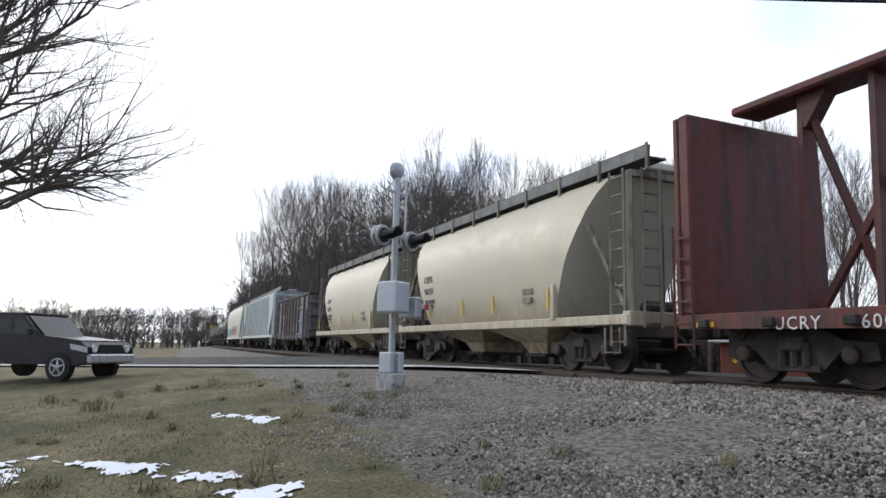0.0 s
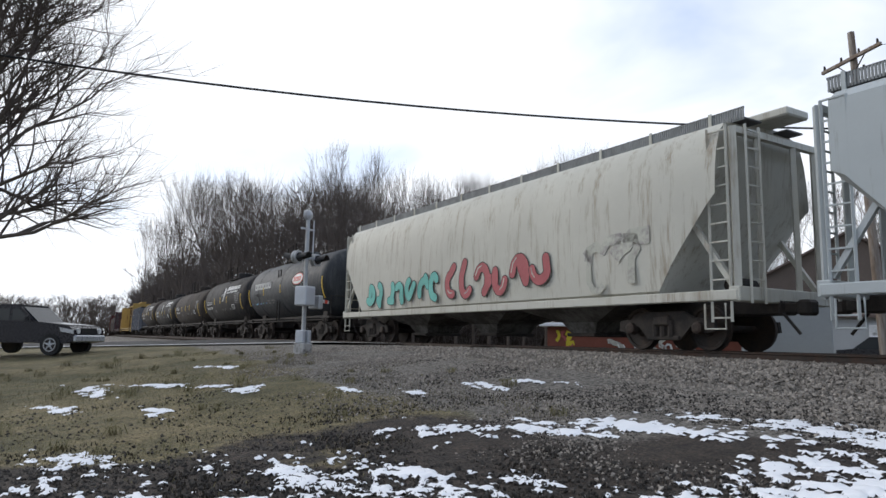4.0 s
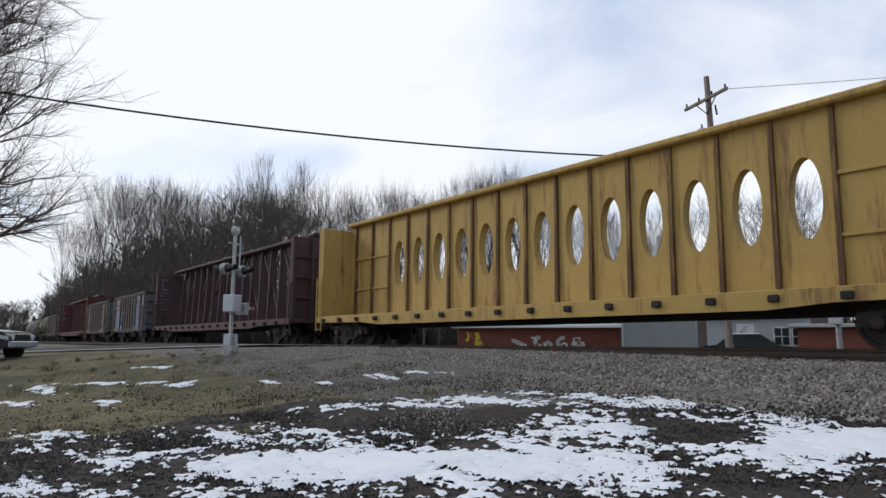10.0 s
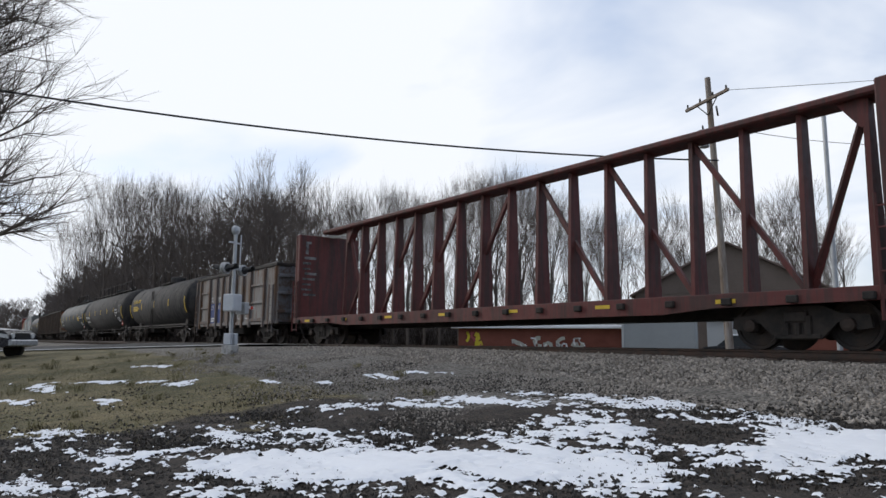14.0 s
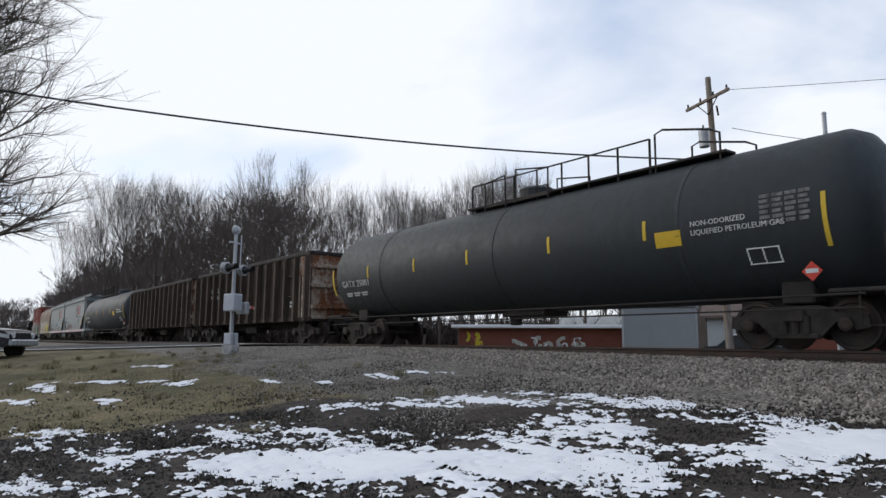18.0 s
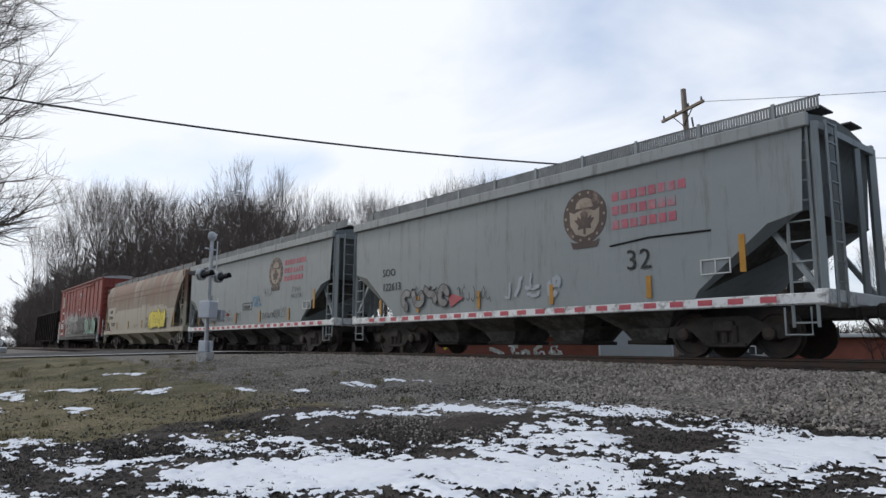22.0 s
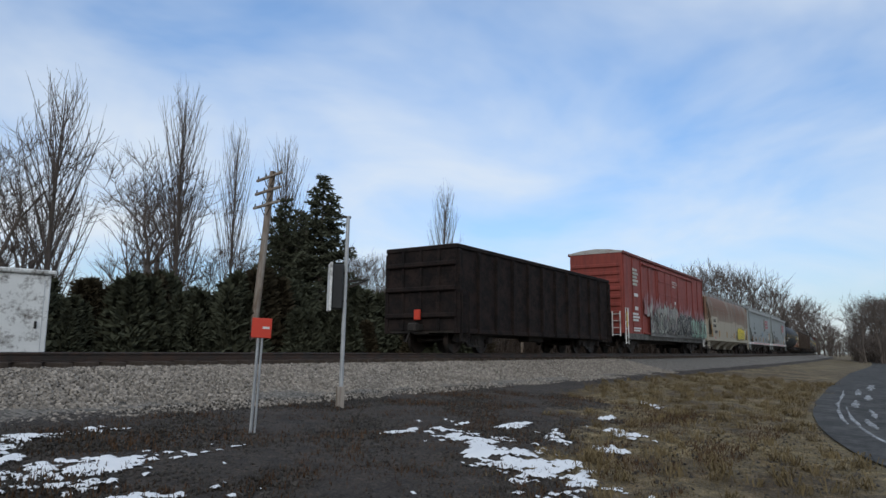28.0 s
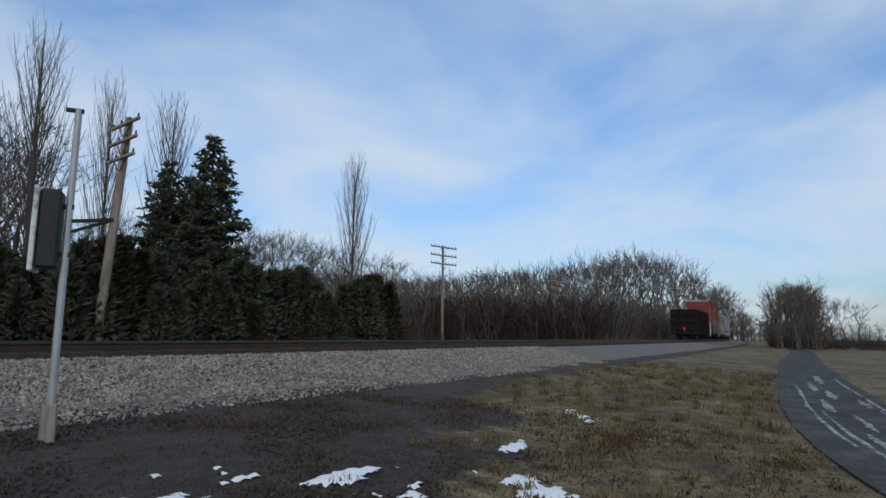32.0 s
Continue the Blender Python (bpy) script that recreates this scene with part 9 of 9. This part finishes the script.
spots = []
for k in range(220):
    aa = rt.uniform(-83, -36)
    r = rt.uniform(43, 52)
    x, y, _ = at(aa, r)
    while y - bend(x) < 18.0 and r < 180:
        r += 2.0
        x, y, _ = at(aa, r)
    o, _ = road_off(x, y)
    if not -1 < o < ROAD_W + 1:
        spots.append((x, y, 1.0))
low = []
for k in range(420):
    aa = rt.uniform(-84, -44)
    r = rt.uniform(46, 50)
    x, y, _ = at(aa, r)
    while y - bend(x) < 18.6 and r < 175:
        r += 2.0
        x, y, _ = at(aa, r)
    o, _ = road_off(x, y)
    if not -1 < o < ROAD_W + 1:
        low.append((x, y, 1.0))
for k in range(520):
    x, y, _ = at(rt.uniform(-62, -2), rt.uniform(66, 80))
    low.append((x, y, 1.9))
thicket("low_brush", "dense low brown brush at the foot of the wood", low, (0.7, 1.9), brush, 6, 16, 0.03)
thicket("undergrowth", "grey-brown bare undergrowth along the wood's edge", spots, (0.8, 2.5), twig, 5, 9, 0.016)


# the near tree whose boughs hang in from the side
near = bare_tree("roadside_tree", "bare roadside tree with drooping tangled twigs", 77, 21.0, 0.18, 0.2, 90, 15, 12, 0.28, -0.01, 1.0, 0.007, 0.34, 0.34)
near.matrix_basis = pose(-27.2, -0.3, ground_z(-27.2, -0.3), 0, 0, 40)


def spray_of(gc, rnd, p, d, ln_, w):
    """A small fan of needle twigs that points along d."""
    s = d.cross(Vector((0.2, 0.1, 1)))
    s.normalize()
    n = d.cross(s)
    for k in range(3):
        v = (d + s * (k - 1) * 0.7 + n * rnd.uniform(-0.5, 0.5)).normalized()
        q = s * w if k % 2 else n * w
        gc.add([tuple(p - q * 0.5), tuple(p + v * ln_ * 0.55 + q), tuple(p + v * ln_), tuple(p + v * ln_ * 0.5 - q)], [(0, 1, 2), (0, 2, 3)])


def spruce(name, label, seed, h, rad, mat=needles, tiers=34):
    """A tall conifer: uneven boughs that droop and turn up at the tip, set with needle sprays on all sides."""
    rnd = random.Random(seed)
    ob = thing(name, label, "tree")
    gt, gc = Mesh(), Mesh()
    gt.tube((0, 0, -0.3), (0, 0, h), h * 0.018, 0.02, 8)
    for k in range(tiers):
        t = (k + 0.4) / tiers
        z = h * (0.05 + 0.94 * t)
        R_ = rad * (1 - t ** 2.0) ** 0.9 + 0.15
        n = max(4, int(8 * (1 - t) + 5))
        for j in range(n):
            a = 6.2832 * (j + rnd.random()) / n
            L = R_ * rnd.uniform(0.45, 1.15)
            d = Vector((math.cos(a), math.sin(a), 0))
            e = Vector((0, 0, z + rnd.uniform(-0.2, 0.2))) + d * L + Vector((0, 0, L * (rnd.uniform(-0.4, 0.05) + 0.5 * t)))
            gt.tube((0, 0, z), tuple(e), 0.02, 0.008, 3, False)
            for i in range(max(5, int(L * 14))):
                p = Vector((0, 0, z)).lerp(e, rnd.uniform(0.25, 1.0)) + Vector((rnd.uniform(-1, 1), rnd.uniform(-1, 1), rnd.uniform(-1, 0.6))) * 0.16
                dd = (d * 0.7 + Vector((rnd.uniform(-1, 1), rnd.uniform(-1, 1), rnd.uniform(-0.8, 0.6)))).normalized()
                spray_of(gc, rnd, p, dd, rnd.uniform(0.25, 0.5), rnd.uniform(0.05, 0.09))
    part("trunk", gt, bark, ob)
    part("crown", gc, mat, ob)
    return ob


def cedar(name, label, seed, h, rad, mat=needles):
    """A bushy evergreen: upright sprays packed over an uneven egg-shaped crown down to the ground."""
    rnd = random.Random(seed)
    ob = thing(name, label, "tree")
    gt, gc = Mesh(), Mesh()
    gt.tube((0, 0, -0.3), (0, 0, h * 0.9), 0.09, 0.02, 7)
    tops = [(rnd.uniform(-0.5, 0.5) * rad, rnd.uniform(-0.5, 0.5) * rad, rnd.uniform(0.72, 1.0) * h) for _ in range(4)] + [(0, 0, h)]
    for cx, cy, ch in tops:
        for _ in range(420):
            t = rnd.random() ** 0.85
            a = rnd.uniform(0, 6.28)
            R_ = rad * 0.72 * min(1.0, 1.25 * (1 - t)) ** 0.95 * (0.8 + 0.35 * noise.noise(Vector((math.cos(a) * 1.5 + cx, math.sin(a) * 1.5 + cy, t * 6 + seed))))
            f = math.sqrt(rnd.uniform(0.3, 1.0))
            p = Vector((cx + R_ * f * math.cos(a), cy + R_ * f * math.sin(a), t * ch * 0.95 + 0.05))
            d = Vector((math.cos(a) * 0.6 + rnd.uniform(-0.4, 0.4), math.sin(a) * 0.6 + rnd.uniform(-0.4, 0.4), rnd.uniform(0.2, 1.1))).normalized()
            spray_of(gc, rnd, p, d, rnd.uniform(0.25, 0.55), rnd.uniform(0.05, 0.10))
    part("trunk", gt, bark, ob)
    part("crown", gc, mat, ob)
    return ob


sp = spruce("spruce", "tall dark spruce behind the track", 5, 14.0, 2.6)
for aa, r, h, wide in ((45.0, 48, 13.4, 1.15), (41.9, 50, 12.0, 1.05), (43.2, 55, 12.2, 0.9)):
    x, y, z = at(aa, r)
    plant(sp, x, y, h, 14.0, wide)
brown_needles = material("brownish_evergreen_needles", (0.075, 0.062, 0.038), 0.9, 0, 0.4, 1.2, bump=0, island=0.5)
cedars = [cedar("cedar", "bushy dark green cedar in the hedge", 30 + k, 4.6, 1.5, brown_needles if k == 3 else needles) for k in range(4)]
a, k = 20.5, 0
while a < 57.5:
    r = 34 + 8 * smooth(38, 58, a) + rt.uniform(-1.5, 2.5)
    x, y, z = at(a, r)
    e = (5.6 if a < 38 else 5.4 - (a - 38) * 0.09) * rt.uniform(0.55, 1.32)
    plant(cedars[k % 4], x, y, max(2.4, r * math.tan(radians(e)) - z), 4.6, 1.2)
    x, y, z = at(a + 0.5, r + 3)
    plant(cedars[(k + 1) % 4], x, y, max(2.4, (r + 3) * math.tan(radians(e * rt.uniform(0.7, 1.0))) - z), 4.6, 1.3)
    k += 1
    a += 1.05
spots = []
for k in range(170):
    aa = rt.uniform(-4, 62)
    r = rt.uniform(30, 46) if aa < 19 else rt.uniform(43, 50)
    x, y, _ = at(aa, r)
    spots.append((x, y, 1.0))
for k in range(150):
    x, y, _ = at(rt.uniform(-17, 21), rt.uniform(24.5, 29))
    spots.append((x, y, 1.0))
thicket("hedge_brush", "dense dry brown brush beyond the track", spots, (0.8, 2.6), brush, 8, 12, 0.02)

# bare trees and poplars on the far side
oak = forked_tree("bare_tree", "broad bare winter tree beyond the track", 51, 14.0, 4.6, 0.24, 0.16, 5, 0.55, 5, 0.013)
poplar = poplar_tree("poplar", "tall narrow bare poplar", 61)
for proto, aa, r, e, wide in ((oak, 23.6, 56, 11.5, 1.1), (oak, 32.5, 58, 12.5, 1.1), (oak, 35.6, 57, 8.0, 1.0), (oak, 39.3, 60, 8.5, 1.0), (oak, 48.2, 58, 7.4, 1.0), (oak, 51.2, 64, 7.0, 1.0), (oak, 53.8, 62, 6.6, 1.0), (oak, 57.5, 64, 6.2, 1.0), (oak, 22.5, 46, 15.0, 1.0), (poplar, 24.9, 46, 19.7, 1.5), (oak, 31.3, 48, 14.8, 0.9), (poplar, 33.7, 47, 20.3, 1.2), (poplar, 37.8, 50, 17.8, 0.9),
                              (poplar, 41.8, 52, 17.0, 1.3), (poplar, 55.4, 50, 13.8, 1.1), (oak, 49.5, 66, 7.8, 0.9), (poplar, -0.5, 60, 9.5, 1.0), (oak, 3.0, 66, 8.5, 1.0), (oak, 47, 62, 8.2, 1.0), (oak, 52.5, 60, 7.2, 0.8),
                              (oak, 11, 60, 8.5, 1.0), (oak, 17, 58, 10.0, 1.0)):
    x, y, z = at(aa, r)
    plant(proto, x, y, r * math.tan(radians(e)) - z, 14.0, wide)

for n, (aa, r, e) in enumerate(((-40.5, 60, 11.2), (-37.6, 62, 10.8), (-34.8, 58, 11.0), (-32.4, 64, 11.6), (-29.8, 60, 11.7), (-27.4, 62, 11.4), (-25.6, 66, 10.4), (-23.8, 60, 12.2), (-21.6, 64, 9.0), (-17.5, 62, 8.0))):
    x, y, z = at(aa, r)
    plant(kinds[n % 6], x, y, r * math.tan(radians(e)) - z, wide=1.25)

# far woods along the line
spots = []
FAR_LINE = ((49, 5.5), (58, 4.9), (63, 5.0), (68.4, 5.6), (72, 5.8), (75, 6.6), (78, 6.8), (80, 6.0), (82, 4.4), (84, 2.9), (86.5, 2.1))
a = 49.0
while a < 86:
    for row in range(3):
        aa = a + rt.uniform(-0.4, 0.4)
        for (a0, e0), (a1, e1) in zip(FAR_LINE, FAR_LINE[1:]):
            if a0 <= aa <= a1:
                e = e0 + (e1 - e0) * (aa - a0) / (a1 - a0)
                break
        else:
            e = 3.0
        r = (95 if aa < 74 else 95 + (aa - 74) * 13) + row * 14 + rt.uniform(-4, 4)
        x, y, z = at(aa, r)
        u = y - bend(x)
        if u < 20:
            y += 20 - u
        spots.append((x, y, max(3.0, r * math.tan(radians(e * rt.uniform(0.85, 1.04))) - z)))
    a += 0.85
for k in range(46):
    aa = rt.uniform(82.5, 87.2)
    r = rt.uniform(330, 400)
    x, y, z = at(aa, r)
    e = 4.2 - 2.9 * smooth(82.5, 86, aa)
    spots.append((x, y, max(3.0, r * math.tan(radians(e * rt.uniform(0.8, 1.05))) - z)))
for aa, r, h in ((87.3, 130, 6.6), (88.1, 135, 8.0), (88.9, 132, 8.2), (89.8, 136, 7.6), (90.8, 130, 8), (88.4, 150, 8.6), (89.4, 148, 8.4), (91.8, 140, 8), (87.7, 142, 7.0), (90.2, 150, 8.5)):
    x, y, z = at(aa, r)
    spots.append((x, y, h))
for k in range(26):
    x, y, z = at(rt.uniform(89, 99), rt.uniform(330, 420))
    spots.append((x, y, rt.uniform(7, 11)))
for k in range(44):
    aa, r = rt.uniform(86.2, 89.4), rt.uniform(112, 140)
    x, y, z = at(aa, r)
    spots.append((x, y, r * math.tan(radians(4.3 * math.sqrt(max(0.1, 1 - ((aa - 87.8) / 1.9) ** 2)) * rt.uniform(0.8, 1.0))) + 1.4))
far_wood("far_wood", "dark grey-brown bare woods beyond the curve of the line", spots, 301)
thicket("far_brush", "dark bare bushes beside the lane far off", [(*at(rt.uniform(86.3, 97), rt.uniform(118, 190))[:2], rt.uniform(0.4, 0.9)) for k in range(230)], (1.0, 3.4), brush, 19, 12, 0.035)
spots = []
for k in range(620):
    aa = rt.uniform(50, 84)
    r = (82 if aa < 74 else 82 + (aa - 74) * 12) + rt.uniform(-6, 10)
    x, y, _ = at(aa, r)
    y = max(y, 19 + bend(min(x, 400)) + rt.uniform(0, 5))
    spots.append((x, y, 1.7))
thicket("far_brush", "brown bare brush at the foot of the far woods", spots[::2], (1.3, 3.2), brush, 9, 14, 0.032)
thicket("far_brush", "grey bare saplings before the far woods", spots[1::2], (1.8, 4.3), twig, 10, 12, 0.024)


# ---- what moves ----
def motions():
    for ob, mid in CARS:
        rows = []
        for t in (0, 4, 8, 12, 16, 20, 24, 28, 32):
            rows.append((t, on_line(mid + SPEED * (t - 16.0))))
        walk(ob, rows)


motions()
